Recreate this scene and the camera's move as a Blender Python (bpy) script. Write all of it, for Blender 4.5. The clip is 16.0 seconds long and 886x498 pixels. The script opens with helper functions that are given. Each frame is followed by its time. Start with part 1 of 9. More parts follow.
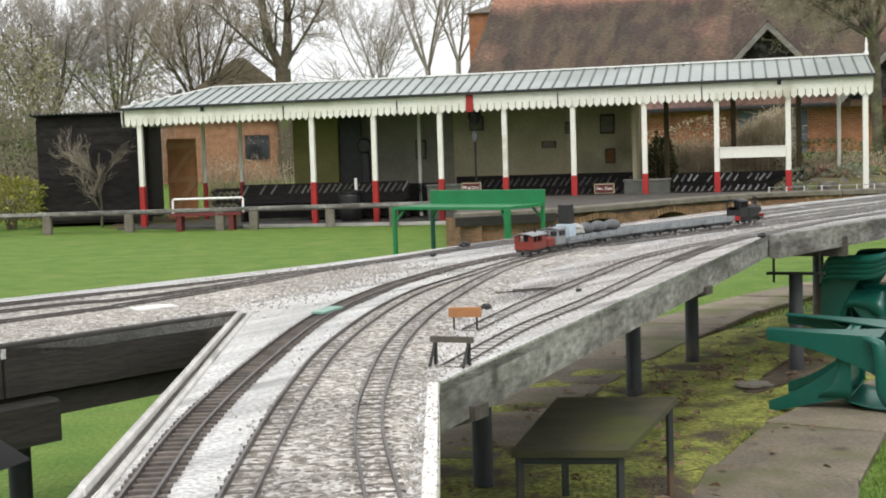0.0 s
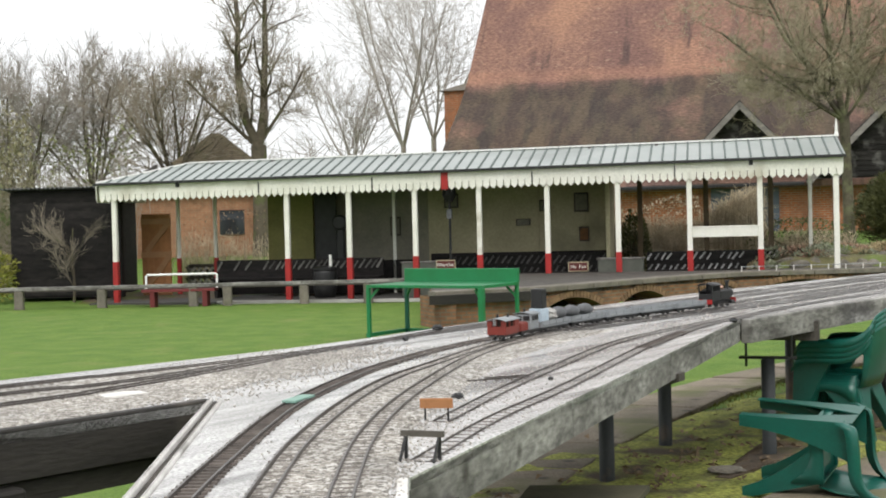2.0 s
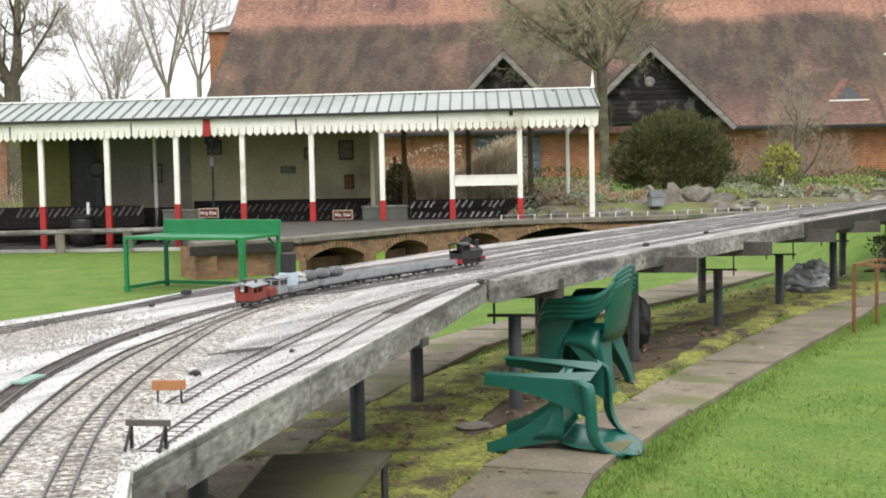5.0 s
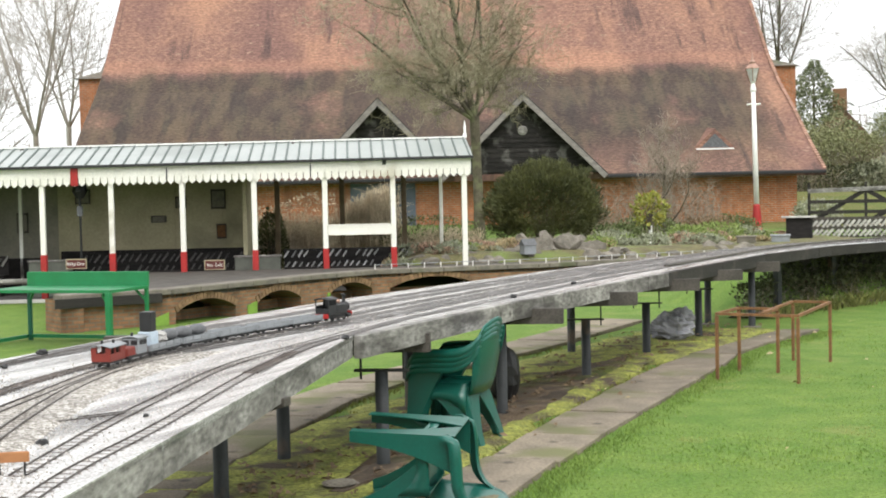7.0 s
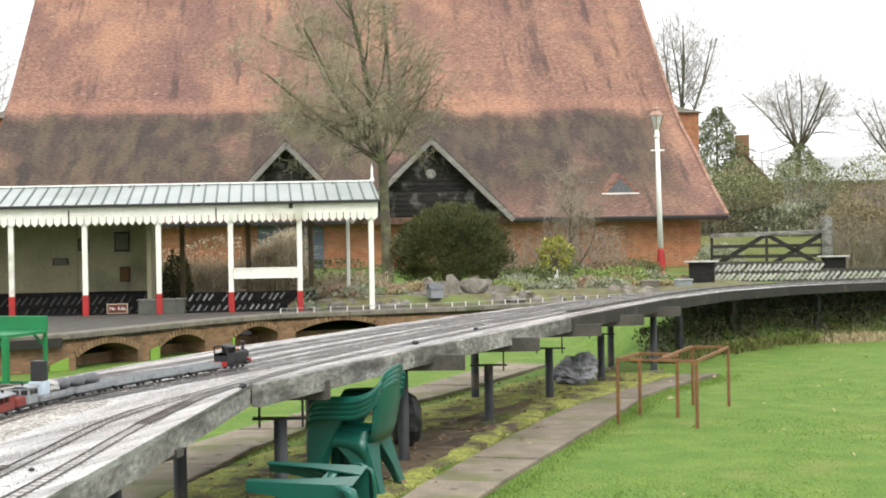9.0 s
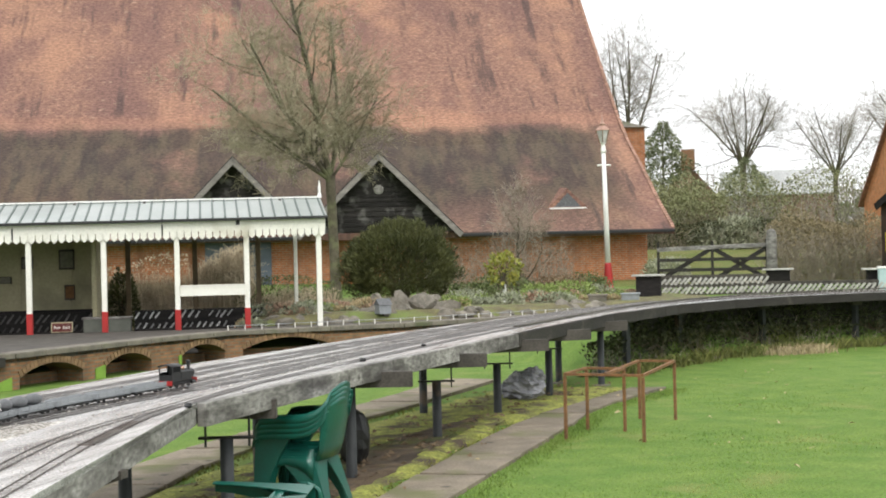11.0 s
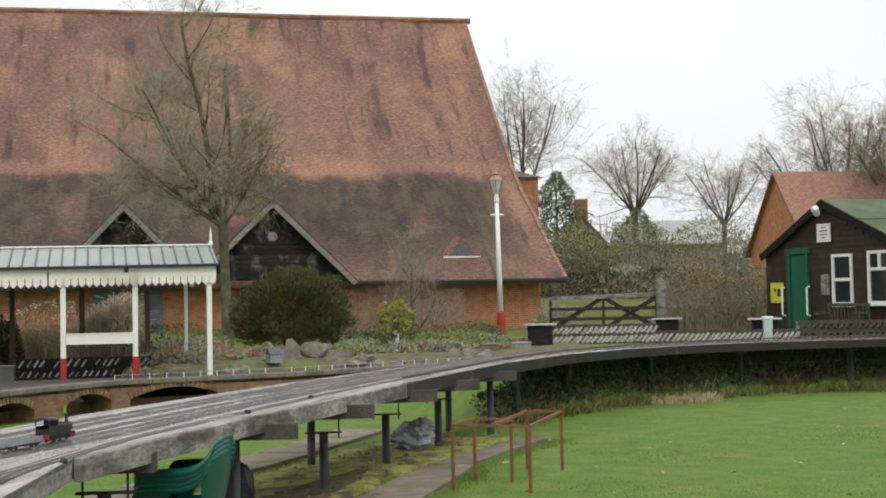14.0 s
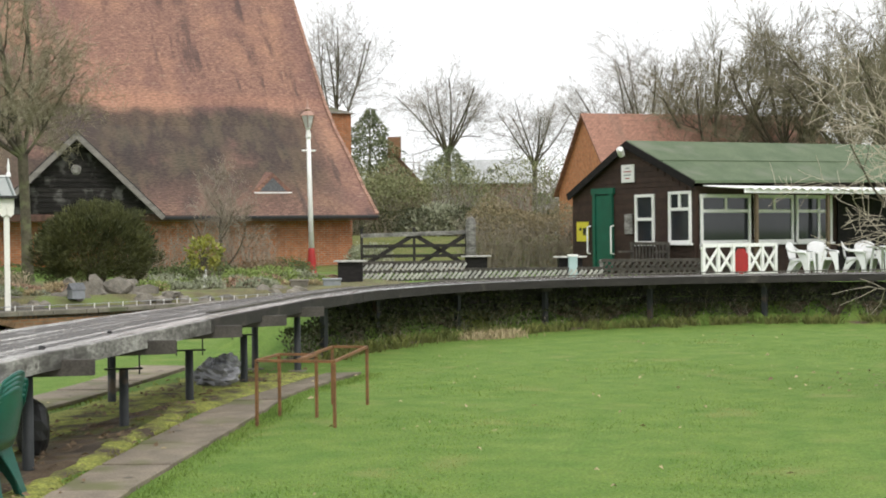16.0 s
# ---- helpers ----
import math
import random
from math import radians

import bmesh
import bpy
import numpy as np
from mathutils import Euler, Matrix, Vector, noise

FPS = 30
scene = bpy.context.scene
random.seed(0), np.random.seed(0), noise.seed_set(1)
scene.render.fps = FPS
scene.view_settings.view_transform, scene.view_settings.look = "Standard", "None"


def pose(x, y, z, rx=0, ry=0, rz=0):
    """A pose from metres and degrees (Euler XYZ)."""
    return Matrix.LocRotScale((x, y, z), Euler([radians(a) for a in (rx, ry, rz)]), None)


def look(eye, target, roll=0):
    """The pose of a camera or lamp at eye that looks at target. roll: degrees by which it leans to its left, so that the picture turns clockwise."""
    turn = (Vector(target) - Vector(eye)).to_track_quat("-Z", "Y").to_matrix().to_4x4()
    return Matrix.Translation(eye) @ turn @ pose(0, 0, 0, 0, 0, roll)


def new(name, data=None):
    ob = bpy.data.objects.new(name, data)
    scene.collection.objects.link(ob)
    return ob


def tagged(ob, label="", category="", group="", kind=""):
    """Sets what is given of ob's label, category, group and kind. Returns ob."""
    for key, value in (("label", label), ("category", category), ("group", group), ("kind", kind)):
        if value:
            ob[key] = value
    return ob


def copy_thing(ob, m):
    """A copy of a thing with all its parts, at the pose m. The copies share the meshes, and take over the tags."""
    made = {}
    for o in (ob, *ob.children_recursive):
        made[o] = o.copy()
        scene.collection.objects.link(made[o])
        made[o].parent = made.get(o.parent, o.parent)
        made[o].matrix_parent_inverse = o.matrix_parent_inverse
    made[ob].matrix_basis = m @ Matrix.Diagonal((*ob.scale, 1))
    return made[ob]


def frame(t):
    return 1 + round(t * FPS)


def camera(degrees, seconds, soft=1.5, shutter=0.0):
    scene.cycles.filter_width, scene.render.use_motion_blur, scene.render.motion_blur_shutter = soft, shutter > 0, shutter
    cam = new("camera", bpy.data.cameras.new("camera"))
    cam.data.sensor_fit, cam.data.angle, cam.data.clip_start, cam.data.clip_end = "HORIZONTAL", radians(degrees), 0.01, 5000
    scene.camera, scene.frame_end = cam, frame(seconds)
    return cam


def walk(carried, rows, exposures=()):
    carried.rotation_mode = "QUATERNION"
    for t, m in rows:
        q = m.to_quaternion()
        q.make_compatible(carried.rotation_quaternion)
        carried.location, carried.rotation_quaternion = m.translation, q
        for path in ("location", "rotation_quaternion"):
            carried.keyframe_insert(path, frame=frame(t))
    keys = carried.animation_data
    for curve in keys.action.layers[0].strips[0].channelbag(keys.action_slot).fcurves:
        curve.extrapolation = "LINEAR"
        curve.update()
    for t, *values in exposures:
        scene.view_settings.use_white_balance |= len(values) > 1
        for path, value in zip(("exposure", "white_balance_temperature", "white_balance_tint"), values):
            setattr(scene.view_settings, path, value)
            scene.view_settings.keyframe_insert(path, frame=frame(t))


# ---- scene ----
# ---- camera and its walk ----
cam = camera(36.69, 16.0, soft=1.9)
PATH = [
    (0, -0.000, 0.000, 1.470, -0.000, -4.434, -1.817),
    (0.5, 0.003, 0.006, 1.485, 0.666, -3.820, -1.622),
    (1, -0.006, 0.008, 1.497, 0.465, -3.016, -0.775),
    (1.5, 0.003, -0.002, 1.510, 0.634, -2.195, -1.272),
    (2, 0.010, -0.002, 1.518, 1.174, -1.267, -1.455),
    (2.5, 0.013, -0.003, 1.521, 1.780, -0.821, -1.541),
    (3, 0.014, -0.010, 1.525, 2.281, -1.924, -1.052),
    (3.5, 0.033, -0.008, 1.560, 2.761, -3.396, -0.616),
    (4, 0.072, -0.025, 1.597, 4.542, -4.267, -1.644),
    (4.5, 0.109, -0.033, 1.618, 8.853, -4.487, -1.811),
    (5, 0.120, -0.022, 1.630, 10.949, -3.964, -1.081),
    (7.5, 0.214, -0.025, 1.691, 17.151, -1.755, -1.237),
    (8, 0.231, -0.035, 1.700, 17.905, -1.358, -1.117),
    (8.5, 0.255, -0.040, 1.707, 18.988, -0.801, -1.350),
    (9, 0.252, -0.055, 1.712, 20.115, -0.357, -0.961),
    (9.5, 0.256, -0.053, 1.713, 20.922, -0.153, -0.899),
    (12, 0.274, -0.083, 1.734, 22.880, 0.631, -1.315),
    (12.5, 0.281, -0.091, 1.740, 23.226, 0.965, -1.111),
    (13, 0.283, -0.111, 1.748, 24.215, 1.440, -1.262),
    (13.5, 0.304, -0.120, 1.751, 25.314, 1.832, -1.129),
    (14, 0.321, -0.120, 1.755, 26.808, 2.174, -1.090),
    (14.5, 0.327, -0.134, 1.751, 28.241, 2.294, -0.428),
    (15, 0.346, -0.137, 1.731, 30.161, 1.917, 0.194),
    (15.5, 0.379, -0.115, 1.721, 32.606, -0.016, -0.373),
    (16, 0.406, -0.107, 1.734, 34.743, -0.624, -0.606),
]


def sight(x, y, z, yaw, pitch, roll):
    """Eye, compass turn to the right, tilt up and lean to the left, in degrees."""
    a, b = radians(yaw), radians(pitch)
    return look((x, y, z), (x + math.sin(a) * math.cos(b), y + math.cos(a) * math.cos(b), z + math.sin(b)), roll)


# the exposure drifts as the camera pans
EXPOSURE = ((0, 0.26), (1.5, 0.26), (3, 0.24), (4, 0.36), (4.5, 0.5), (5, 0.56), (7.5, 0.68), (9.5, 0.72), (12, 0.37), (12.5, 0.3), (13, 0.14), (14, -0.02), (15, -0.2), (15.4, -0.05), (16, 0.32))
walk(cam, [(r[0], sight(*r[1:])) for r in PATH], EXPOSURE)

# ---- sky and sun: bright overcast ----
SUN_EL, SUN_AZ = 50.0, 184.0
world = bpy.data.worlds.new("overcast_sky")
scene.world = world
world.use_nodes = True
wn, wl = world.node_tree.nodes, world.node_tree.links
wn.clear()
sky = wn.new("ShaderNodeTexSky")
sky.sky_type = "NISHITA"
sky.sun_disc = False
sky.sun_elevation, sky.sun_rotation = radians(SUN_EL), radians(SUN_AZ)
sky.air_density, sky.dust_density, sky.ozone_density = 1.0, 4.0, 1.0
grey = wn.new("ShaderNodeHueSaturation")
grey.inputs["Saturation"].default_value = 0.10
grey.inputs["Value"].default_value = 0.10
cloud_at = wn.new("ShaderNodeTexCoord")
cloud = wn.new("ShaderNodeTexNoise")
cloud.inputs["Scale"].default_value, cloud.inputs["Detail"].default_value = 2.2, 5.0
veil = wn.new("ShaderNodeMapRange")
veil.inputs[3].default_value, veil.inputs[4].default_value = 0.98, 1.56
cover = wn.new("ShaderNodeMixRGB")
cover.inputs[0].default_value = 0.85
tone = wn.new("ShaderNodeMixRGB")
tone.blend_type, tone.inputs[0].default_value = "MULTIPLY", 1.0
tone.inputs[1].default_value = (0.97, 0.985, 1.0, 1)
back = wn.new("ShaderNodeBackground")
back.inputs[1].default_value = 1.0
sky_out = wn.new("ShaderNodeOutputWorld")
updir = wn.new("ShaderNodeSeparateXYZ")
dome = wn.new("ShaderNodeMapRange")
dome.inputs[3].default_value, dome.inputs[4].default_value = 0.84, 1.16
shade = wn.new("ShaderNodeMixRGB")
shade.blend_type, shade.inputs[0].default_value = "MULTIPLY", 1.0
wl.new(cloud_at.outputs["Generated"], updir.inputs[0])
wl.new(updir.outputs["Z"], dome.inputs[0])
wl.new(cover.outputs[0], shade.inputs[1])
wl.new(dome.outputs[0], shade.inputs[2])
wl.new(sky.outputs[0], grey.inputs["Color"])
wl.new(cloud_at.outputs["Generated"], cloud.inputs["Vector"])
wl.new(cloud.outputs[0], veil.inputs[0])
wl.new(veil.outputs[0], tone.inputs[2])
wl.new(grey.outputs[0], cover.inputs[1])
wl.new(tone.outputs[0], cover.inputs[2])
wl.new(shade.outputs[0], back.inputs[0])
wl.new(back.outputs[0], sky_out.inputs[0])

sun_data = bpy.data.lights.new("sun", "SUN")
sun_data.energy, sun_data.angle, sun_data.color = 1.1, radians(25), (1.0, 0.96, 0.9)
sun = new("sun", sun_data)
_e, _a = radians(SUN_EL), radians(SUN_AZ)
sun.matrix_world = look((60 * math.sin(_a), 60 * math.cos(_a), 60 * math.tan(_e)), (0, 0, 0))


# ---- materials ----
def mat(name, c1, c2, scale=6.0, rough=0.8, bump=0.3, metal=0.0, fine=60.0, c3=None, stain=0.0, stretch=(1, 1, 1), coord="Object",
        rand=0.0, spec=0.4, depth=0.01, clear=0.0, grain=0.10, turn=None, plain_grain=False, knots=0.0):
    """Two tones mixed by a broad noise, broken by a fine grain; c3 comes in as stains; rand varies brightness from piece to piece."""
    m = bpy.data.materials.new(name)
    m.use_nodes = True
    n, l = m.node_tree.nodes, m.node_tree.links
    b = n["Principled BSDF"]
    tc = n.new("ShaderNodeTexCoord")
    mp = n.new("ShaderNodeMapping")
    mp.inputs["Scale"].default_value = stretch
    if turn is None:
        l.new(tc.outputs[coord], mp.inputs[0])
    else:
        # grain that runs along a direction other than the axes
        tn = n.new("ShaderNodeMapping")
        tn.inputs["Rotation"].default_value = (0, 0, radians(turn))
        l.new(tc.outputs[coord], tn.inputs[0])
        l.new(tn.outputs[0], mp.inputs[0])
    a = n.new("ShaderNodeTexNoise")
    a.inputs["Scale"].default_value, a.inputs["Detail"].default_value = scale, 6.0
    l.new(mp.outputs[0], a.inputs["Vector"])
    r = n.new("ShaderNodeMapRange")
    r.inputs[1].default_value, r.inputs[2].default_value = 0.32, 0.68
    l.new(a.outputs[0], r.inputs[0])
    mix = n.new("ShaderNodeMixRGB")
    mix.inputs[1].default_value, mix.inputs[2].default_value = (*c1, 1), (*c2, 1)
    l.new(r.outputs[0], mix.inputs[0])
    g = n.new("ShaderNodeTexNoise")
    g.inputs["Scale"].default_value, g.inputs["Detail"].default_value = fine, 4.0
    l.new(tc.outputs[coord] if plain_grain else mp.outputs[0], g.inputs["Vector"])
    gr = n.new("ShaderNodeMapRange")
    gr.inputs[1].default_value, gr.inputs[2].default_value = 0.3, 0.7
    gr.inputs[3].default_value, gr.inputs[4].default_value = 1 - grain, 1 + grain
    l.new(g.outputs[0], gr.inputs[0])
    mul = n.new("ShaderNodeMixRGB")
    mul.blend_type, mul.inputs[0].default_value = "MULTIPLY", 1.0
    l.new(mix.outputs[0], mul.inputs[1])
    l.new(gr.outputs[0], mul.inputs[2])
    col = mul.outputs[0]
    if c3:
        s = n.new("ShaderNodeTexNoise")
        s.inputs["Scale"].default_value, s.inputs["Detail"].default_value = scale * 0.45, 8.0
        l.new(tc.outputs[coord] if turn is None else mp.outputs[0], s.inputs["Vector"])
        sr = n.new("ShaderNodeMapRange")
        sr.inputs[1].default_value, sr.inputs[2].default_value = 0.62 - stain * 0.3, 0.72 - stain * 0.2
        l.new(s.outputs[0], sr.inputs[0])
        sm = n.new("ShaderNodeMixRGB")
        sm.inputs[2].default_value = (*c3, 1)
        l.new(sr.outputs[0], sm.inputs[0])
        l.new(col, sm.inputs[1])
        col = sm.outputs[0]
    if knots:
        # small dark knots and nail marks
        kv = n.new("ShaderNodeTexVoronoi")
        kv.inputs["Scale"].default_value = knots
        l.new(tc.outputs[coord], kv.inputs["Vector"])
        kr = n.new("ShaderNodeMapRange")
        kr.inputs[1].default_value, kr.inputs[2].default_value, kr.inputs[3].default_value, kr.inputs[4].default_value = 0.06, 0.16, 0.75, 0.0
        l.new(kv.outputs["Distance"], kr.inputs[0])
        km = n.new("ShaderNodeMixRGB")
        km.inputs[2].default_value = (0.04, 0.034, 0.028, 1)
        l.new(kr.outputs[0], km.inputs[0])
        l.new(col, km.inputs[1])
        col = km.outputs[0]
    if rand:
        oi = n.new("ShaderNodeObjectInfo")
        geo = n.new("ShaderNodeNewGeometry")
        add = n.new("ShaderNodeMath")
        add.operation = "ADD"
        l.new(oi.outputs["Random"], add.inputs[0])
        l.new(geo.outputs["Random Per Island"], add.inputs[1])
        fr = n.new("ShaderNodeMath")
        fr.operation = "FRACT"
        l.new(add.outputs[0], fr.inputs[0])
        rr = n.new("ShaderNodeMapRange")
        rr.inputs[3].default_value, rr.inputs[4].default_value = 1 - rand, 1 + rand
        l.new(fr.outputs[0], rr.inputs[0])
        rm = n.new("ShaderNodeMixRGB")
        rm.blend_type, rm.inputs[0].default_value = "MULTIPLY", 1.0
        l.new(col, rm.inputs[1])
        l.new(rr.outputs[0], rm.inputs[2])
        col = rm.outputs[0]
    l.new(col, b.inputs["Base Color"])
    b.inputs["Roughness"].default_value, b.inputs["Metallic"].default_value = rough, metal
    b.inputs["Specular IOR Level"].default_value = spec
    b.inputs["Coat Weight"].default_value = clear
    if bump:
        bp = n.new("ShaderNodeBump")
        bp.inputs["Strength"].default_value, bp.inputs["Distance"].default_value = bump, depth
        l.new(g.outputs[0], bp.inputs["Height"])
        l.new(bp.outputs[0], b.inputs["Normal"])
    return m


GRASS = mat("lawn_grass", (0.088, 0.162, 0.028), (0.138, 0.207, 0.042), 2.6, 0.9, 0.8, fine=38, c3=(0.155, 0.20, 0.052), stain=0.1, spec=0.2, depth=0.03, grain=0.30)
MEADOW = mat("rough_grass", (0.10, 0.14, 0.03), (0.17, 0.16, 0.06), 1.2, 0.95, 0.8, fine=30, spec=0.2, depth=0.04, grain=0.26)
SLAB = mat("paving_concrete", (0.225, 0.188, 0.14), (0.14, 0.117, 0.088), 3.5, 0.9, 0.4, fine=50, knots=3.0, c3=(0.12, 0.12, 0.055), stain=0.36, rand=0.2, grain=0.26)
MOSS = mat("moss", (0.33, 0.345, 0.075), (0.165, 0.185, 0.045), 6, 0.95, 1.0, fine=42, c3=(0.085, 0.064, 0.045), stain=0.42, depth=0.03, grain=0.55)
SOIL = mat("bare_soil", (0.075, 0.052, 0.036), (0.125, 0.095, 0.062), 4, 0.95, 1.0, fine=50, c3=(0.10, 0.12, 0.02), stain=0.45, depth=0.02, grain=0.26)
FELT = mat("roofing_felt", (0.62, 0.61, 0.595), (0.34, 0.333, 0.325), 4.0, 0.20, 0.6, fine=90, c3=(0.18, 0.175, 0.17), stain=0.3, stretch=(3.2, 0.3, 1), depth=0.004, grain=0.42, turn=38, spec=0.9, plain_grain=True)
TRACKDIRT = mat("grimy_trackbed", (0.13, 0.125, 0.12), (0.06, 0.057, 0.054), 7.0, 0.5, 0.8, fine=120, c3=(0.40, 0.39, 0.38), stain=0.12, depth=0.004, grain=0.45)
GRAVEL = mat("gravel", (0.42, 0.395, 0.36), (0.29, 0.27, 0.245), 9, 0.9, 0.5, fine=160, rand=0.32, depth=0.004, grain=0.26)
OLDTIMBER = mat("old_dark_timber", (0.105, 0.095, 0.08), (0.047, 0.042, 0.035), 5.0, 0.85, 0.7, fine=40, c3=(0.045, 0.04, 0.035), stain=0.3, depth=0.006, rand=0.12, grain=0.26)
TIMBER = mat("weathered_timber", (0.315, 0.304, 0.284), (0.11, 0.103, 0.094), 4.2, 0.85, 0.9, fine=22, knots=4.5, c3=(0.06, 0.055, 0.05), stain=0.22, stretch=(0.75, 0.75, 2.1), depth=0.005, rand=0.16, grain=0.42, turn=0)
DARKWOOD = mat("dark_timber", (0.045, 0.04, 0.034), (0.085, 0.075, 0.065), 4, 0.85, 0.4, fine=50, depth=0.006, grain=0.26)
POSTSTEEL = mat("grey_painted_post", (0.022, 0.026, 0.028), (0.036, 0.039, 0.041), 6, 0.6, 0.2, fine=60, c3=(0.12, 0.08, 0.05), stain=0.1)
RAIL = mat("rail_steel", (0.065, 0.056, 0.05), (0.12, 0.108, 0.1), 20, 0.36, 0.1, 0.5, fine=120)
SLEEPER = mat("brown_sleeper", (0.085, 0.07, 0.062), (0.15, 0.128, 0.112), 25, 0.8, 0.2, fine=120, rand=0.3)
CREAM = mat("cream_paint", (0.79, 0.78, 0.715), (0.71, 0.695, 0.62), 2.5, 0.55, 0.1, fine=40, c3=(0.50, 0.47, 0.38), stain=0.08)
WHITE = mat("white_paint", (0.84, 0.84, 0.82), (0.77, 0.77, 0.74), 4, 0.5, 0.1, fine=60)
RED = mat("red_paint", (0.38, 0.022, 0.02), (0.28, 0.02, 0.018), 4, 0.5, 0.15, fine=50)
GREENROOF = mat("green_sheet_steel", (0.215, 0.245, 0.23), (0.28, 0.30, 0.285), 1.2, 0.28, 0.1, fine=30, c3=(0.16, 0.18, 0.165), stain=0.1, spec=0.5)
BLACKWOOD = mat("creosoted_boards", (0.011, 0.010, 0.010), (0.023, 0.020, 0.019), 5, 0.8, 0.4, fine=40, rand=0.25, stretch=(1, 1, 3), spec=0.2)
BROWNWOOD = mat("orange_brown_boards", (0.40, 0.18, 0.07), (0.29, 0.128, 0.052), 4, 0.7, 0.3, fine=40, rand=0.15)
POSTWOOD = mat("olive_brown_post", (0.13, 0.095, 0.055), (0.09, 0.066, 0.04), 5, 0.8, 0.3, fine=40)
PALEWALL = mat("pale_green_render", (0.46, 0.415, 0.27), (0.37, 0.335, 0.215), 1.5, 0.8, 0.1, fine=20, c3=(0.22, 0.21, 0.14), stain=0.15)
OLIVE = mat("olive_boards", (0.23, 0.215, 0.075), (0.18, 0.168, 0.06), 3, 0.8, 0.2, fine=30)
GREENPAINT = mat("bright_green_paint", (0.012, 0.185, 0.065), (0.012, 0.15, 0.05), 4, 0.4, 0.1, fine=60, clear=0.1)
CHAIRGREEN = mat("green_plastic", (0.006, 0.104, 0.077), (0.009, 0.08, 0.06), 4, 0.3, 0.08, fine=70, c3=(0.05, 0.12, 0.09), stain=0.08, spec=0.5)
RUST = mat("rusty_steel", (0.22, 0.105, 0.040), (0.13, 0.066, 0.03), 14, 0.8, 0.4, fine=90, depth=0.004, grain=0.26)
BRICK = mat("brick_single", (0.27, 0.14, 0.075), (0.19, 0.10, 0.055), 9, 0.9, 0.5, fine=90, c3=(0.16, 0.12, 0.07), stain=0.2, rand=0.28, grain=0.26)
STONE = mat("coping_stone", (0.20, 0.178, 0.145), (0.12, 0.108, 0.09), 4, 0.9, 0.5, fine=60, c3=(0.10, 0.105, 0.06), stain=0.25, grain=0.26)
ROCK = mat("rockery_stone", (0.21, 0.19, 0.155), (0.11, 0.10, 0.082), 7, 0.9, 0.8, fine=40, rand=0.2, grain=0.26)
BLACK = mat("black_metal", (0.012, 0.012, 0.013), (0.022, 0.022, 0.022), 8, 0.45, 0.05, fine=60)
GREYPAINT = mat("wagon_grey", (0.27, 0.285, 0.295), (0.215, 0.23, 0.24), 10, 0.5, 0.05, fine=80)
SLATEGREY = mat("grey_load", (0.085, 0.088, 0.092), (0.14, 0.144, 0.15), 14, 0.75, 0.3, fine=80)
TRAINRED = mat("train_red", (0.21, 0.03, 0.02), (0.155, 0.026, 0.018), 10, 0.45, 0.05, fine=80)
BARK = mat("bark", (0.075, 0.062, 0.045), (0.12, 0.10, 0.07), 6, 0.95, 0.6, fine=40, c3=(0.10, 0.11, 0.045), stain=0.35, grain=0.26)
TWIG = mat("twig_bark", (0.23, 0.197, 0.153), (0.32, 0.275, 0.215), 3, 0.95, 0.0, fine=20)
PALETWIG = mat("pale_grey_bark", (0.33, 0.305, 0.27), (0.43, 0.40, 0.36), 0.5, 0.95, 0.0, fine=6)
FARTWIG = mat("far_twig_bark", (0.24, 0.215, 0.185), (0.33, 0.30, 0.26), 0.5, 0.95, 0.0, fine=6)
# paler copy of the shrub green, with distance haze in its colour
HAZESHRUB = mat("hazed_shrub_leaf", (0.165, 0.185, 0.08), (0.25, 0.255, 0.13), 2, 0.8, 0.0, fine=14, rand=0.3)
IVY = mat("ivy_leaf", (0.036, 0.046, 0.016), (0.066, 0.074, 0.025), 3, 0.6, 0.0, fine=20, rand=0.35)
YEW = mat("conifer_leaf", (0.040, 0.048, 0.014), (0.105, 0.11, 0.035), 2, 0.7, 0.0, fine=14, rand=0.35)
SHRUB = mat("shrub_leaf", (0.07, 0.10, 0.03), (0.12, 0.14, 0.05), 2, 0.7, 0.0, fine=14, rand=0.35)
YELLOWLEAF = mat("yellow_green_leaf", (0.17, 0.20, 0.03), (0.28, 0.26, 0.04), 4, 0.6, 0.0, fine=20, rand=0.3)
DEADLEAF = mat("brown_hedge_leaf", (0.15, 0.10, 0.058), (0.23, 0.165, 0.10), 3, 0.85, 0.0, fine=20, rand=0.35)
GLASS = mat("dark_glass", (0.02, 0.024, 0.028), (0.03, 0.034, 0.038), 1, 0.05, 0.0, spec=0.6)
SEAM = mat("seam_shadow_green", (0.075, 0.10, 0.09), (0.10, 0.125, 0.115), 2, 0.5, 0.0)
GREENCORR = mat("green_felt_roof", (0.066, 0.098, 0.05), (0.10, 0.13, 0.072), 1.6, 0.85, 0.3, fine=30, c3=(0.13, 0.145, 0.10), stain=0.25, grain=0.25)
DOORGREEN = mat("dark_green_door", (0.01, 0.115, 0.07), (0.012, 0.09, 0.055), 3, 0.45, 0.05, fine=40)
YELLOW = mat("yellow_sign", (0.66, 0.58, 0.05), (0.6, 0.52, 0.05), 3, 0.5, 0.0)
STAIN = mat("hut_boards", (0.030, 0.017, 0.012), (0.05, 0.027, 0.019), 5, 0.7, 0.3, fine=40, rand=0.2)
COPPER = mat("copper_cap", (0.44, 0.29, 0.23), (0.34, 0.21, 0.16), 8, 0.4, 0.1, 0.8)
PLASTICWHITE = mat("white_plastic", (0.76, 0.76, 0.76), (0.7, 0.7, 0.7), 4, 0.4, 0.0)


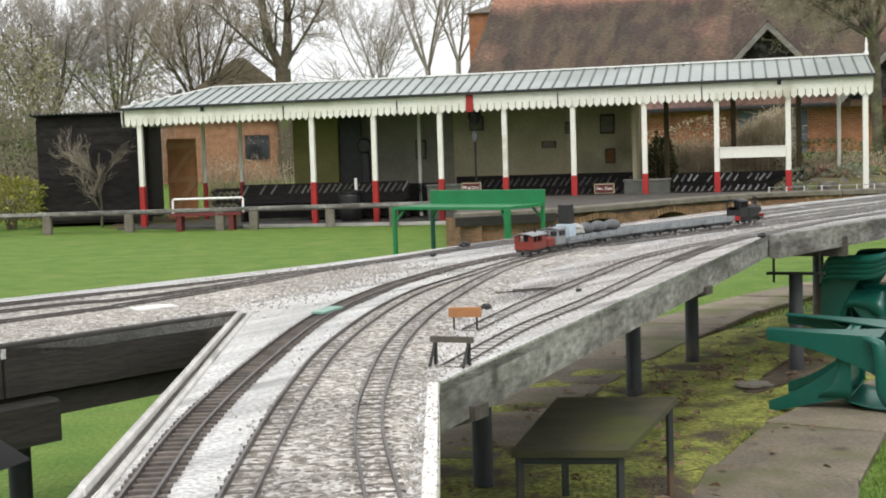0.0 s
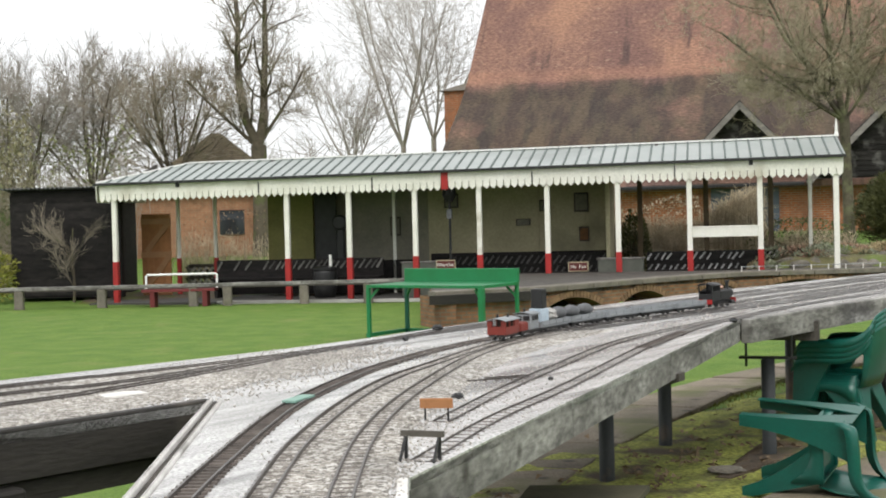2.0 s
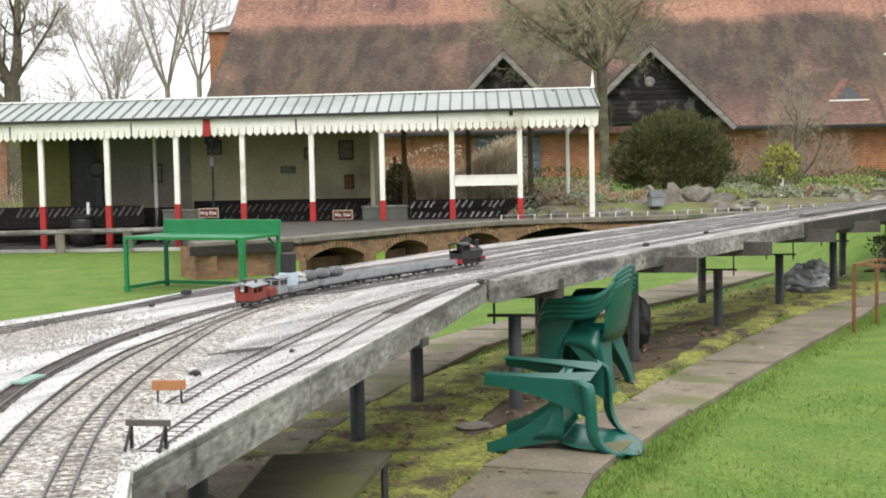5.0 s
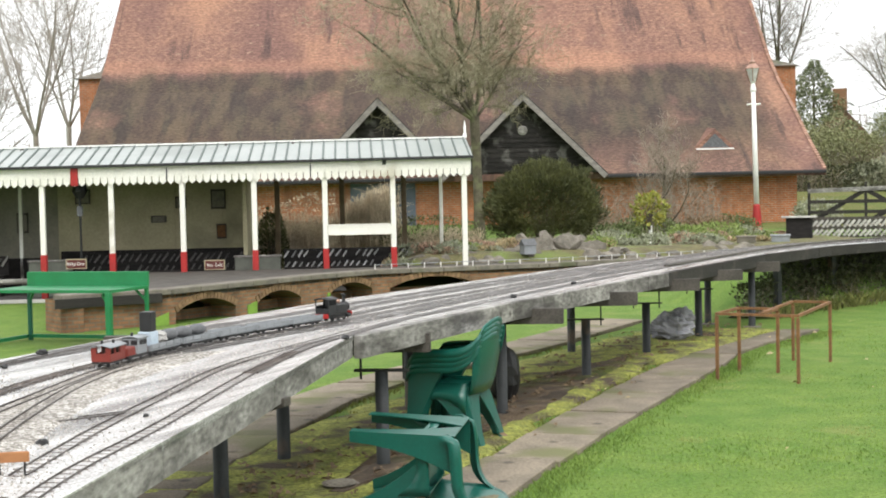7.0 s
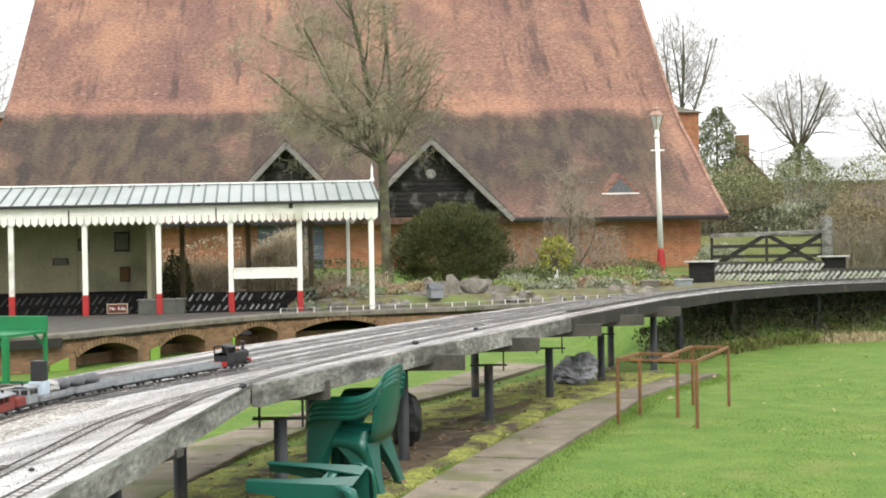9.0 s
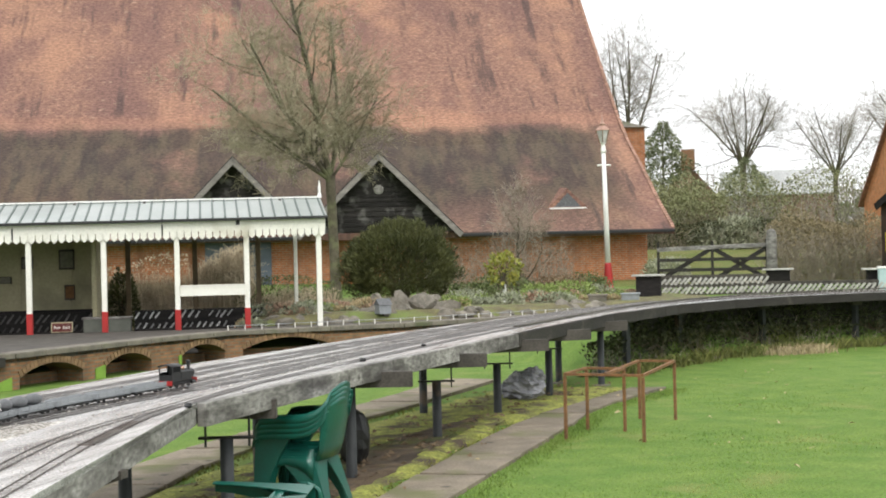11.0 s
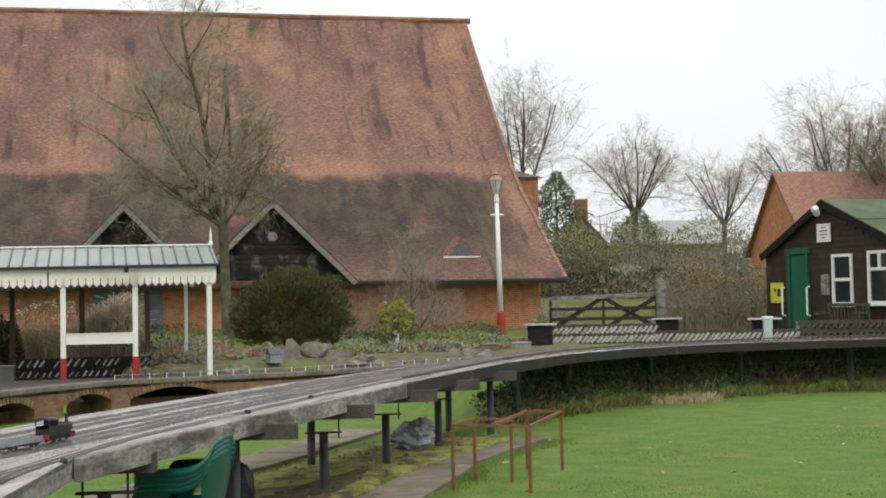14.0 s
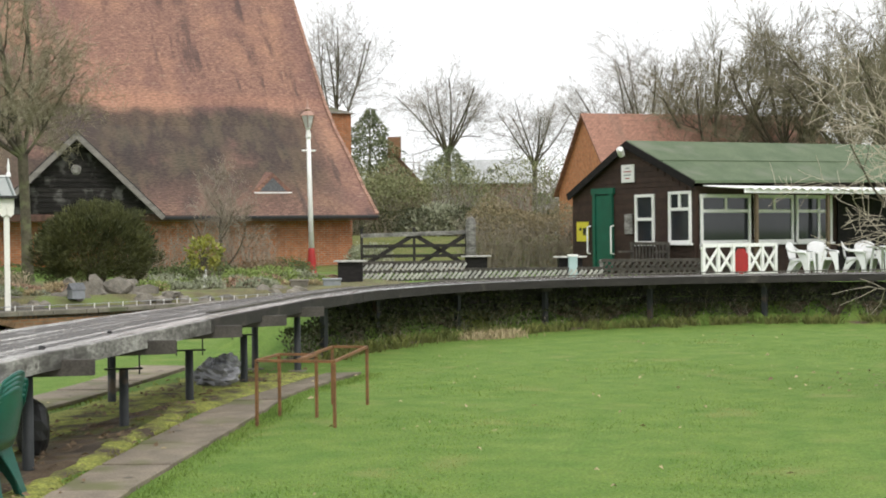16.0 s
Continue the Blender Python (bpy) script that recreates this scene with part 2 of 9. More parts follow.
def tile_mat(name, tw, th, c1, c2, dark, mortar, brick=True):
    """Brickwork or roof tiles from a brick pattern in metres, with broad weather stains."""
    m = bpy.data.materials.new(name)
    m.use_nodes = True
    n, l = m.node_tree.nodes, m.node_tree.links
    b = n["Principled BSDF"]
    tc = n.new("ShaderNodeTexCoord")
    br = n.new("ShaderNodeTexBrick")
    br.inputs["Color1"].default_value, br.inputs["Color2"].default_value, br.inputs["Mortar"].default_value = (*c1, 1), (*c2, 1), (*mortar, 1)
    br.inputs["Scale"].default_value = 1.0
    br.inputs["Brick Width"].default_value, br.inputs["Row Height"].default_value = tw, th
    br.inputs["Mortar Size"].default_value = 0.01 if brick else 0.012
    l.new(tc.outputs["UV"], br.inputs["Vector"])
    big = n.new("ShaderNodeTexNoise")
    big.inputs["Scale"].default_value, big.inputs["Detail"].default_value = 0.42, 7.0
    big.inputs["Roughness"].default_value = 0.62
    mp = n.new("ShaderNodeMapping")
    mp.inputs["Scale"].default_value = (3.0, 0.36, 1)
    l.new(tc.outputs["UV"], mp.inputs[0])
    l.new(mp.outputs[0], big.inputs["Vector"])
    r = n.new("ShaderNodeMapRange")
    r.inputs[1].default_value, r.inputs[2].default_value = 0.49, 0.70
    l.new(big.outputs[0], r.inputs[0])
    amount = r.outputs[0]
    mix = n.new("ShaderNodeMixRGB")
    mix.inputs[2].default_value = (*dark, 1)
    l.new(amount, mix.inputs[0])
    l.new(br.outputs["Color"], mix.inputs[1])
    g = n.new("ShaderNodeTexNoise")
    g.inputs["Scale"].default_value, g.inputs["Detail"].default_value = 5.0, 6.0
    l.new(tc.outputs["UV"], g.inputs["Vector"])
    gr = n.new("ShaderNodeMapRange")
    gr.inputs[1].default_value, gr.inputs[2].default_value = 0.3, 0.7
    gr.inputs[3].default_value, gr.inputs[4].default_value = 0.8, 1.2
    l.new(g.outputs[0], gr.inputs[0])
    mul = n.new("ShaderNodeMixRGB")
    mul.blend_type, mul.inputs[0].default_value = "MULTIPLY", 1.0
    l.new(mix.outputs[0], mul.inputs[1])
    l.new(gr.outputs[0], mul.inputs[2])
    l.new(mul.outputs[0], b.inputs["Base Color"])
    b.inputs["Roughness"].default_value = 0.9
    b.inputs["Specular IOR Level"].default_value = 0.25
    bp = n.new("ShaderNodeBump")
    bp.inputs["Strength"].default_value, bp.inputs["Distance"].default_value = 0.6, 0.02
    l.new(br.outputs["Fac"], bp.inputs["Height"])
    bp.invert = True
    l.new(bp.outputs[0], b.inputs["Normal"])
    return m


def old_roof_mat(name):
    """Old clay tiles in metres: course and tile joints, tile-to-tile tones, orange and purple-brown drifts, run-down streaks and
    a sooty lichen stain on the flatter lower courses with a ragged top."""
    m = bpy.data.materials.new(name)
    m.use_nodes = True
    n, l = m.node_tree.nodes, m.node_tree.links
    b = n["Principled BSDF"]
    uv = n.new("ShaderNodeTexCoord").outputs["UV"]

    def noise_(scale, stretch=(1, 1, 1), shift=(0, 0, 0), detail=5.0, rough=0.55):
        mp = n.new("ShaderNodeMapping")
        mp.inputs["Location"].default_value, mp.inputs["Scale"].default_value = shift, stretch
        l.new(uv, mp.inputs[0])
        t = n.new("ShaderNodeTexNoise")
        t.inputs["Scale"].default_value, t.inputs["Detail"].default_value, t.inputs["Roughness"].default_value = scale, detail, rough
        l.new(mp.outputs[0], t.inputs["Vector"])
        return t.outputs[0]

    def ramp(v, a0, a1, b0=0.0, b1=1.0):
        r = n.new("ShaderNodeMapRange")
        r.interpolation_type = "SMOOTHSTEP"
        for i, q in zip((1, 2, 3, 4), (a0, a1, b0, b1)):
            r.inputs[i].default_value = q
        l.new(v, r.inputs[0])
        return r.outputs[0]

    def calc(op, a, c):
        t = n.new("ShaderNodeMath")
        t.operation = op
        for i, q in enumerate((a, c)):
            if isinstance(q, (int, float)):
                t.inputs[i].default_value = q
            else:
                l.new(q, t.inputs[i])
        return t.outputs[0]

    def over(col, tone, fac, kind="MIX"):
        t = n.new("ShaderNodeMixRGB")
        t.blend_type = kind
        for i, q in enumerate((fac, col, tone)):
            if isinstance(q, tuple):
                t.inputs[i].default_value = (*q, 1)
            elif isinstance(q, float):
                t.inputs[i].default_value = q
            else:
                l.new(q, t.inputs[i])
        return t.outputs[0]

    br = n.new("ShaderNodeTexBrick")
    br.inputs["Color1"].default_value, br.inputs["Color2"].default_value, br.inputs["Mortar"].default_value = (0.287, 0.160, 0.116, 1), (0.193, 0.106, 0.083, 1), (0.17, 0.094, 0.07, 1)
    br.inputs["Scale"].default_value, br.inputs["Mortar Size"].default_value = 1.0, 0.012
    br.inputs["Brick Width"].default_value, br.inputs["Row Height"].default_value = 0.17, 0.11
    l.new(uv, br.inputs["Vector"])
    sep = n.new("ShaderNodeSeparateXYZ")
    l.new(uv, sep.inputs[0])
    run = sep.outputs["Y"]
    col = br.outputs["Color"]
    # drifts of orange and of purple-brown tiles
    col = over(col, (0.36, 0.195, 0.125), ramp(noise_(0.22, (1, 0.8, 1), (3, 1, 0)), 0.47, 0.62, 0.0, 0.65))
    col = over(col, (0.155, 0.085, 0.073), ramp(noise_(0.30, (1.2, 0.6, 1), (11, 5, 0)), 0.46, 0.60, 0.0, 0.75))
    # single weathered tiles and small repairs
    col = over(col, (0.40, 0.28, 0.20), ramp(noise_(2.6, (1, 1.8, 1), (1, 9, 0), 3.0), 0.60, 0.72, 0.0, 0.45))
    # streaks where the rain runs
    streak = calc("MULTIPLY", ramp(noise_(0.55, (2.4, 0.22, 1), (5, 2, 0), 6.0, 0.65), 0.50, 0.63), ramp(noise_(0.7, (1, 0.6, 1), (2, 7, 0)), 0.38, 0.58))
    col = over(col, (0.078, 0.050, 0.046), calc("MULTIPLY", streak, 0.88))
    # soot and lichen on the lower slope
    ragged = calc("ADD", run, calc("MULTIPLY", noise_(0.8, (1, 0.5, 1), (8, 3, 0), 6.0), -3.0))
    band = calc("MULTIPLY", ramp(ragged, 6.75, 5.55), ramp(noise_(0.26, (1.1, 0.8, 1), (7.6, 2.1, 0), 5.0), 0.25, 0.43))
    band = calc("MULTIPLY", band, ramp(run, 0.2, 3.2, 0.45, 1.0))
    soot = over((0.040, 0.034, 0.029), (0.078, 0.066, 0.044), ramp(noise_(1.1, (1.5, 0.5, 1), (4, 4, 0)), 0.4, 0.65))
    col = over(col, soot, calc("MULTIPLY", calc("MULTIPLY", band, ramp(sep.outputs["X"], 13.6, 12.0)), 0.86))
    # warm clean course where the slope changes
    lip = calc("MULTIPLY", ramp(run, 7.55, 7.9), ramp(run, 8.75, 8.25))
    col = over(col, (0.33, 0.17, 0.115), calc("MULTIPLY", lip, 0.4))
    grain = ramp(noise_(7.0, (1, 1.6, 1), detail=6.0), 0.3, 0.7, 0.70, 1.27)
    col = over(col, grain, 1.0, "MULTIPLY")
    l.new(col, b.inputs["Base Color"])
    b.inputs["Roughness"].default_value, b.inputs["Specular IOR Level"].default_value = 0.85, 0.25
    bp = n.new("ShaderNodeBump")
    bp.inputs["Strength"].default_value, bp.inputs["Distance"].default_value, bp.invert = 0.7, 0.025, True
    l.new(calc("ADD", br.outputs["Fac"], calc("MULTIPLY", grain, -0.4)), bp.inputs["Height"])
    l.new(bp.outputs[0], b.inputs["Normal"])
    return m


ROOFTILE = old_roof_mat("clay_roof_tiles")
BRICKWALL = tile_mat("red_brickwork", 0.225, 0.075, (0.42, 0.145, 0.055), (0.34, 0.12, 0.05), (0.25, 0.12, 0.07), (0.33, 0.27, 0.20))
VIABRICK = tile_mat("viaduct_brickwork", 0.16, 0.055, (0.30, 0.15, 0.078), (0.19, 0.095, 0.05), (0.075, 0.058, 0.042), (0.17, 0.138, 0.095))


# ---- mesh helpers ----
class Mesh:
    """Gathers points and faces of one part."""

    def __init__(self):
        self.v, self.f, self.uv = [], [], None

    def add(self, pts, faces):
        k = len(self.v)
        self.v.extend([tuple(p) for p in pts])
        self.f.extend([tuple(k + i for i in q) for q in faces])
        return self

    def box(self, c, s, rz=0.0, ch=0.0, m=None):
        """A box of size s about c, turned by rz degrees, its upright and top edges chamfered by ch."""
        x, y, z = s[0] / 2, s[1] / 2, s[2] / 2
        if ch:
            ch = min(ch, 0.45 * min(s))
            ring = [(x - ch, y), (x, y - ch), (x, -y + ch), (x - ch, -y), (-x + ch, -y), (-x, -y + ch), (-x, y - ch), (-x + ch, y)]
            ins = [(a - math.copysign(ch, a) * 0.6, b - math.copysign(ch, b) * 0.6) for a, b in ring]
            pts = [(a, b, -z) for a, b in ring] + [(a, b, z - ch) for a, b in ring] + [(a, b, z) for a, b in ins]
            fs = [(0, 1, 2, 3, 4, 5, 6, 7)]
            for i in range(8):
                j = (i + 1) % 8
                fs += [(j, i, 8 + i, 8 + j), (8 + j, 8 + i, 16 + i, 16 + j)]
            fs.append(tuple(range(23, 15, -1)))
        else:
            pts = [(-x, -y, -z), (x, -y, -z), (x, y, -z), (-x, y, -z), (-x, -y, z), (x, -y, z), (x, y, z), (-x, y, z)]
            fs = [(3, 2, 1, 0), (4, 5, 6, 7), (0, 1, 5, 4), (1, 2, 6, 5), (2, 3, 7, 6), (3, 0, 4, 7)]
        if m is None:
            m = pose(*c, 0, 0, rz)
        return self.add([m @ Vector(p) for p in pts], fs)

    def beam(self, a, b, w, h, ch=0.0, over=0.0):
        """A straight bar from a to b, w wide and h high, hung with its top on the line."""
        a, b = Vector(a), Vector(b)
        d = b - a
        flat = math.hypot(d.x, d.y)
        yaw, tilt = math.degrees(math.atan2(d.y, d.x)), -math.degrees(math.atan2(d.z, flat))
        c = (a + b) / 2
        m = pose(c.x, c.y, c.z, 0, 0, yaw) @ pose(0, 0, 0, 0, tilt, 0) @ pose(0, 0, -h / 2)
        return self.box((0, 0, 0), (d.length + over, w, h), ch=ch, m=m)

    def tube(self, pts, radii, n=6, cap=True):
        pts = [Vector(p) for p in pts]
        if not hasattr(radii, "__len__"):
            radii = [radii] * len(pts)
        k = len(self.v)
        for i, p in enumerate(pts):
            d = (pts[min(i + 1, len(pts) - 1)] - pts[max(i - 1, 0)]).normalized()
            u = d.cross(Vector((0.31, 0.17, 0.94)))
            if u.length < 0.05:
                u = d.cross(Vector((1, 0, 0)))
            u.normalize()
            w = d.cross(u)
            for j in range(n):
                a = 2 * math.pi * j / n
                self.v.append(tuple(p + (u * math.cos(a) + w * math.sin(a)) * radii[i]))
        for i in range(len(pts) - 1):
            for j in range(n):
                q = (j + 1) % n
                self.f.append((k + i * n + j, k + i * n + q, k + (i + 1) * n + q, k + (i + 1) * n + j))
        if cap:
            self.f.append(tuple(k + j for j in reversed(range(n))))
            self.f.append(tuple(k + (len(pts) - 1) * n + j for j in range(n)))
        return self

    def lathe(self, prof, n=16, at=(0, 0, 0)):
        """A turned body from (radius, height) pairs."""
        k = len(self.v)
        for r, z in prof:
            for j in range(n):
                a = 2 * math.pi * j / n
                self.v.append((at[0] + r * math.cos(a), at[1] + r * math.sin(a), at[2] + z))
        for i in range(len(prof) - 1):
            for j in range(n):
                q = (j + 1) % n
                self.f.append((k + i * n + j, k + i * n + q, k + (i + 1) * n + q, k + (i + 1) * n + j))
        self.f.append(tuple(k + j for j in reversed(range(n))))
        self.f.append(tuple(k + (len(prof) - 1) * n + j for j in range(n)))
        return self

    def prism(self, poly, z0, z1):
        """A flat polygon, anticlockwise, given thickness."""
        n = len(poly)
        pts = [(x, y, z0) for x, y in poly] + [(x, y, z1) for x, y in poly]
        fs = [tuple(reversed(range(n))), tuple(range(n, 2 * n))] + [(i, (i + 1) % n, n + (i + 1) % n, n + i) for i in range(n)]
        return self.add(pts, fs)

    def plate(self, poly, m, t):
        """A polygon in its own plane (x, y), t thick downwards, placed by m."""
        n = len(poly)
        pts = [m @ Vector((x, y, -t)) for x, y in poly] + [m @ Vector((x, y, 0)) for x, y in poly]
        fs = [tuple(reversed(range(n))), tuple(range(n, 2 * n))] + [(i, (i + 1) % n, n + (i + 1) % n, n + i) for i in range(n)]
        return self.add(pts, fs)


def thing(name, at, label, category, group="", rz=0.0, kind=""):
    ob = new(name)
    ob.empty_display_size = 0.1
    ob.matrix_basis = pose(*at, 0, 0, rz)
    return tagged(ob, label, category, group, kind)


def weld(m):
    """Joins points that lie in one place, so that a part is one piece."""
    seen, to, v, uv = {}, [], [], []
    for i, p in enumerate(m.v):
        k = (round(p[0], 4), round(p[1], 4), round(p[2], 4))
        if k not in seen:
            seen[k] = len(v)
            v.append(p)
            if m.uv:
                uv.append(m.uv[i])
        to.append(seen[k])
    fs = []
    for f in m.f:
        q = []
        for i in f:
            if to[i] not in q:
                q.append(to[i])
        if len(q) > 2:
            fs.append(tuple(q))
    m.v, m.f = v, fs
    if m.uv:
        m.uv = uv
    return m


def part(name, m, material, parent=None, label="", smooth=False, kind=""):
    """One mesh object from a Mesh, under a thing or part where one is given."""
    me = bpy.data.meshes.new(name)
    me.from_pydata(m.v, [], m.f)
    if m.uv:
        layer = me.uv_layers.new(name="UVMap")
        flat = [c for loop in me.loops for c in m.uv[loop.vertex_index]]
        layer.data.foreach_set("uv", flat)
    me.materials.append(material)
    if smooth:
        me.polygons.foreach_set("use_smooth", [True] * len(me.polygons))
    me.update()
    ob = new(name, me)
    if parent:
        ob.parent = parent
    return tagged(ob, label, kind=kind)


def piece(name, me, parent, m):
    """One more object on a shared mesh."""
    ob = new(name, me)
    ob.parent = parent
    ob.matrix_basis = m
    return ob


def shared(name, m, material):
    me = bpy.data.meshes.new(name)
    me.from_pydata(m.v, [], m.f)
    me.materials.append(material)
    return me


def spline(pts, step=0.1):
    """Points along a smooth line through pts, about step apart."""
    P = [Vector((*p, 0)) if len(p) == 2 else Vector(p) for p in pts]
    P = [2 * P[0] - P[1]] + P + [2 * P[-1] - P[-2]]
    out = []
    for i in range(1, len(P) - 2):
        a, b, c, d = P[i - 1:i + 3]
        n = max(1, int((c - b).length / step))
        for k in range(n):
            t = k / n
            out.append(0.5 * ((2 * b) + (c - a) * t + (2 * a - 5 * b + 4 * c - d) * t * t + (3 * b - a - 3 * c + d) * t ** 3))
    out.append(P[-2])
    return out


def offset(line, s):
    """A line s metres to the left of another."""
    out = []
    for i, p in enumerate(line):
        d = (line[min(i + 1, len(line) - 1)] - line[max(i - 1, 0)]).normalized()
        out.append(p + Vector((-d.y, d.x, 0)) * s)
    return out


def inside(x, y, poly):
    hit, j = False, len(poly) - 1
    for i in range(len(poly)):
        (xi, yi), (xj, yj) = poly[i], poly[j]
        if (yi > y) != (yj > y) and x < (xj - xi) * (y - yi) / (yj - yi) + xi:
            hit = not hit
        j = i
    return hit


rng = random.Random(7)


def smooth01(v):
    v = max(0.0, min(1.0, v))
    return v * v * (3 - 2 * v)


# ---- ground ----
def ground_z(x, y):
    """Level lawn, a bank behind the curved end of the line and behind the viaduct."""
    r = math.hypot(x - 15.3, y - 10.0)
    a = min(smooth01((r - 8.5) / 0.6), smooth01((x - 9.6) / 0.8)) if y > 9 else 0.0
    a *= 1 - smooth01((y - 19.3) / 0.7) * smooth01((14.2 - x) / 0.8)
    b = smooth01((x - 5.6) / 1.5) * smooth01((y - 23.6) / 0.8)
    base = 0.12 * smooth01((y - 27) / 3)
    far = 1.1 * smooth01((y - 36) / 20)
    return max(0.6 * max(a, b), base) + far


def build_ground():
    xs = [-2500, -900, -400, -200, -120, -70, -45] + [-32 + 0.5 * i for i in range(165)] + [60, 80, 120, 200, 400, 900, 2500]
    ys = [-2500, -600, -150, -60, -25, -12] + [-6 + 0.5 * i for i in range(113)] + [56, 65, 80, 110, 160, 240, 400, 900, 2500]
    m = Mesh()
    W = len(xs)
    for y in ys:
        for x in xs:
            near = abs(x) < 45 and -10 < y < 55
            m.v.append((x, y, ground_z(x, y) + (0.018 * noise.noise(Vector((x * 0.6, y * 0.6, 0))) if near else 0)))
    for j in range(len(ys) - 1):
        for i in range(W - 1):
            k = j * W + i
            m.f.append((k, k + 1, k + W + 1, k + W))
    tagged(part("ground", m, GRASS, smooth=True), "mown green lawn with paler patches and moss", "lawn", kind="structure")


build_ground()

# ---- raised railway table ----
TOP = 0.91
RIGHT_EDGE = [(-0.02, -3.0), (-0.02, 3.14), (1.84, 7.53), (3.41, 9.38), (6.05, 12.2), (8.77, 15.05), (10.8, 16.75), (12.4, 17.62), (13.8, 18.05),
              (15.7, 18.17), (18.0, 17.65), (20.0, 16.75), (21.8, 15.8), (25.5, 13.2)]
LEFT_EDGE = [(26.1, 14.1), (22.3, 16.7), (20.4, 17.65), (18.2, 18.55), (15.7, 19.1), (13.3, 18.95), (11.7, 18.35), (9.9, 17.25), (7.5, 15.3),
             (5.04, 13.1), (2.38, 10.4), (1.31, 9.1), (0.13, 7.5), (-0.26, 6.94), (-0.65, 6.47), (-0.99, 6.12), (-1.6, 5.54), (-3.4, 3.8)]
INNER = [(-2.6, 2.45), (-1.31, 3.92), (-0.70, 4.60), (-0.655, 3.44), (-0.605, 2.17), (-0.50, -0.3), (-0.45, -3.0)]

BEAMBLACK = mat('tarred_beam', (0.03, 0.026, 0.022), (0.016, 0.014, 0.012), 5, 0.75, 0.6, fine=40, c3=(0.07, 0.06, 0.05), stain=0.12, stretch=(0.4, 0.4, 2), depth=0.006, grain=0.3)
PALETIMBER = mat('limewashed_timber', (0.74, 0.72, 0.69), (0.52, 0.50, 0.47), 5, 0.85, 0.4, fine=45, c3=(0.16, 0.15, 0.13), stain=0.15, depth=0.006)
table = thing("railway_table", (0, 0, 0), "long raised model railway baseboard of weathered timber on steel posts", "railway table")


def deck_mesh():
    bm = bmesh.new()
    vs = [bm.verts.new((x, y, TOP)) for x, y in RIGHT_EDGE + LEFT_EDGE + INNER]
    f = bm.faces.new(vs)
    f.normal_update()
    if f.normal.z < 0:
        f.normal_flip()
    bmesh.ops.triangulate(bm, faces=[f])
    r = bmesh.ops.extrude_face_region(bm, geom=bm.faces[:])
    bmesh.ops.translate(bm, verts=[v for v in r["geom"] if isinstance(v, bmesh.types.BMVert)], vec=(0, 0, -0.03))
    bmesh.ops.recalc_face_normals(bm, faces=bm.faces[:])
    m = Mesh()
    bm.verts.index_update()
    m.v = [tuple(v.co) for v in bm.verts]
    m.f = [tuple(v.index for v in f.verts) for f in bm.faces]
    bm.free()
    return m


part("deck", deck_mesh(), FELT, table, "pale grey felted deck with white worn patches")


def edge_boards(line, side, w, h, lift=0.012, mat_=TIMBER, seg=2.4):
    """Stout boards on edge along a line of the deck, butted end to end."""
    for (a, b) in zip(line[:-1], line[1:]):
        A, B = Vector((*a, TOP + lift)), Vector((*b, TOP + lift))
        d = (B - A).normalized()
        nrm = Vector((-d.y, d.x, 0)) * side
        L, k = (B - A).length, 0.0
        while k < L - 0.02:
            e = min(L, k + seg + rng.uniform(-0.2, 0.2))
            if L - e < 0.5:
                e = L
            m = Mesh()
            m.beam(A + d * (k + 0.002) + nrm * w / 2, A + d * (e - 0.002) + nrm * w / 2 + Vector((0, 0, rng.uniform(-0.002, 0.002))), w, h, ch=0.006)
            part("edge_board", m, mat_, table)
            k = e


edge_boards(RIGHT_EDGE[1:3], 1, 0.06, 0.125, 0.0, seg=1.45)
edge_boards(RIGHT_EDGE[2:5], -1, 0.06, 0.135, 0.0, seg=1.7)
edge_boards(RIGHT_EDGE[4:], -1, 0.06, 0.135, 0.0, BEAMBLACK, 1.9)
edge_boards(RIGHT_EDGE[4:], -1, 0.064, 0.02, 0.078, OLDTIMBER, 1.9)
edge_boards(LEFT_EDGE, -1, 0.04, 0.10, -0.022, BEAMBLACK)
edge_boards([INNER[0], INNER[1], INNER[2]], 1, 0.045, 0.16, 0.012, BEAMBLACK, 3)
edge_boards(INNER[2:], -1, 0.014, 0.11, 0.018, PALETIMBER)
edge_boards([(x + 0.016, y) for x, y in INNER[2:]], -1, 0.016, 0.10, 0.004, DARKWOOD)
edge_boards([(x + 0.034, y) for x, y in INNER[2:]], -1, 0.014, 0.06, 0.012, PALETIMBER)
edge_boards([RIGHT_EDGE[0], RIGHT_EDGE[1]], 1, 0.03, 0.10, 0.004, PALETIMBER)

# stringers, cross heads and posts
for line, s in ((RIGHT_EDGE[1:], 1), (LEFT_EDGE, 1)):
    for a, b in zip(line[:-1], line[1:]):
        A, B = Vector((*a, TOP - 0.085)), Vector((*b, TOP - 0.085))
        d = (B - A).normalized()
        nr = Vector((-d.y, d.x, 0)) * 0.10 * s
        part("stringer", Mesh().beam(A + nr, B + nr, 0.06, 0.05, ch=0.005), DARKWOOD, table)
part("stringer", Mesh().beam((-2.6, 2.52, 0.75), (-0.74, 4.66, 0.75), 0.07, 0.07, ch=0.005), BEAMBLACK, table)
part("stringer", Mesh().beam((-0.1, -2.8, 0.79), (-0.1, 3.0, 0.79), 0.06, 0.09), DARKWOOD, table)
part("stringer", Mesh().beam((-0.56, -2.8, 0.79), (-0.56, 4.4, 0.79), 0.06, 0.09), DARKWOOD, table)
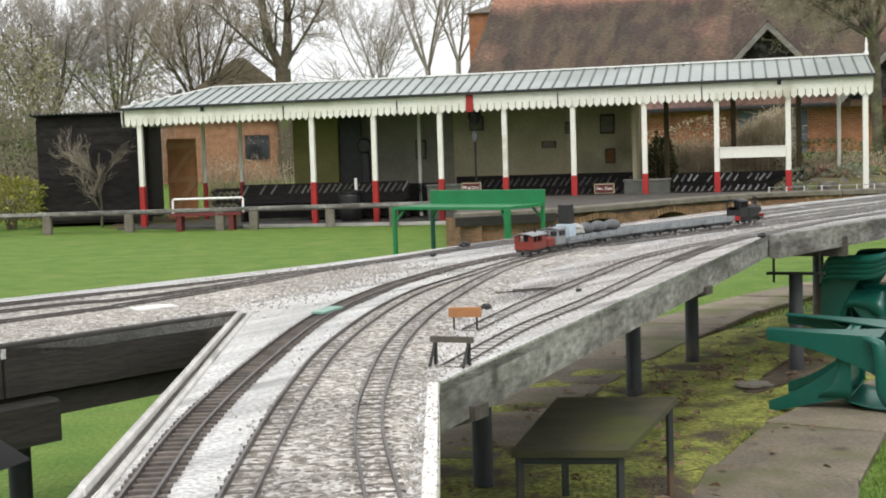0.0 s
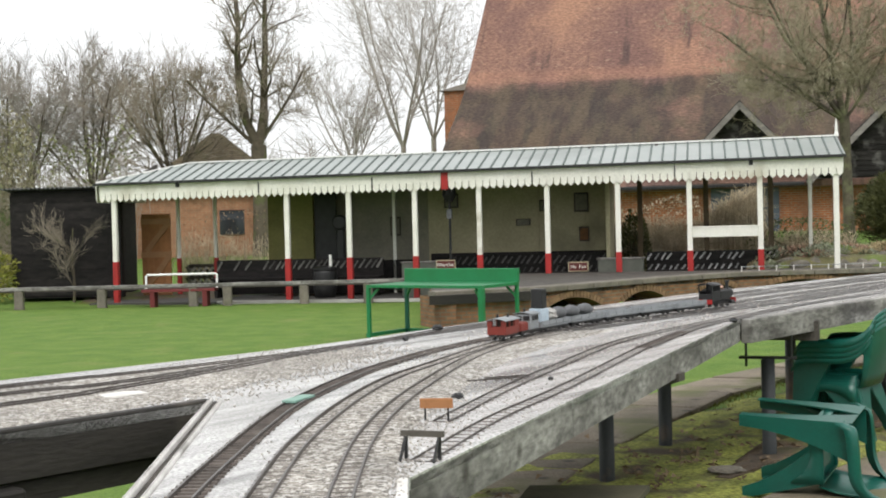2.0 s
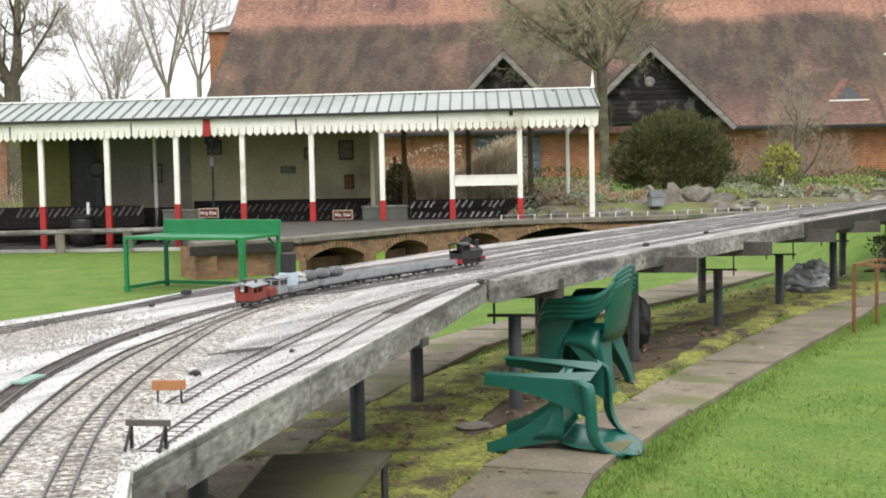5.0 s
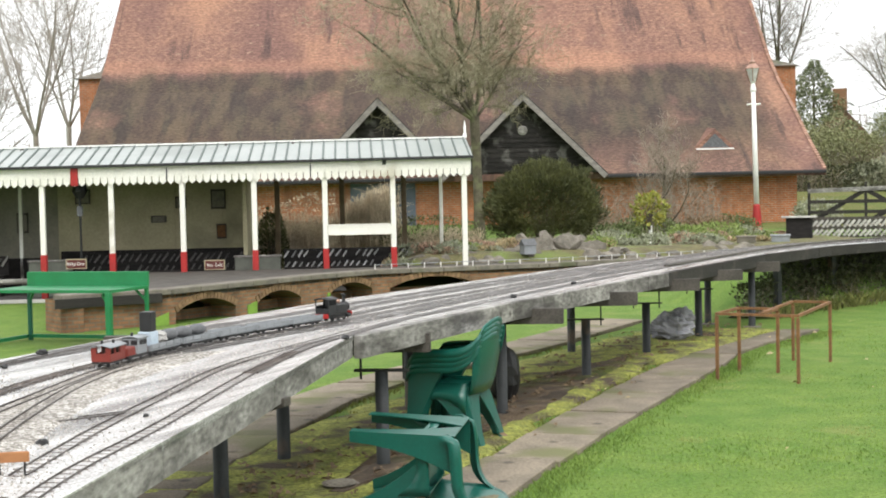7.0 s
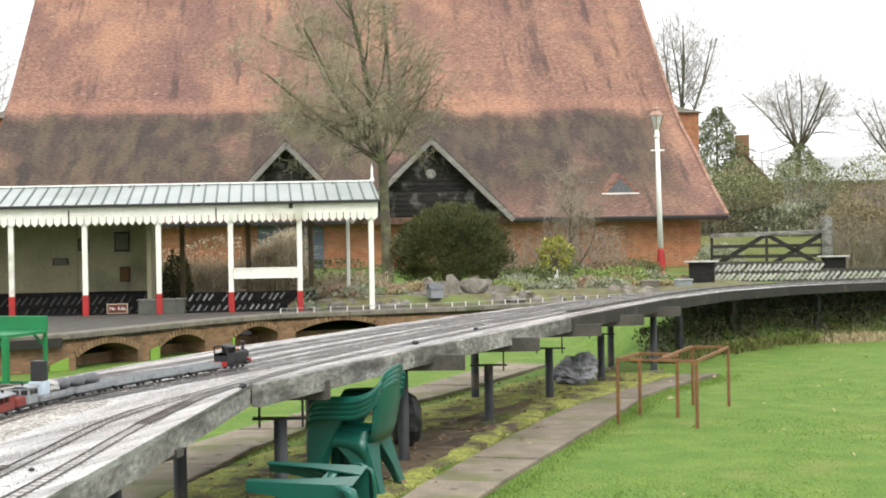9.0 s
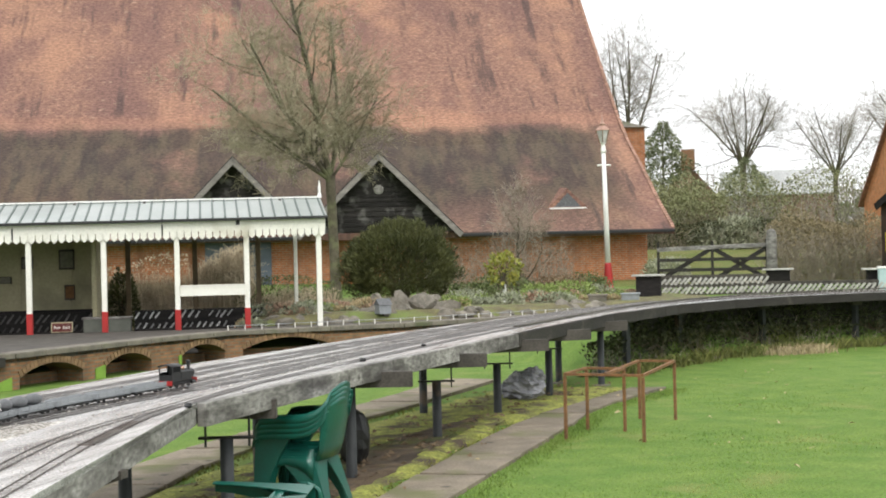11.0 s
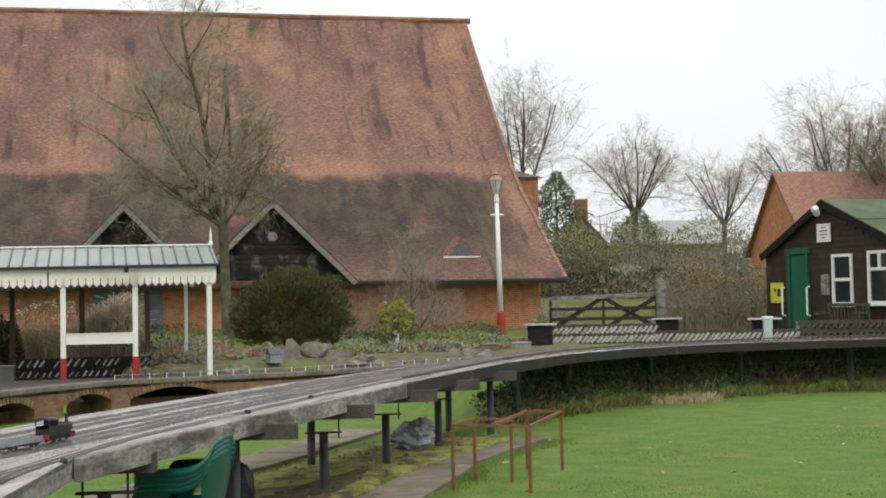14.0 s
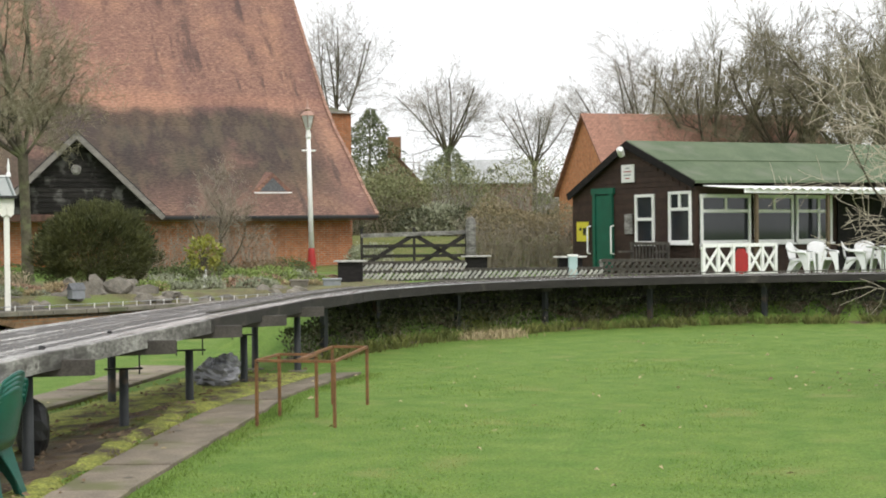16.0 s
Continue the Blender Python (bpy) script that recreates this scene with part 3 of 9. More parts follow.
CROSS = [((0.06, 3.35), (-0.56, 3.7), 0.02), ((0.62, 4.75), (-0.6, 5.4), 0.02), ((1.16, 5.95), (-0.3, 6.9), 0.03), ((2.3, 8.25), (0.5, 9.0), 0.0),
         ((3.75, 9.62), (2.35, 10.2), 0.0), ((4.95, 10.9), (3.4, 11.3), 0.0), ((6.25, 12.25), (4.6, 12.6), 0.0), ((7.4, 13.45), (5.9, 13.6), 0.0),
         ((8.6, 14.7), (7.2, 14.9), 0.0)]
for (a, b, dz) in CROSS:
    A, B = Vector((*a, TOP - 0.075 - dz)), Vector((*b, TOP - 0.075 - dz))
    d = (B - A).normalized()
    A = A - d * (0.03 if dz else 0.20)  # the heads stick out beyond the edge
    nr, dn = Vector((-d.y, d.x, 0)) * 0.036, Vector((0, 0, -0.12))
    m = Mesh().add([q + w * nr for w in (-1, 1) for q in (A, A + dn * (0.3 if dz else 0.96), A + d * (0.26 if dz else 0.01) + dn, B + dn, B)],
                   [(0, 1, 2, 3, 4), (9, 8, 7, 6, 5), (0, 5, 6, 1), (1, 6, 7, 2), (2, 7, 8, 3), (3, 8, 9, 4), (4, 9, 5, 0)])
    part("cross_head", m, DARKWOOD, table)
FEET = [(1.05, 7.43), (1.58, 8.50), (0.14, 5.55), (-0.2, 3.3), (2.13, 8.05), (2.90, 10.3), (3.47, 9.68), (4.9, 11.46), (5.47, 13.26), (6.2, 12.95), (7.41, 14.12),
        (8.6, 15.0), (8.3, 15.6), (-0.45, 4.9), (-0.5, 2.0), (-1.6, 4.9), (-2.6, 3.2), (-0.28, -0.6), (-0.28, -2.7)]
LOW = {4: 0.655, 7: 0.575, 9: 0.57, 10: 0.605}
for i, (x, y) in enumerate(FEET):
    h = LOW.get(i, 0.78)
    post = part("post", Mesh().lathe([(0.046, 0), (0.044, 0.02), (0.042, h)], 12, (x, y, -0.03)), POSTSTEEL, table, smooth=True)
    if i in LOW:
        plate = part("jack_plate", Mesh().box((0, 0, 0), (0.34, 0.06, 0.014)), BLACK, post, "thin black steel screw plate")
        plate.matrix_basis = pose(x, y, h - 0.025, 0, 0, -22.6)
        for e in (-0.13, 0.14):
            bolt = part("jack_screw", Mesh().tube([(0, 0, -0.06), (0, 0, 0.79 - h)], 0.008, 6), BLACK, post)
            bolt.matrix_basis = pose(x + e * 0.923, y - e * 0.384, h - 0.02)
    else:
        part("footing", Mesh().lathe([(0.13, -0.03), (0.12, 0.012), (0.06, 0.02)], 9, (x, y, 0)), STONE, post)
for x, y in [(11.6, 17.9), (13.6, 18.5), (15.6, 18.6), (17.7, 18.1), (19.8, 17.2), (21.7, 16.2), (9.9, 16.6)]:
    part("post", Mesh().box((x, y, 0.40), (0.09, 0.09, 0.80), 20, 0.006), POSTSTEEL, table)
    part("cross_head", Mesh().box((x, y, 0.74), (0.3, 0.12, 0.1), 20, 0.008), DARKWOOD, table)

# ---- tracks ----
T2 = [(-0.2, -0.5), (-0.31, 1.2), (-0.335, 1.8), (-0.345, 2.2), (-0.35, 2.66), (-0.345, 3.1), (-0.32, 3.69), (-0.23, 4.45), (-0.1, 5.1), (0.08, 5.62), (0.38, 6.43), (0.74, 7.08), (1.15, 7.6),
      (1.9, 8.4), (2.96, 9.66), (3.65, 10.45), (4.62, 11.54), (5.52, 12.5), (7.14, 14.15), (8.44, 15.4), (9.5, 16.32), (11.2, 17.6), (13.2, 18.4), (15.7, 18.62),
      (18.1, 18.08), (20.2, 17.2), (22.1, 16.25), (25.8, 13.7)]
L2 = spline(T2, 0.08)
K = next(i for i, p in enumerate(L2) if p.x > 1.9)
KC = next(i for i, p in enumerate(L2) if p.x > 8.2)


def fanned(near, s0, s1):
    """Points near the camera, then a line beside the main one whose distance from it goes from s0 to s1."""
    far_ = []
    for i in range(K, len(L2)):
        d = (L2[min(i + 1, len(L2) - 1)] - L2[i - 1]).normalized()
        t = smooth01((i - K) / (KC - K))
        far_.append(L2[i] + Vector((-d.y, d.x, 0)) * (s0 + (s1 - s0) * t))
    return spline([tuple(p) if len(p) == 3 else (*p, 0) for p in near] + [tuple(p) for p in far_[3::6]], 0.08)


TRACKS = {
    "main": L2,
    "left": fanned([(-0.35, -0.5), (-0.45, 1.2), (-0.49, 1.75), (-0.51, 2.2), (-0.525, 2.7), (-0.50, 3.4), (-0.42, 4.4), (-0.27, 5.15), (-0.13, 5.62), (0.12, 6.25), (0.55, 7.0), (1.05, 7.68)], 0.17, 0.16),
    "right": fanned([(0.25, -0.5), (0.02, 1.2), (-0.07, 1.75), (-0.115, 2.15), (-0.16, 2.64), (-0.165, 3.1), (-0.13, 3.85), (0.0, 4.75), (0.28, 5.95), (0.62, 6.72), (1.12, 7.36)], -0.14, -0.13),
    "outer": fanned([(-3.0, 2.9), (-1.38, 4.68), (-1.20, 4.92), (-1.04, 5.17), (-0.87, 5.47), (-0.70, 5.81), (-0.52, 6.16), (-0.12, 6.82), (0.22, 7.3), (0.78, 7.98)], 0.42, 0.30),
    "middle": [Vector((*p[:2], 0)) for p in spline([(-3.15, 3.2), (-1.58, 4.88), (-1.27, 5.1), (-1.02, 5.4), (-0.80, 5.76), (-0.56, 6.15), (-0.16, 6.8)], 0.08)],
    "outermost": fanned([(-3.3, 3.55), (-1.53, 5.25), (-1.27, 5.46), (-0.97, 5.75), (-0.64, 6.12), (-0.36, 6.5), (-0.12, 6.86), (0.16, 7.36), (0.66, 8.0)], 0.62, 0.42),
}
SIDING_A = spline([(0.075, 4.0), (0.30, 4.68), (0.585, 5.43), (0.985, 6.4), (1.5, 7.2), (2.0, 7.95)], 0.06)
SIDING_B = spline([(0.01, 3.35), (0.235, 4.03), (0.525, 4.72), (1.04, 6.06), (1.46, 6.98), (2.0, 7.85)], 0.06)


def lay_track(line, gauge, pitch, sleeper, label, rail_w=0.0027, sink=0.0, high=0.0135, grime=0.045):
    """Two rails and their sleepers along a line."""
    t = thing("model_railway_track", (0, 0, TOP), label, "model track", "model railway tracks")
    for s in (1, -1):
        side = offset(line, s * gauge / 2)
        m = Mesh()
        for i, p in enumerate(side):
            d = (side[min(i + 1, len(side) - 1)] - side[max(i - 1, 0)]).normalized()
            n_ = Vector((-d.y, d.x, 0)) * rail_w
            zt = high - (high - 0.005) * smooth01((p.y - 3.5) / 4.5)  # the ballast is deeper further on
            for q, z in ((-1.4, 0.001), (1.4, 0.001), (1, zt), (-1, zt)):
                m.v.append((p.x + n_.x * q, p.y + n_.y * q, z))
            if i:
                k = 4 * i
                for a, b in ((0, 1), (1, 2), (2, 3), (3, 0)):
                    m.f.append((k - 4 + a, k - 4 + b, k + b, k + a))
        part("rail", m, RAIL, t, "dull steel rail")
    if gauge > 0.0525:
        # oily, dirty ballast that has settled between and beside the rails
        m, k = Mesh(), 0
        for i in range(0, len(line), 2):
            if line[i].y < (3.0 if grime > 0.05 else 4.3):
                continue
            d = (line[min(i + 1, len(line) - 1)] - line[max(i - 1, 0)]).normalized()
            n_ = Vector((-d.y, d.x, 0))
            wide = grime + 0.014 * smooth01((line[i].y - 7.0) / 3.0)
            for w_ in (wide + rng.uniform(-0.012, 0.008), -wide - rng.uniform(-0.012, 0.008)):
                m.v.append((line[i].x + n_.x * w_, line[i].y + n_.y * w_, 0.0022))
            if k:
                m.f.append((k - 2, k - 1, k + 1, k))
            k += 2
        tagged(part("dirty_ballast", m, TRACKDIRT, t, "thin layer of oily grey ballast"), kind="stuff")
    m, run = Mesh(), 0.0
    for p, q in zip(line[:-1], line[1:]):
        L = (q - p).length
        yaw = math.degrees(math.atan2(q.y - p.y, q.x - p.x))
        while run < L:
            c = p.lerp(q, run / L)
            far_off = c.y > 6.8
            if 1.0 < c.y < 8.2:
                # the further sleepers lie deep in the ballast
                m.box((c.x + rng.uniform(-.001, .001), c.y, (0.001 if far_off else 0.003) - sink), (sleeper[0], sleeper[1] * rng.uniform(0.96, 1.04), 0.004 if far_off else 0.007), yaw + rng.uniform(-2, 2))
            run += pitch * (2 if far_off else 1)
        run -= L
    tagged(part("sleeper_bed", m, SLEEPER, t, "small brown sleepers"), kind="stuff")


TRACKS["edge"] = fanned([(1.04, 6.06), (1.46, 6.98), (1.85, 7.62)], -0.36, -0.29)
for key, line in TRACKS.items():
    lay_track(line, 0.055, 0.04 if key == "left" else 0.05, (0.013, 0.088) if key == "left" else (0.010, 0.08), sink={"right": 0.0014, "main": 0.0018, "middle": 0.002}.get(key, 0.0), grime=0.06 if "outer" in key else 0.045, label="twin steel rails on brown sleepers, laid on grey ballast")
for line in (SIDING_A, SIDING_B):
    lay_track(line, 0.052, 0.06, (0.006, 0.078), "short siding of thin rails on widely spaced sleepers", 0.0013, 0.0046, 0.0065)

# ballast: small stones in the beds near the camera
def ballast():
    m = Mesh()
    shapes = []
    for _ in range(6):
        pts = []
        for a in ((1, 0, 0), (-1, 0, 0), (0, 1, 0), (0, -1, 0), (0, 0, 1), (0, 0, -1)):
            pts.append(Vector(a) * rng.uniform(0.7, 1.2))
        shapes.append(pts)
    faces = [(0, 2, 4), (2, 1, 4), (1, 3, 4), (3, 0, 4), (2, 0, 5), (1, 2, 5), (3, 1, 5), (0, 3, 5)]
    outline = RIGHT_EDGE + LEFT_EDGE + INNER

    def drop(x, y, r):
        if inside(x, y, outline):
            e = pose(x, y, TOP + r * 0.3, rng.uniform(0, 360), rng.uniform(0, 360), rng.uniform(0, 360)) @ Matrix.Scale(r, 4)
            m.add([e @ p for p in rng.choice(shapes)], faces)

    bed = [p for p in TRACKS["main"] if 1.8 < p.y < 7.0]
    bed3 = [p for p in TRACKS["right"] if 1.8 < p.y < 6.8]
    for _ in range(26000):
        near = rng.random() < 0.35
        p = rng.choice(bed if near else bed3)
        x, y = p.x + (abs(rng.gauss(0.02, 0.07)) if near else rng.gauss(0.0, 0.085)), p.y + rng.uniform(-0.06, 0.06)
        drop(x, y, rng.uniform(0.0022, 0.0055))
    bed = [p for p in TRACKS["outer"] if p.x > -2.2 and p.y < 6.4]
    for _ in range(13000):
        p = rng.choice(bed)
        drop(p.x + rng.gauss(0.09, 0.17), p.y + rng.gauss(-0.16, 0.17), rng.uniform(0.003, 0.007))
    bed = [p for p in SIDING_A + SIDING_B]
    for _ in range(2200):
        p = rng.choice(bed)
        drop(p.x - abs(rng.gauss(0.0, 0.20)) + 0.06, p.y + rng.gauss(0.02, 0.09), rng.uniform(0.0018, 0.0048))
    far_ = [p for p in TRACKS["main"] if p.x > 0.5]
    for _ in range(3500):
        p = rng.choice(far_)
        drop(p.x + rng.gauss(-0.05, 0.25), p.y + rng.gauss(0.1, 0.25), rng.uniform(0.004, 0.009))
    tagged(part("ballast", m, GRAVEL), "loose pale grey and buff ballast chippings on the deck", "ballast", kind="stuff")


def chippings_mat():
    """Packed chippings: every cell of a fine cell pattern has a tone and a height of its own."""
    m = bpy.data.materials.new("packed_chippings")
    m.use_nodes = True
    n, l = m.node_tree.nodes, m.node_tree.links
    b = n["Principled BSDF"]
    tc = n.new("ShaderNodeTexCoord")
    v = n.new("ShaderNodeTexVoronoi")
    v.inputs["Scale"].default_value = 82.0
    l.new(tc.outputs["Object"], v.inputs["Vector"])
    sep = n.new("ShaderNodeSeparateColor")
    l.new(v.outputs["Color"], sep.inputs[0])
    ramp = n.new("ShaderNodeValToRGB")
    ramp.color_ramp.elements[0].color, ramp.color_ramp.elements[0].position = (0.10, 0.09, 0.075, 1), 0.05
    ramp.color_ramp.elements[1].color, ramp.color_ramp.elements[1].position = (0.55, 0.53, 0.50, 1), 0.95
    e = ramp.color_ramp.elements.new(0.5)
    e.color = (0.27, 0.245, 0.21, 1)
    l.new(sep.outputs[0], ramp.inputs[0])
    big = n.new("ShaderNodeTexNoise")
    big.inputs["Scale"].default_value, big.inputs["Detail"].default_value = 3.0, 5.0
    l.new(tc.outputs["Object"], big.inputs["Vector"])
    mr = n.new("ShaderNodeMapRange")
    mr.inputs[1].default_value, mr.inputs[2].default_value, mr.inputs[3].default_value, mr.inputs[4].default_value = 0.3, 0.7, 0.72, 1.3
    l.new(big.outputs[0], mr.inputs[0])
    mx = n.new("ShaderNodeMixRGB")
    mx.blend_type, mx.inputs[0].default_value = "MULTIPLY", 1.0
    l.new(ramp.outputs[0], mx.inputs[1])
    l.new(mr.outputs[0], mx.inputs[2])
    l.new(mx.outputs[0], b.inputs["Base Color"])
    b.inputs["Roughness"].default_value = 0.8
    bp = n.new("ShaderNodeBump")
    bp.inputs["Strength"].default_value, bp.inputs["Distance"].default_value = 0.9, 0.006
    bp.invert = True
    l.new(v.outputs["Distance"], bp.inputs["Height"])
    l.new(bp.outputs[0], b.inputs["Normal"])
    return m


def chippings_bed(left, right, label):
    """A thin uneven layer of chippings on the deck, feathered at its edges."""
    A, B = spline(left, 0.05), spline(right, 0.05)
    m, N, C = Mesh(), 90, 14
    for i in range(N + 1):
        a, b = A[round(i * (len(A) - 1) / N)], B[round(i * (len(B) - 1) / N)]
        for j in range(C + 1):
            edge = j in (0, C) or i in (0, N)
            p = a.lerp(b, j / C)
            w = 0.02 * noise.noise(Vector((p.x * 9, p.y * 9, 2))) if edge else 0.0
            m.v.append((p.x + w, p.y + w, TOP + (-0.003 if edge else 0.0042 + 0.0012 * noise.noise(Vector((p.x * 25, p.y * 25, 4))))))
    for i in range(N):
        for j in range(C):
            k = i * (C + 1) + j
            m.f.append((k, k + C + 1, k + C + 2, k + 1))
    tagged(part("ballast_bed", m, CHIPPINGS, smooth=True), label, "ballast", kind="structure")


CHIPPINGS = chippings_mat()
chippings_bed([(p.x - 0.045, p.y) for p in L2 if 0.6 < p.y < 7.2][::6], [(-0.06, 0.6), (-0.06, 2.0), (-0.05, 3.1), (0.0, 3.9), (0.16, 4.7), (0.42, 5.7), (0.72, 6.4), (1.1, 7.1)], "packed pale chippings between the running lines")
chippings_bed([(-3.3, 3.45), (-1.5, 5.3), (-0.95, 5.95), (-0.6, 6.35)], [(-2.55, 2.55), (-1.29, 3.99), (-0.80, 4.72), (-0.42, 5.6)], "packed pale chippings on the loop")
ballast()

# roofed post and bearer at the near corner of the left loop
nest = thing("roofed_post", (-1.19, 3.14, 0.16), "dark post with small pitched cap beside the table", "post", rz=-20)
part("shaft", Mesh().box((0, 0, 0.3), (0.12, 0.12, 0.6), 0, 0.006), DARKWOOD, nest)
part("cap", Mesh().add([(-0.14, -0.12, 0.58), (0.14, -0.12, 0.58), (0.14, 0.12, 0.58), (-0.14, 0.12, 0.58), (-0.1, 0, 0.68), (0.1, 0, 0.68)], [(0, 1, 5, 4), (2, 3, 4, 5), (0, 4, 3), (1, 2, 5), (3, 2, 1, 0)]), BLACK, nest)
part("cross_head", Mesh().box((-1.345, 3.88, 0.68), (0.42, 0.10, 0.13), 48.7, 0.01), BEAMBLACK, table)

# ---- paths and bare ground under the table ----
def strip(name, left, right, material, z=0.012, cols=8, ragged=0.0, taper=False):
    """A thin sheet between two lines, following the ground."""
    A, B = spline(left, 0.25), spline(right, 0.25)
    m = Mesh()
    N = 60
    for i in range(N + 1):
        a, b = A[round(i * (len(A) - 1) / N)], B[round(i * (len(B) - 1) / N)]
        if taper:
            f = 0.5 * (1 - math.sqrt(max(0.0, math.sin(math.pi * i / N))))
            a, b = a.lerp(b, f), b.lerp(a, f)
        for j in range(cols + 1):
            p = a.lerp(b, j / cols)
            if ragged and j in (0, cols):
                p = p + (a - b).normalized() * (1 if j == 0 else -1) * ragged * noise.noise(Vector((p.x * 2.3, p.y * 2.3, 3)))
            edge = 0 if j in (0, cols) else 1
            m.v.append((p.x, p.y, ground_z(p.x, p.y) + z * edge - 0.012 * (1 - edge) + (0.02 * noise.noise(Vector((p.x * 3, p.y * 3, 1))) + 0.012) * edge * (1 if ragged else 0)))
    for i in range(N):
        for j in range(cols):
            k = i * (cols + 1) + j
            m.f.append((k, k + 1, k + cols + 2, k + cols + 1))
    return part(name, m, material, smooth=True)


moss_bed = strip("moss_bed", [(-1.0, 4.6), (-0.1, 7.2), (1.1, 9.0), (3.0, 11.1), (4.8, 13.1), (7.2, 15.2)], [(0.8, 4.2), (1.64, 6.55), (2.94, 8.08), (4.6, 10.34), (6.5, 12.48), (8.7, 14.34)], MOSS, 0.02, ragged=0.35)
tagged(moss_bed, "strip of bright moss over damp earth under the table", "moss", kind="structure")
soil_bed = strip("soil_bed", [(1.5, 7.6), (2.3, 8.9), (3.8, 10.9), (5.4, 12.7)], [(1.9, 7.2), (2.9, 8.5), (4.55, 10.6), (6.1, 12.4)], SOIL, 0.03, ragged=0.5, taper=True)
tagged(soil_bed, "dark bare soil with leaf litter under the table", "soil", kind="structure")


def slab_path(name, left, right, label, length=0.9):
    base = new(name)
    tagged(base, label, "path", kind="structure")
    A, B = spline(left, 0.05), spline(right, 0.05)
    total = sum((b - a).length for a, b in zip(A[:-1], A[1:]))
    n = int(total / length)
    for i in range(n):
        q = []
        for L, s in ((A, 0), (B, 0), (B, 1), (A, 1)):
            u = (i + s) / n
            q.append(L[round(u * (len(L) - 1))])
        c = sum(q, Vector()) / 4
        q = [c + (p - c) * rng.uniform(0.97, 0.992) + Vector((rng.uniform(-0.02, 0.02), rng.uniform(-0.02, 0.02), 0)) for p in q]
        z = rng.uniform(0.0, 0.008)
        tilt = rng.uniform(-0.004, 0.004)
        m = Mesh()
        lo = [(p.x, p.y, ground_z(c.x, c.y) - 0.03) for p in q]
        hi = [(p.x, p.y, ground_z(c.x, c.y) + 0.03 + z + tilt * (1 if k < 2 else -1)) for k, p in enumerate(q)]
        ins = [(c.x + (p.x - c.x) * 0.97, c.y + (p.y - c.y) * 0.97, h[2] + 0.006) for p, h in zip(q, hi)]
        m.add(lo + hi + ins, [(0, 3, 2, 1)] + [(k, (k + 1) % 4, 4 + (k + 1) % 4, 4 + k) for k in range(4)]
              + [(4 + k, 4 + (k + 1) % 4, 8 + (k + 1) % 4, 8 + k) for k in range(4)] + [(8, 9, 10, 11)])
        # keep faces outward whichever way the strip runs
        e1, e2 = q[1] - q[0], q[3] - q[0]
        if e1.x * e2.y - e1.y * e2.x < 0:
            m.f = [tuple(reversed(f)) for f in m.f]
        part("paving_slab", m, SLAB, base)


slab_path("path_1", [(0.5, 4.0), (1.40, 6.3), (2.85, 8.12), (4.79, 10.6), (6.44, 12.45), (8.6, 14.3)], [(1.2, 3.6), (1.9, 5.95), (3.35, 7.95), (5.95, 11.1), (7.3, 12.7), (9.0, 14.1)],
          "worn concrete slab path between lawn and moss bed")
slab_path("path_2", [(-0.6, 6.2), (0.6, 8.8), (1.45, 10.25), (2.86, 12.2), (5.3, 14.6), (7.2, 16.8)], [(0.2, 6.0), (1.2, 8.35), (1.95, 9.75), (3.12, 11.6), (5.62, 14.0), (7.7, 16.3)],
          "worn concrete slab path behind the railway table")

# ---- station shelter ----
CA, CB = Vector((-6.19, 26.6, 0)), Vector((7.64, 23.6, 0))
CU = (CB - CA).normalized()
CYAW = math.degrees(math.atan2(CU.y, CU.x))
CLEN = (CB - CA).length
shelter = thing("station_shelter", tuple(CA), "long station canopy with green sheet roof and toothed cream valance", "station canopy", rz=CYAW)
EAVE0, EAVE1 = 2.40, 2.50
DEPTH = 2.7


def eave(u):
    return EAVE0 + (EAVE1 - EAVE0) * u / CLEN


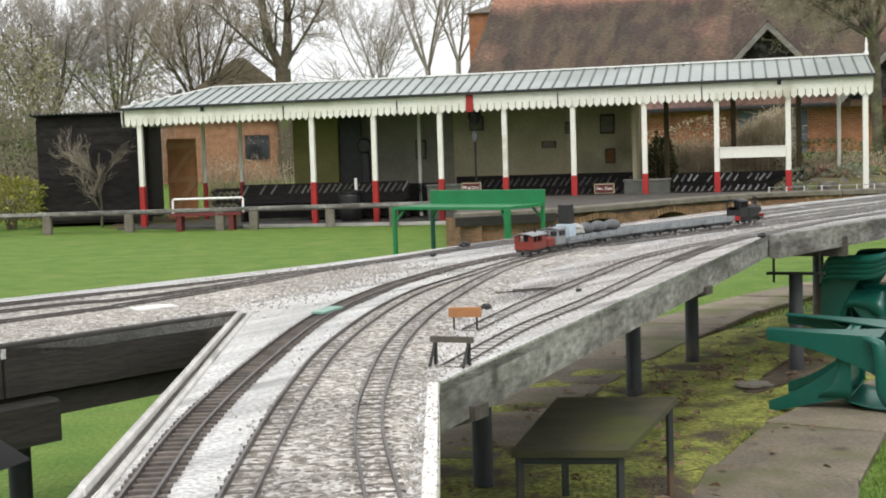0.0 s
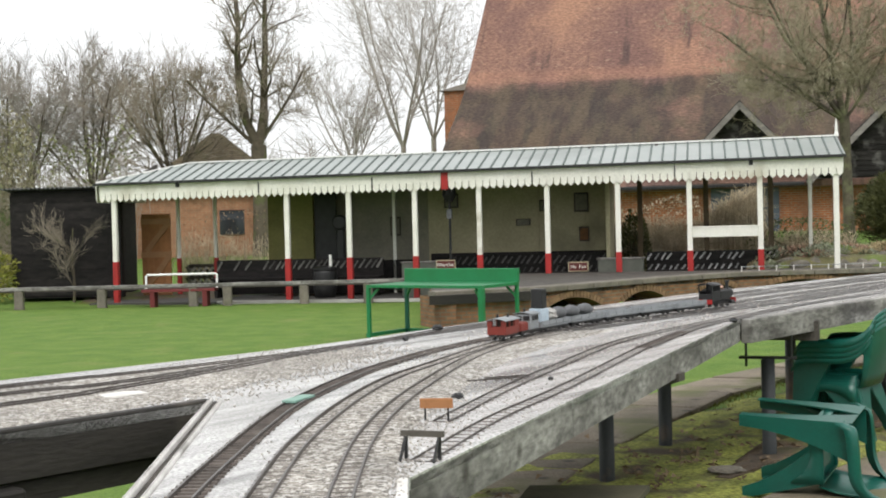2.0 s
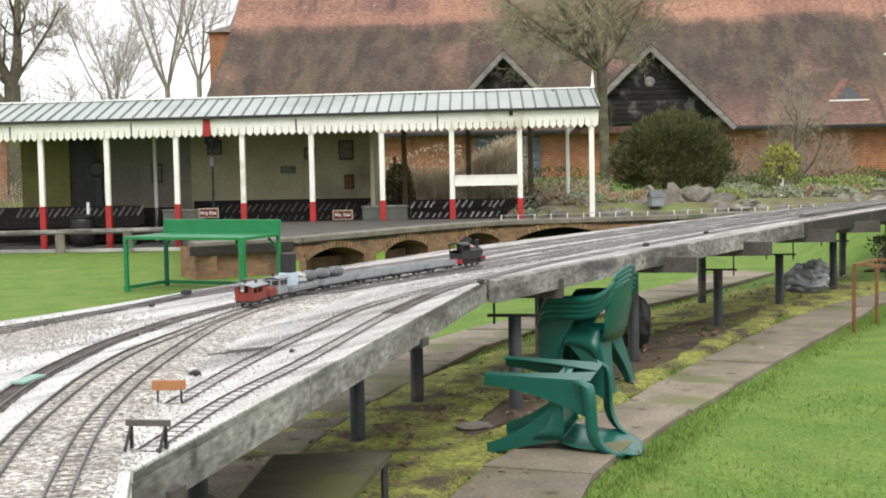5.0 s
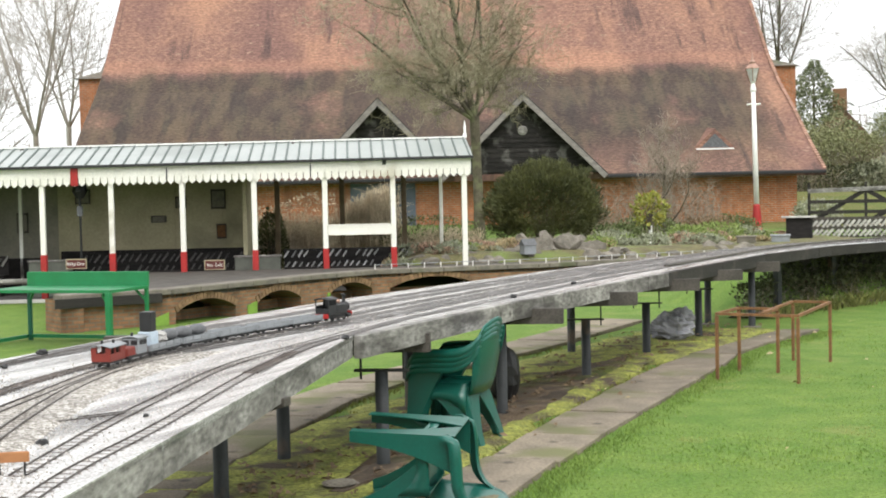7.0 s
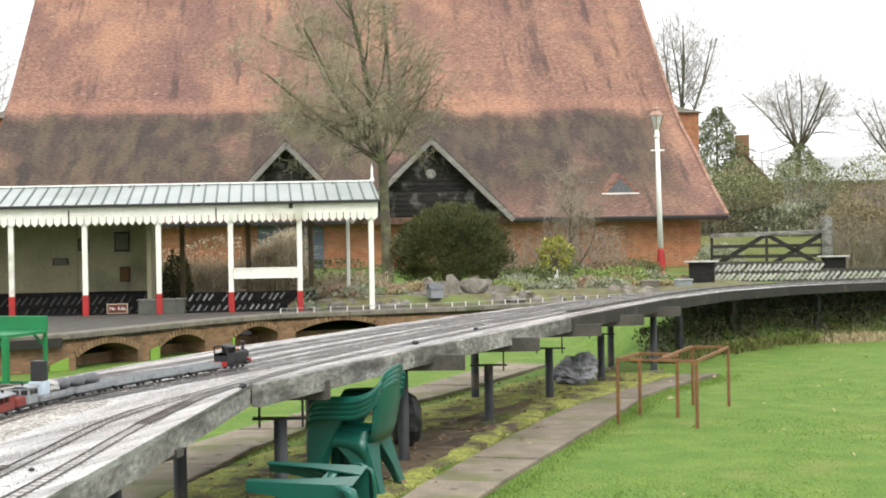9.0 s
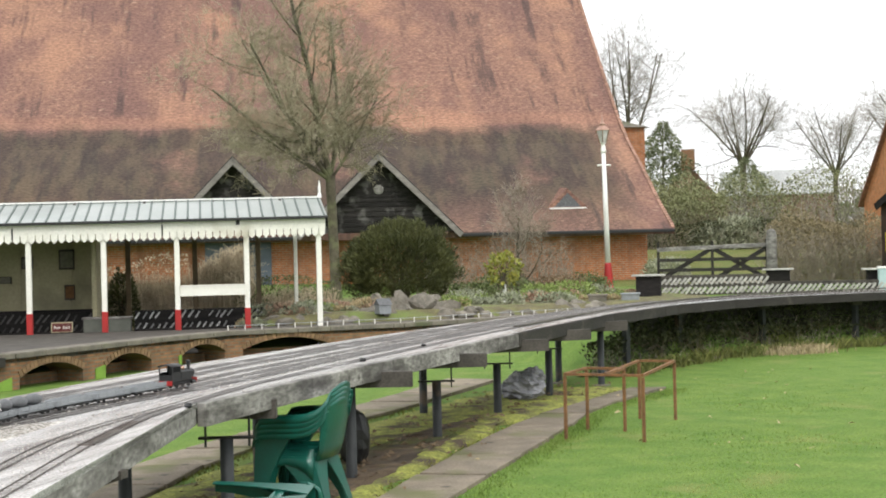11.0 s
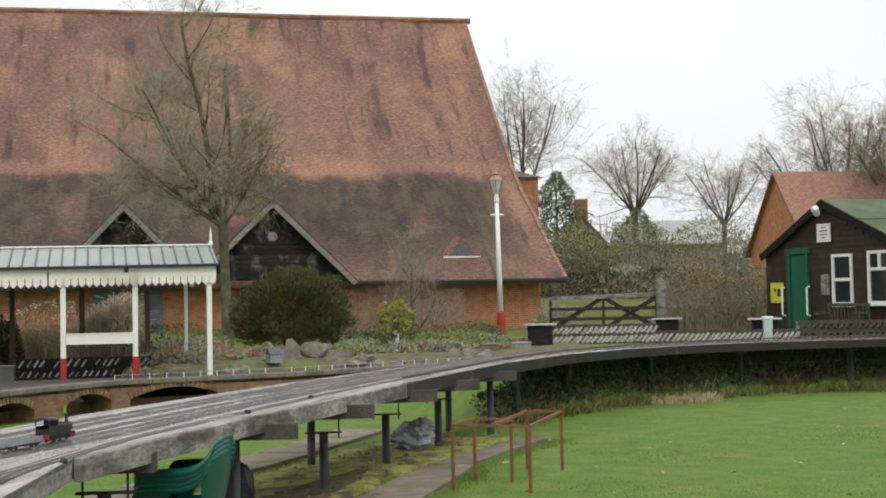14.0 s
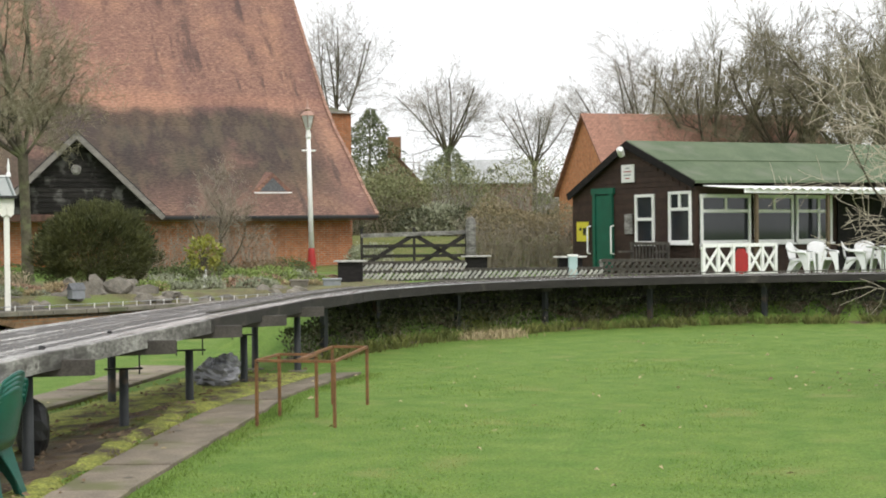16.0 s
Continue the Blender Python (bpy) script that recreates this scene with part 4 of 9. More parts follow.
def shelter_roof():
    """Low-pitched sheet roof hipped at one end, with upstanding seams."""
    t = 0.02
    R0, R1 = 1.35, CLEN - 0.12
    ry, rz = 1.35, 0.39
    m = Mesh()
    pts = [(-0.08, -0.1, eave(0)), (CLEN + 0.03, -0.1, eave(CLEN)), (CLEN + 0.03, ry, eave(CLEN) + rz), (R0, ry, eave(R0) + rz), (-0.08, DEPTH + 0.1, eave(0)), (CLEN + 0.03, DEPTH + 0.1, eave(CLEN))]
    low = [(x, y, z - t) for x, y, z in pts]
    m.add(pts + low, [(0, 1, 2, 3), (3, 2, 5, 4), (0, 3, 4), (7, 6, 9, 8), (8, 9, 10, 11), (6, 10, 9), (0, 6, 7, 1), (1, 7, 8, 2), (2, 8, 11, 5), (5, 11, 10, 4), (4, 10, 6, 0)])
    roof = part("roof", m, GREENROOF, shelter, "grey-green profiled steel sheet")
    x = 0.18
    while x < CLEN:
        top = min(1.0, max(0.05, (x + 0.08) / (R0 + 0.08)))
        a = Vector((x, -0.1, eave(x) + 0.02))
        b = Vector((x, -0.1 + (ry + 0.1) * top, eave(x) + 0.02 + rz * top))
        part("seam", Mesh().beam(a, b, 0.036, 0.034, ch=0.008), SEAM, roof)
        x += 0.225
    part("ridge_cap", Mesh().beam((R0, ry, eave(R0) + rz + 0.03), (CLEN + 0.03, ry, eave(CLEN) + rz + 0.03), 0.1, 0.03), WHITE, roof, "pale ridge capping")
    part("hip_cap", Mesh().beam((-0.06, -0.08, eave(0) + 0.03), (R0, ry, eave(R0) + rz + 0.03), 0.06, 0.03), WHITE, roof, "pale hip capping")
    part("gutter", Mesh().beam((-0.1, -0.14, eave(0) - 0.005), (CLEN + 0.04, -0.14, eave(CLEN) - 0.005), 0.07, 0.05, ch=0.01), BLACK, roof, "black gutter")
    part("finial", Mesh().lathe([(0.04, 0), (0.04, 0.06), (0.022, 0.09), (0.026, 0.2), (0.0, 0.36)], 8, (CLEN + 0.02, ry, eave(CLEN) + rz)), WHITE, roof, "white pointed finial")


shelter_roof()


def valance(u0, u1):
    """A board with a toothed lower edge, in one piece."""
    m = Mesh()
    n = max(1, round((u1 - u0) / 0.128))
    w = (u1 - u0) / n
    low = []
    for i in range(n):
        low += [(u0 + i * w, -0.19), (u0 + (i + 0.055) * w, -0.19), (u0 + (i + 0.06) * w, -0.288), (u0 + (i + 0.27) * w, -0.315), (u0 + (i + 0.5) * w, -0.345), (u0 + (i + 0.73) * w, -0.315), (u0 + (i + 0.94) * w, -0.288), (u0 + (i + 0.945) * w, -0.19)]
    low.append((u1, -0.19))
    for i, (x, dz) in enumerate(low):
        zt = eave(x) - 0.04
        m.v += [(x, -0.085, zt + dz), (x, -0.085, zt), (x, -0.06, zt), (x, -0.06, zt + dz)]
        if i:
            k = 4 * i
            m.f += [(k - 4, k, k + 1, k - 3), (k - 3, k + 1, k + 2, k - 2), (k - 2, k + 2, k + 3, k - 1), (k - 1, k + 3, k, k - 4)]
    k = 4 * (len(low) - 1)
    m.f += [(0, 1, 2, 3), (k + 3, k + 2, k + 1, k)]
    return m


joints = [0.0, 3.3, 5.55, 6.88, 8.6, 11.2, CLEN]
for a, b in zip(joints[:-1], joints[1:]):
    part("valance", valance(a + 0.004, b - 0.004), CREAM, shelter, "cream board with toothed lower edge")
part("valance_marker", Mesh().box((6.95, -0.095, eave(6.95) - 0.19), (0.13, 0.03, 0.36)), RED, shelter, "red painted bracket on the valance")
for u in (1.65, 12.55):
    part("valance_clip", Mesh().box((u, -0.1, eave(u) - 0.09), (0.07, 0.03, 0.09)), BLACK, shelter)
for u in (3.3, 5.55, 8.6, 11.2):
    part("valance_clip", Mesh().box((u, -0.095, eave(u) - 0.2), (0.02, 0.02, 0.2)), BLACK, shelter)
# valance returning along the end
endv = valance(0, 2.4)
endv.v = [(-0.085 - (y + 0.085), x, z) for x, y, z in endv.v]
part("valance", endv, CREAM, shelter)
POSTS = [0.28, 3.83, 5.06, 6.35, 7.58, 8.86, 10.16, 11.45, 12.70, 14.02]


def canopy_post(u, v, base, red=True, w=0.095):
    p = part("post", Mesh().box((u, v, (eave(u) - 0.06 + base) / 2), (w, w, eave(u) - 0.06 - base), 0, 0.008), CREAM, shelter, "cream painted square post")
    if red:
        part("red_foot", Mesh().box((u, v, (0.84 + base) / 2), (w + 0.012, w + 0.012, 0.84 - base), 0, 0.008), RED, p, "red painted foot")


for i, u in enumerate(POSTS):
    canopy_post(u, 0.0, 0.0, i < 9)
for u in (0.83, 1.65):
    canopy_post(u, 1.9, 0.0, True, 0.07)
canopy_post(13.75, 2.4, 0.1, False, 0.07)
for u in (10.45, 11.75, 13.0):
    part("rear_post", Mesh().box((u, 2.4, 1.2), (0.10, 0.10, 2.3), 0, 0.008), POSTWOOD, shelter, "brown timber rear post")
# beam under the eave
part("wall_plate", Mesh().beam((0, 0, eave(0) - 0.05), (CLEN, 0, eave(CLEN) - 0.05), 0.09, 0.12), DARKWOOD, shelter)
part("wall_plate", Mesh().beam((0, 2.5, eave(0) - 0.05), (CLEN, 2.5, eave(CLEN) - 0.05), 0.09, 0.12), DARKWOOD, shelter)
u = 0.6
while u < CLEN:
    part("rafter", Mesh().beam((u, 0, eave(u) - 0.04), (u, 1.35, eave(u) + 0.4), 0.05, 0.08), DARKWOOD, shelter)
    u += 1.28

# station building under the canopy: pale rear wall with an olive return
# cream wall tone darkened to stand in for shade under the canopy
SHADEWALL = mat("shaded_cream_wall", (0.26, 0.245, 0.19), (0.20, 0.19, 0.15), 2, 0.85, 0.1, fine=20)
building = thing("waiting_room", tuple(CA), "pale green rendered waiting room under the canopy", "station building", rz=CYAW)
part("back_wall", Mesh().box((7.95, 2.75, 1.2), (3.8, 0.12, 2.3)), PALEWALL, building)
part("side_wall", Mesh().box((9.88, 2.0, 1.2), (0.08, 1.4, 2.3)), PALEWALL, building)
part("olive_panel", Mesh().box((3.18, 2.3, 1.2), (0.98, 0.1, 2.3)), OLIVE, building, "olive green boarded panel")
part("doorway_back", Mesh().box((4.72, 2.75, 1.15), (2.66, 0.06, 2.3)), SHADEWALL, building, "inner wall with the canopy shade put into its colour")
# solid black panel drawn in place of the doorway's shade
part("open_door", Mesh().box((3.92, 2.35, 1.15), (0.46, 0.05, 2.3)), BLACK, building, "black panel standing in for the shade of an open doorway")
part("door_jamb", Mesh().box((5.5, 1.9, 1.2), (0.06, 0.06, 2.3)), CREAM, building)
for u in (7.1, 8.35, 9.3):
    part("batten", Mesh().box((u, 2.675, 1.3), (0.05, 0.03, 2.0)), PALEWALL, building)
part("dado", Mesh().box((7.95, 2.66, 0.42), (3.7, 0.06, 0.78)), BLACKWOOD, building, "dark boarded dado")
part("dado", Mesh().box((5.0, 1.9, 0.42), (1.8, 0.06, 0.6)), BLACKWOOD, building)
part("platform_floor", Mesh().box((CLEN / 2, 1.35, -0.01), (CLEN + 0.4, 3.2, 0.10)), mat("platform_tarmac", (0.05, 0.048, 0.045), (0.08, 0.076, 0.07), 3, 0.9, 0.3), building, "dark tarmac platform")
part("platform_edging", Mesh().box((4.5, -0.33, 0.03), (4.0, 0.14, 0.06), 0, 0.01), mat("pale_concrete", (0.46, 0.45, 0.42), (0.34, 0.33, 0.31), 4, 0.85, 0.3, fine=60), building, "pale concrete platform edging")
CPOSE = pose(*CA, 0, 0, CYAW)


def in_station(name, u, v, z_, label, category, group=""):
    t = thing(name, (0, 0, 0), label, category, group)
    t.matrix_basis = CPOSE @ pose(u, v, z_)
    return t


for u, w in ((6.3, 0.75), (10.15, 0.85)):
    pl = in_station("planter_box", u, 0.75, 0.0, "grey-green panelled planter box on the platform", "planter", "platform planters")
    part("box", Mesh().box((0, 0, 0.37), (w, 0.3, 0.66), 0, 0.015), mat("planter_grey", (0.085, 0.09, 0.075), (0.12, 0.125, 0.105), 5, 0.8, 0.2), pl)
    part("rim", Mesh().box((0, 0, 0.70), (w + 0.05, 0.34, 0.03), 0, 0.006), TIMBER, pl)
tub = in_station("water_butt", 4.35, 0.7, 0.03, "black plastic water butt on the platform", "barrel")
part("butt", Mesh().lathe([(0.2, 0), (0.235, 0.2), (0.24, 0.5), (0.225, 0.56)], 16), BLACK, tub, smooth=True)
part("lid", Mesh().lathe([(0.245, 0.56), (0.245, 0.6), (0.1, 0.63)], 16), BLACK, tub)
part("dip_pipe", Mesh().tube([(0.12, 0.0, 0.6), (0.12, 0, 0.85)], 0.03, 8), WHITE, tub, "white pipe")
def lettering(body, size):
    """Flat solid letters from the built-in font, centred, upright, facing -y."""
    cv = bpy.data.curves.new("lettering", "FONT")
    cv.body, cv.size, cv.extrude, cv.align_x, cv.align_y = body, size, 0.002, "CENTER", "CENTER"
    ob = bpy.data.objects.new("lettering", cv)
    me = bpy.data.meshes.new_from_object(ob)
    m = Mesh()
    m.add([(v.co.x, -v.co.z, v.co.y) for v in me.vertices], [tuple(p.vertices) for p in me.polygons])
    bpy.data.objects.remove(ob)
    bpy.data.curves.remove(cv)
    bpy.data.meshes.remove(me)
    return m


for u, z_, words in ((6.9, 0.66, "Way Out"), (9.4, 0.58, "No Exit")):
    sg = in_station("platform_sign", u, 0.1, z_ - 0.1, "small maroon sign with cream border", "sign", "platform signs")
    part("panel", Mesh().box((0, 0, 0.1), (0.37, 0.025, 0.18)), PALEWALL, sg)
    part("face", Mesh().box((0, -0.015, 0.1), (0.34, 0.01, 0.15)), mat("maroon", (0.10, 0.02, 0.016), (0.08, 0.016, 0.014), 4, 0.5, 0.0), sg)
    for word, dx in zip(words.split(), (-0.085, 0.08)):
        wd = lettering(word, 0.085)
        wd.v = [(x + dx, y - 0.0225, z2 + 0.1) for x, y, z2 in wd.v]
        part("lettering", wd, CREAM, sg, "cream lettering")
    part("leg", Mesh().box((0, 0.02, -0.25), (0.04, 0.03, 0.56)), BLACKWOOD, sg)
nb = in_station("running_board", 12.08, 0.0, 0, "long cream station name board between two posts", "sign")
part("board", Mesh().box((0, -0.06, 1.17), (1.17, 0.03, 0.18), 0, 0.006), CREAM, nb)
part("moulding", Mesh().box((0, -0.06, 1.265), (1.21, 0.05, 0.025)), CREAM, nb)
FADED = mat("faded_print", (0.20, 0.185, 0.14), (0.13, 0.12, 0.095), 14, 0.6, 0.0, fine=60)
for u, z_, w, h, mt in ((8.5, 1.75, 0.22, 0.24, BLACK), (8.05, 1.42, 0.3, 0.14, BLACK), (9.25, 1.8, 0.3, 0.4, BLACK), (9.3, 1.15, 0.2, 0.3, RUST), (6.55, 1.9, 0.3, 0.3, BLACK), (5.35, 1.4, 0.22, 0.4, BLACK)):
    pf = in_station("wall_frame", u, 2.66, z_, "small framed notice on the waiting room wall", "picture", "wall notices")
    part("frame", Mesh().box((0, 0, 0), (w, 0.03, h), 0, 0.004), DARKWOOD, pf)
    part("print", Mesh().box((0, -0.018, 0), (w * 0.8, 0.006, h * 0.8)), FADED if mt is BLACK else RUST, pf)
ml = in_station("hanging_lamp", 6.95, 0.35, 0, "black lamp bracket hanging from the canopy", "lamp")
part("stem", Mesh().tube([(0, 0, 0.75), (0, 0, 2.3)], 0.022, 6), BLACK, ml)
part("lamp_head", Mesh().lathe([(0.06, 1.85), (0.14, 1.98), (0.12, 2.1), (0.05, 2.14)], 10), BLACK, ml)
part("switch_box", Mesh().box((0, -0.02, 1.62), (0.1, 0.07, 0.18)), SLATEGREY, ml)
wm = in_station("weighing_machine", 4.45, 1.6, 0.06, "tall black platform weighing machine", "machine")
part("column", Mesh().box((0, 0, 0.75), (0.16, 0.14, 1.3), 0, 0.02), BLACK, wm)
part("dial", Mesh().lathe([(0.16, 0), (0.16, 0.06), (0.12, 0.08)], 16), BLACK, wm).matrix_basis = pose(0, -0.06, 1.45, 90, 0, 0)
SLATS = (mat("worn_black_slat", (0.09, 0.087, 0.08), (0.17, 0.165, 0.15), 5, 0.6, 0.0, rand=0.5), mat("black_slat", (0.03, 0.028, 0.026), (0.075, 0.07, 0.065), 5, 0.6, 0.0, rand=0.6),
         mat("grey_slat", (0.26, 0.26, 0.25), (0.42, 0.42, 0.40), 5, 0.6, 0.0, rand=0.5))
for (u0, u1, v), sm_, rows_, sl in zip(((1.9, 5.4, 1.2), (6.7, 9.8, 1.5), (10.6, 13.6, 1.5)), SLATS, ((0.66,), (0.66, 0.44), (0.67, 0.45)), (0.22, 0.2, 0.17)):
    bf = in_station("slat_seat", (u0 + u1) / 2, v, 0.02, "long black slatted platform bench", "bench", "platform benches")
    L_ = u1 - u0
    part("backboard", Mesh().box((0, 0.08, 0.42), (L_, 0.04, 0.7)), BLACKWOOD, bf)
    part("seat", Mesh().box((0, -0.15, 0.40), (L_, 0.36, 0.04)), BLACKWOOD, bf)
    nleg = max(2, int(L_ / 1.2))
    for k in range(nleg):
        part("leg", Mesh().box((-L_ / 2 + 0.1 + k * (L_ - 0.2) / (nleg - 1), -0.15, 0.2), (0.06, 0.3, 0.38)), BLACKWOOD, bf)
    slat = shared("back_slat", Mesh().box((0, 0, 0), (0.036, 0.02, sl)), sm_)
    ns = int(L_ / 0.125)
    for zz in rows_:
        for k in range(ns):
            if rng.random() < 0.9:
                piece("back_slat", slat, bf, pose(-L_ / 2 + (k + 0.5 + rng.uniform(-0.12, 0.12)) * L_ / ns, 0.04, zz + rng.uniform(-0.015, 0.015), 0, 35 + rng.uniform(-5, 5), 0) @ Matrix.Scale(rng.uniform(0.75, 1.05), 4))

# white-railed seat by the lawn
ws = thing("lawn_seat", (-4.47, 25.35, 0), "low maroon plank seat with white tubular back rail", "bench", rz=-4)
MAROON = mat("maroon_paint", (0.16, 0.022, 0.022), (0.11, 0.02, 0.02), 5, 0.6, 0.1)
part("plank", Mesh().box((0, 0, 0.31), (1.4, 0.3, 0.05), 0, 0.008), MAROON, ws)
for x in (-0.5, 0.5):
    part("leg", Mesh().box((x, 0, 0.14), (0.09, 0.26, 0.30)), MAROON, ws)
part("back_rail", Mesh().tube([(-0.68, 0.14, 0.3), (-0.68, 0.16, 0.58), (-0.66, 0.16, 0.6), (0.66, 0.16, 0.6), (0.68, 0.16, 0.58), (0.68, 0.14, 0.3)], 0.022, 8), WHITE, ws, "white tubular rail")

# lean-to black shed at the end
shed = thing("black_shed", (-6.3, 27.6, 0.1), "black creosoted timber shed with corrugated roof", "shed", rz=CYAW * 0.3)
part("body", Mesh().box((-1.05, 1.2, 1.1), (2.0, 2.2, 2.2)), BLACKWOOD, shed)
z = 0.05
while z < 2.15:
    part("weatherboard", Mesh().box((-1.05, 0.085, z + 0.085), (2.02, 0.03, 0.165), 0), BLACKWOOD, shed)
    z += 0.175


def corrugated(w, d, rise, amp, pitch, n=6):
    m = Mesh()
    cols = int(w / pitch * n)
    for j in (0, 1):
        for i in range(cols + 1):
            x = w * i / cols
            m.v.append((x, d * j, rise * j + amp * math.sin(2 * math.pi * x / pitch)))
    for i in range(cols):
        m.f.append((i, i + 1, cols + 2 + i, cols + 1 + i))
    k = len(m.v)
    m.v += [(x, y, z_ - 0.008) for x, y, z_ in m.v]
    m.f += [tuple(k + q for q in reversed(f)) for f in m.f]
    m.f += [(i + 1, i, k + i, k + i + 1) for i in range(cols)]
    return m


rf = corrugated(2.35, 2.5, -0.25, 0.02, 0.09)
rf.v = [(x - 2.2, y - 0.1, z_ + 2.27) for x, y, z_ in rf.v]
part("roof", rf, SLATEGREY, shed, "grey corrugated sheet roof")
part("door_post", Mesh().box((0.15, 0.0, 1.1), (0.28, 0.25, 2.2)), BLACKWOOD, shed)

LEDGEWOOD = mat("pale_brown_ledge", (0.42, 0.23, 0.11), (0.34, 0.18, 0.085), 4, 0.7, 0.2, fine=40)
door_m = thing("plank_door", (-5.45, 28.3, -0.02), "orange-brown ledged and braced plank door standing open", "door", rz=CYAW)
for i in range(5):
    part("plank", Mesh().box((i * 0.13 - 0.26, 0, 0.93), (0.125, 0.03, 1.75)), BROWNWOOD, door_m)
for zz in (0.2, 0.95, 1.65):
    part("ledge", Mesh().box((0, -0.04, zz), (0.65, 0.05, 0.12)), LEDGEWOOD, door_m)
for a, b in ((0.25, 0.9), (1.0, 1.6)):
    part("brace", Mesh().beam((-0.26, -0.03, a + 0.05), (0.26, -0.03, b + 0.05), 0.05, 0.11), LEDGEWOOD, door_m)

# ---- viaduct and the raised station deck ----
VIA = [(0.25, 18.6), (1.75, 19.1), (4.15, 21.35), (5.5, 22.3), (8.7, 22.45), (11.2, 23.1), (13.0, 23.6)]
VT = 0.50
viaduct = thing("brick_viaduct", (0, 0, 0), "low brick arched viaduct with stone coping carrying the upper line", "viaduct")


def arch_wall(a, b, z1, openings, thick=0.3):
    """A wall from a to b with arched openings (centre, half width, crown height, spring height), made as columns of quads."""
    a, b = Vector((*a, 0)), Vector((*b, 0))
    d = (b - a).normalized()
    n_ = Vector((-d.y, d.x, 0))
    L = (b - a).length
    cuts = {0.0, L}
    for c, hw, cr, sp in openings:
        for i in range(13):
            cuts.add(min(L, max(0, c - hw + 2 * hw * i / 12)))
    cuts = sorted(cuts)
    m = Mesh()
    m.uv = []

    def low(u, mid):
        for c, hw, cr, sp in openings:
            if abs(mid - c) < hw:
                R = (hw * hw + (cr - sp) ** 2) / (2 * (cr - sp))
                return cr - R + math.sqrt(max(0, R * R - (u - c) ** 2))
        return -0.05

    for u0, u1 in zip(cuts[:-1], cuts[1:]):
        mid = (u0 + u1) / 2
        k = len(m.v)
        for off in (0, thick):
            for u_, zz in ((u0, low(u0, mid)), (u1, low(u1, mid)), (u1, z1), (u0, z1)):
                p = a + d * u_ + n_ * off
                m.v.append((p.x, p.y, zz))
                m.uv.append((u_ + off, zz))
        m.f += [(k, k + 1, k + 2, k + 3), (k + 7, k + 6, k + 5, k + 4), (k + 1, k, k + 4, k + 5)]
        if u0 == 0:
            m.f.append((k, k + 3, k + 7, k + 4))
        if u1 == L:
            m.f.append((k + 1, k + 5, k + 6, k + 2))
    # jambs of the openings
    for c, hw, cr, sp in openings:
        for u_, s in ((c - hw, 1), (c + hw, -1)):
            k = len(m.v)
            p, q = a + d * u_, a + d * u_ + n_ * thick
            m.v += [(p.x, p.y, -0.05), (q.x, q.y, -0.05), (q.x, q.y, sp), (p.x, p.y, sp)]
            m.uv += [(0, -0.05), (thick, -0.05), (thick, sp), (0, sp)]
            m.f.append((k, k + 1, k + 2, k + 3) if s > 0 else (k + 3, k + 2, k + 1, k))
    return m


ARCHBRICK = mat("arch_brick_buff", (0.25, 0.155, 0.082), (0.145, 0.09, 0.052), 9, 0.9, 0.5, fine=90, rand=0.25, grain=0.26)
ARCHES = {0: [], 1: [(0.76, 0.66, 0.33, 0.17), (2.49, 0.57, 0.33, 0.17)], 2: [(1.0, 0.53, 0.34, 0.19)], 3: [(1.05, 0.82, 0.37, 0.19)], 4: [], 5: []}
for i, (a, b) in enumerate(zip(VIA[:-1], VIA[1:])):
    ops = [o for o in ARCHES[i] if o[1] > 0]
    part("arch_wall", weld(arch_wall(a, b, VT - 0.06, ops, 0.62)), VIABRICK, viaduct, "mottled orange and brown brickwork")
    A, B = Vector((*a, VT + 0.015)), Vector((*b, VT + 0.015))
    d = (B - A).normalized()
    n_ = Vector((-d.y, d.x, 0))
    for c, hw, cr, sp in ops:
        pa, pb = A + d * (c - hw + 0.002) + n_ * 0.5, A + d * (c + hw - 0.002) + n_ * 0.5
        back = Mesh().beam((pa.x, pa.y, cr / 2 - 0.02), (pb.x, pb.y, cr / 2 - 0.02), 0.06, cr + 0.06)
        back.uv = [(p[0] + p[1], p[2]) for p in back.v]
        part("recess_back", back, VIABRICK, viaduct, "brown brick back of the arch recess")
        R = (hw * hw + (cr - sp) ** 2) / (2 * (cr - sp))
        A0 = math.asin(hw / R)
        nv = int(2 * A0 * R / 0.075)
        for k in range(nv):
            t = -A0 + 2 * A0 * (k + 0.5) / nv
            pu, pz = c + (R + 0.042) * math.sin(t), cr - R + (R + 0.042) * math.cos(t)
            e = A + d * pu - n_ * 0.002
            mm = pose(e.x, e.y, pz, 0, 0, math.degrees(math.atan2(d.y, d.x))) @ pose(0, 0, 0, 0, math.degrees(t), 0)
            part("arch_brick", Mesh().box((0, 0, 0), (0.066, 0.03, 0.095), m=mm), ARCHBRICK, viaduct)
    L, s = (B - A).length, 0.0
    while s < L - 0.05:
        e = min(L, s + 0.6)
        part("coping", Mesh().beam(A + d * (s + 0.004) + n_ * 0.12, A + d * (e - 0.004) + n_ * 0.12, 0.34, 0.075, ch=0.012), STONE, viaduct)
        s = e
# added flat plates stand in for lawn green showing at the arches
LAWNPANEL = mat("lawn_panel_green", (0.20, 0.34, 0.05), (0.16, 0.28, 0.04), 5, 0.7, 0.2, fine=50)
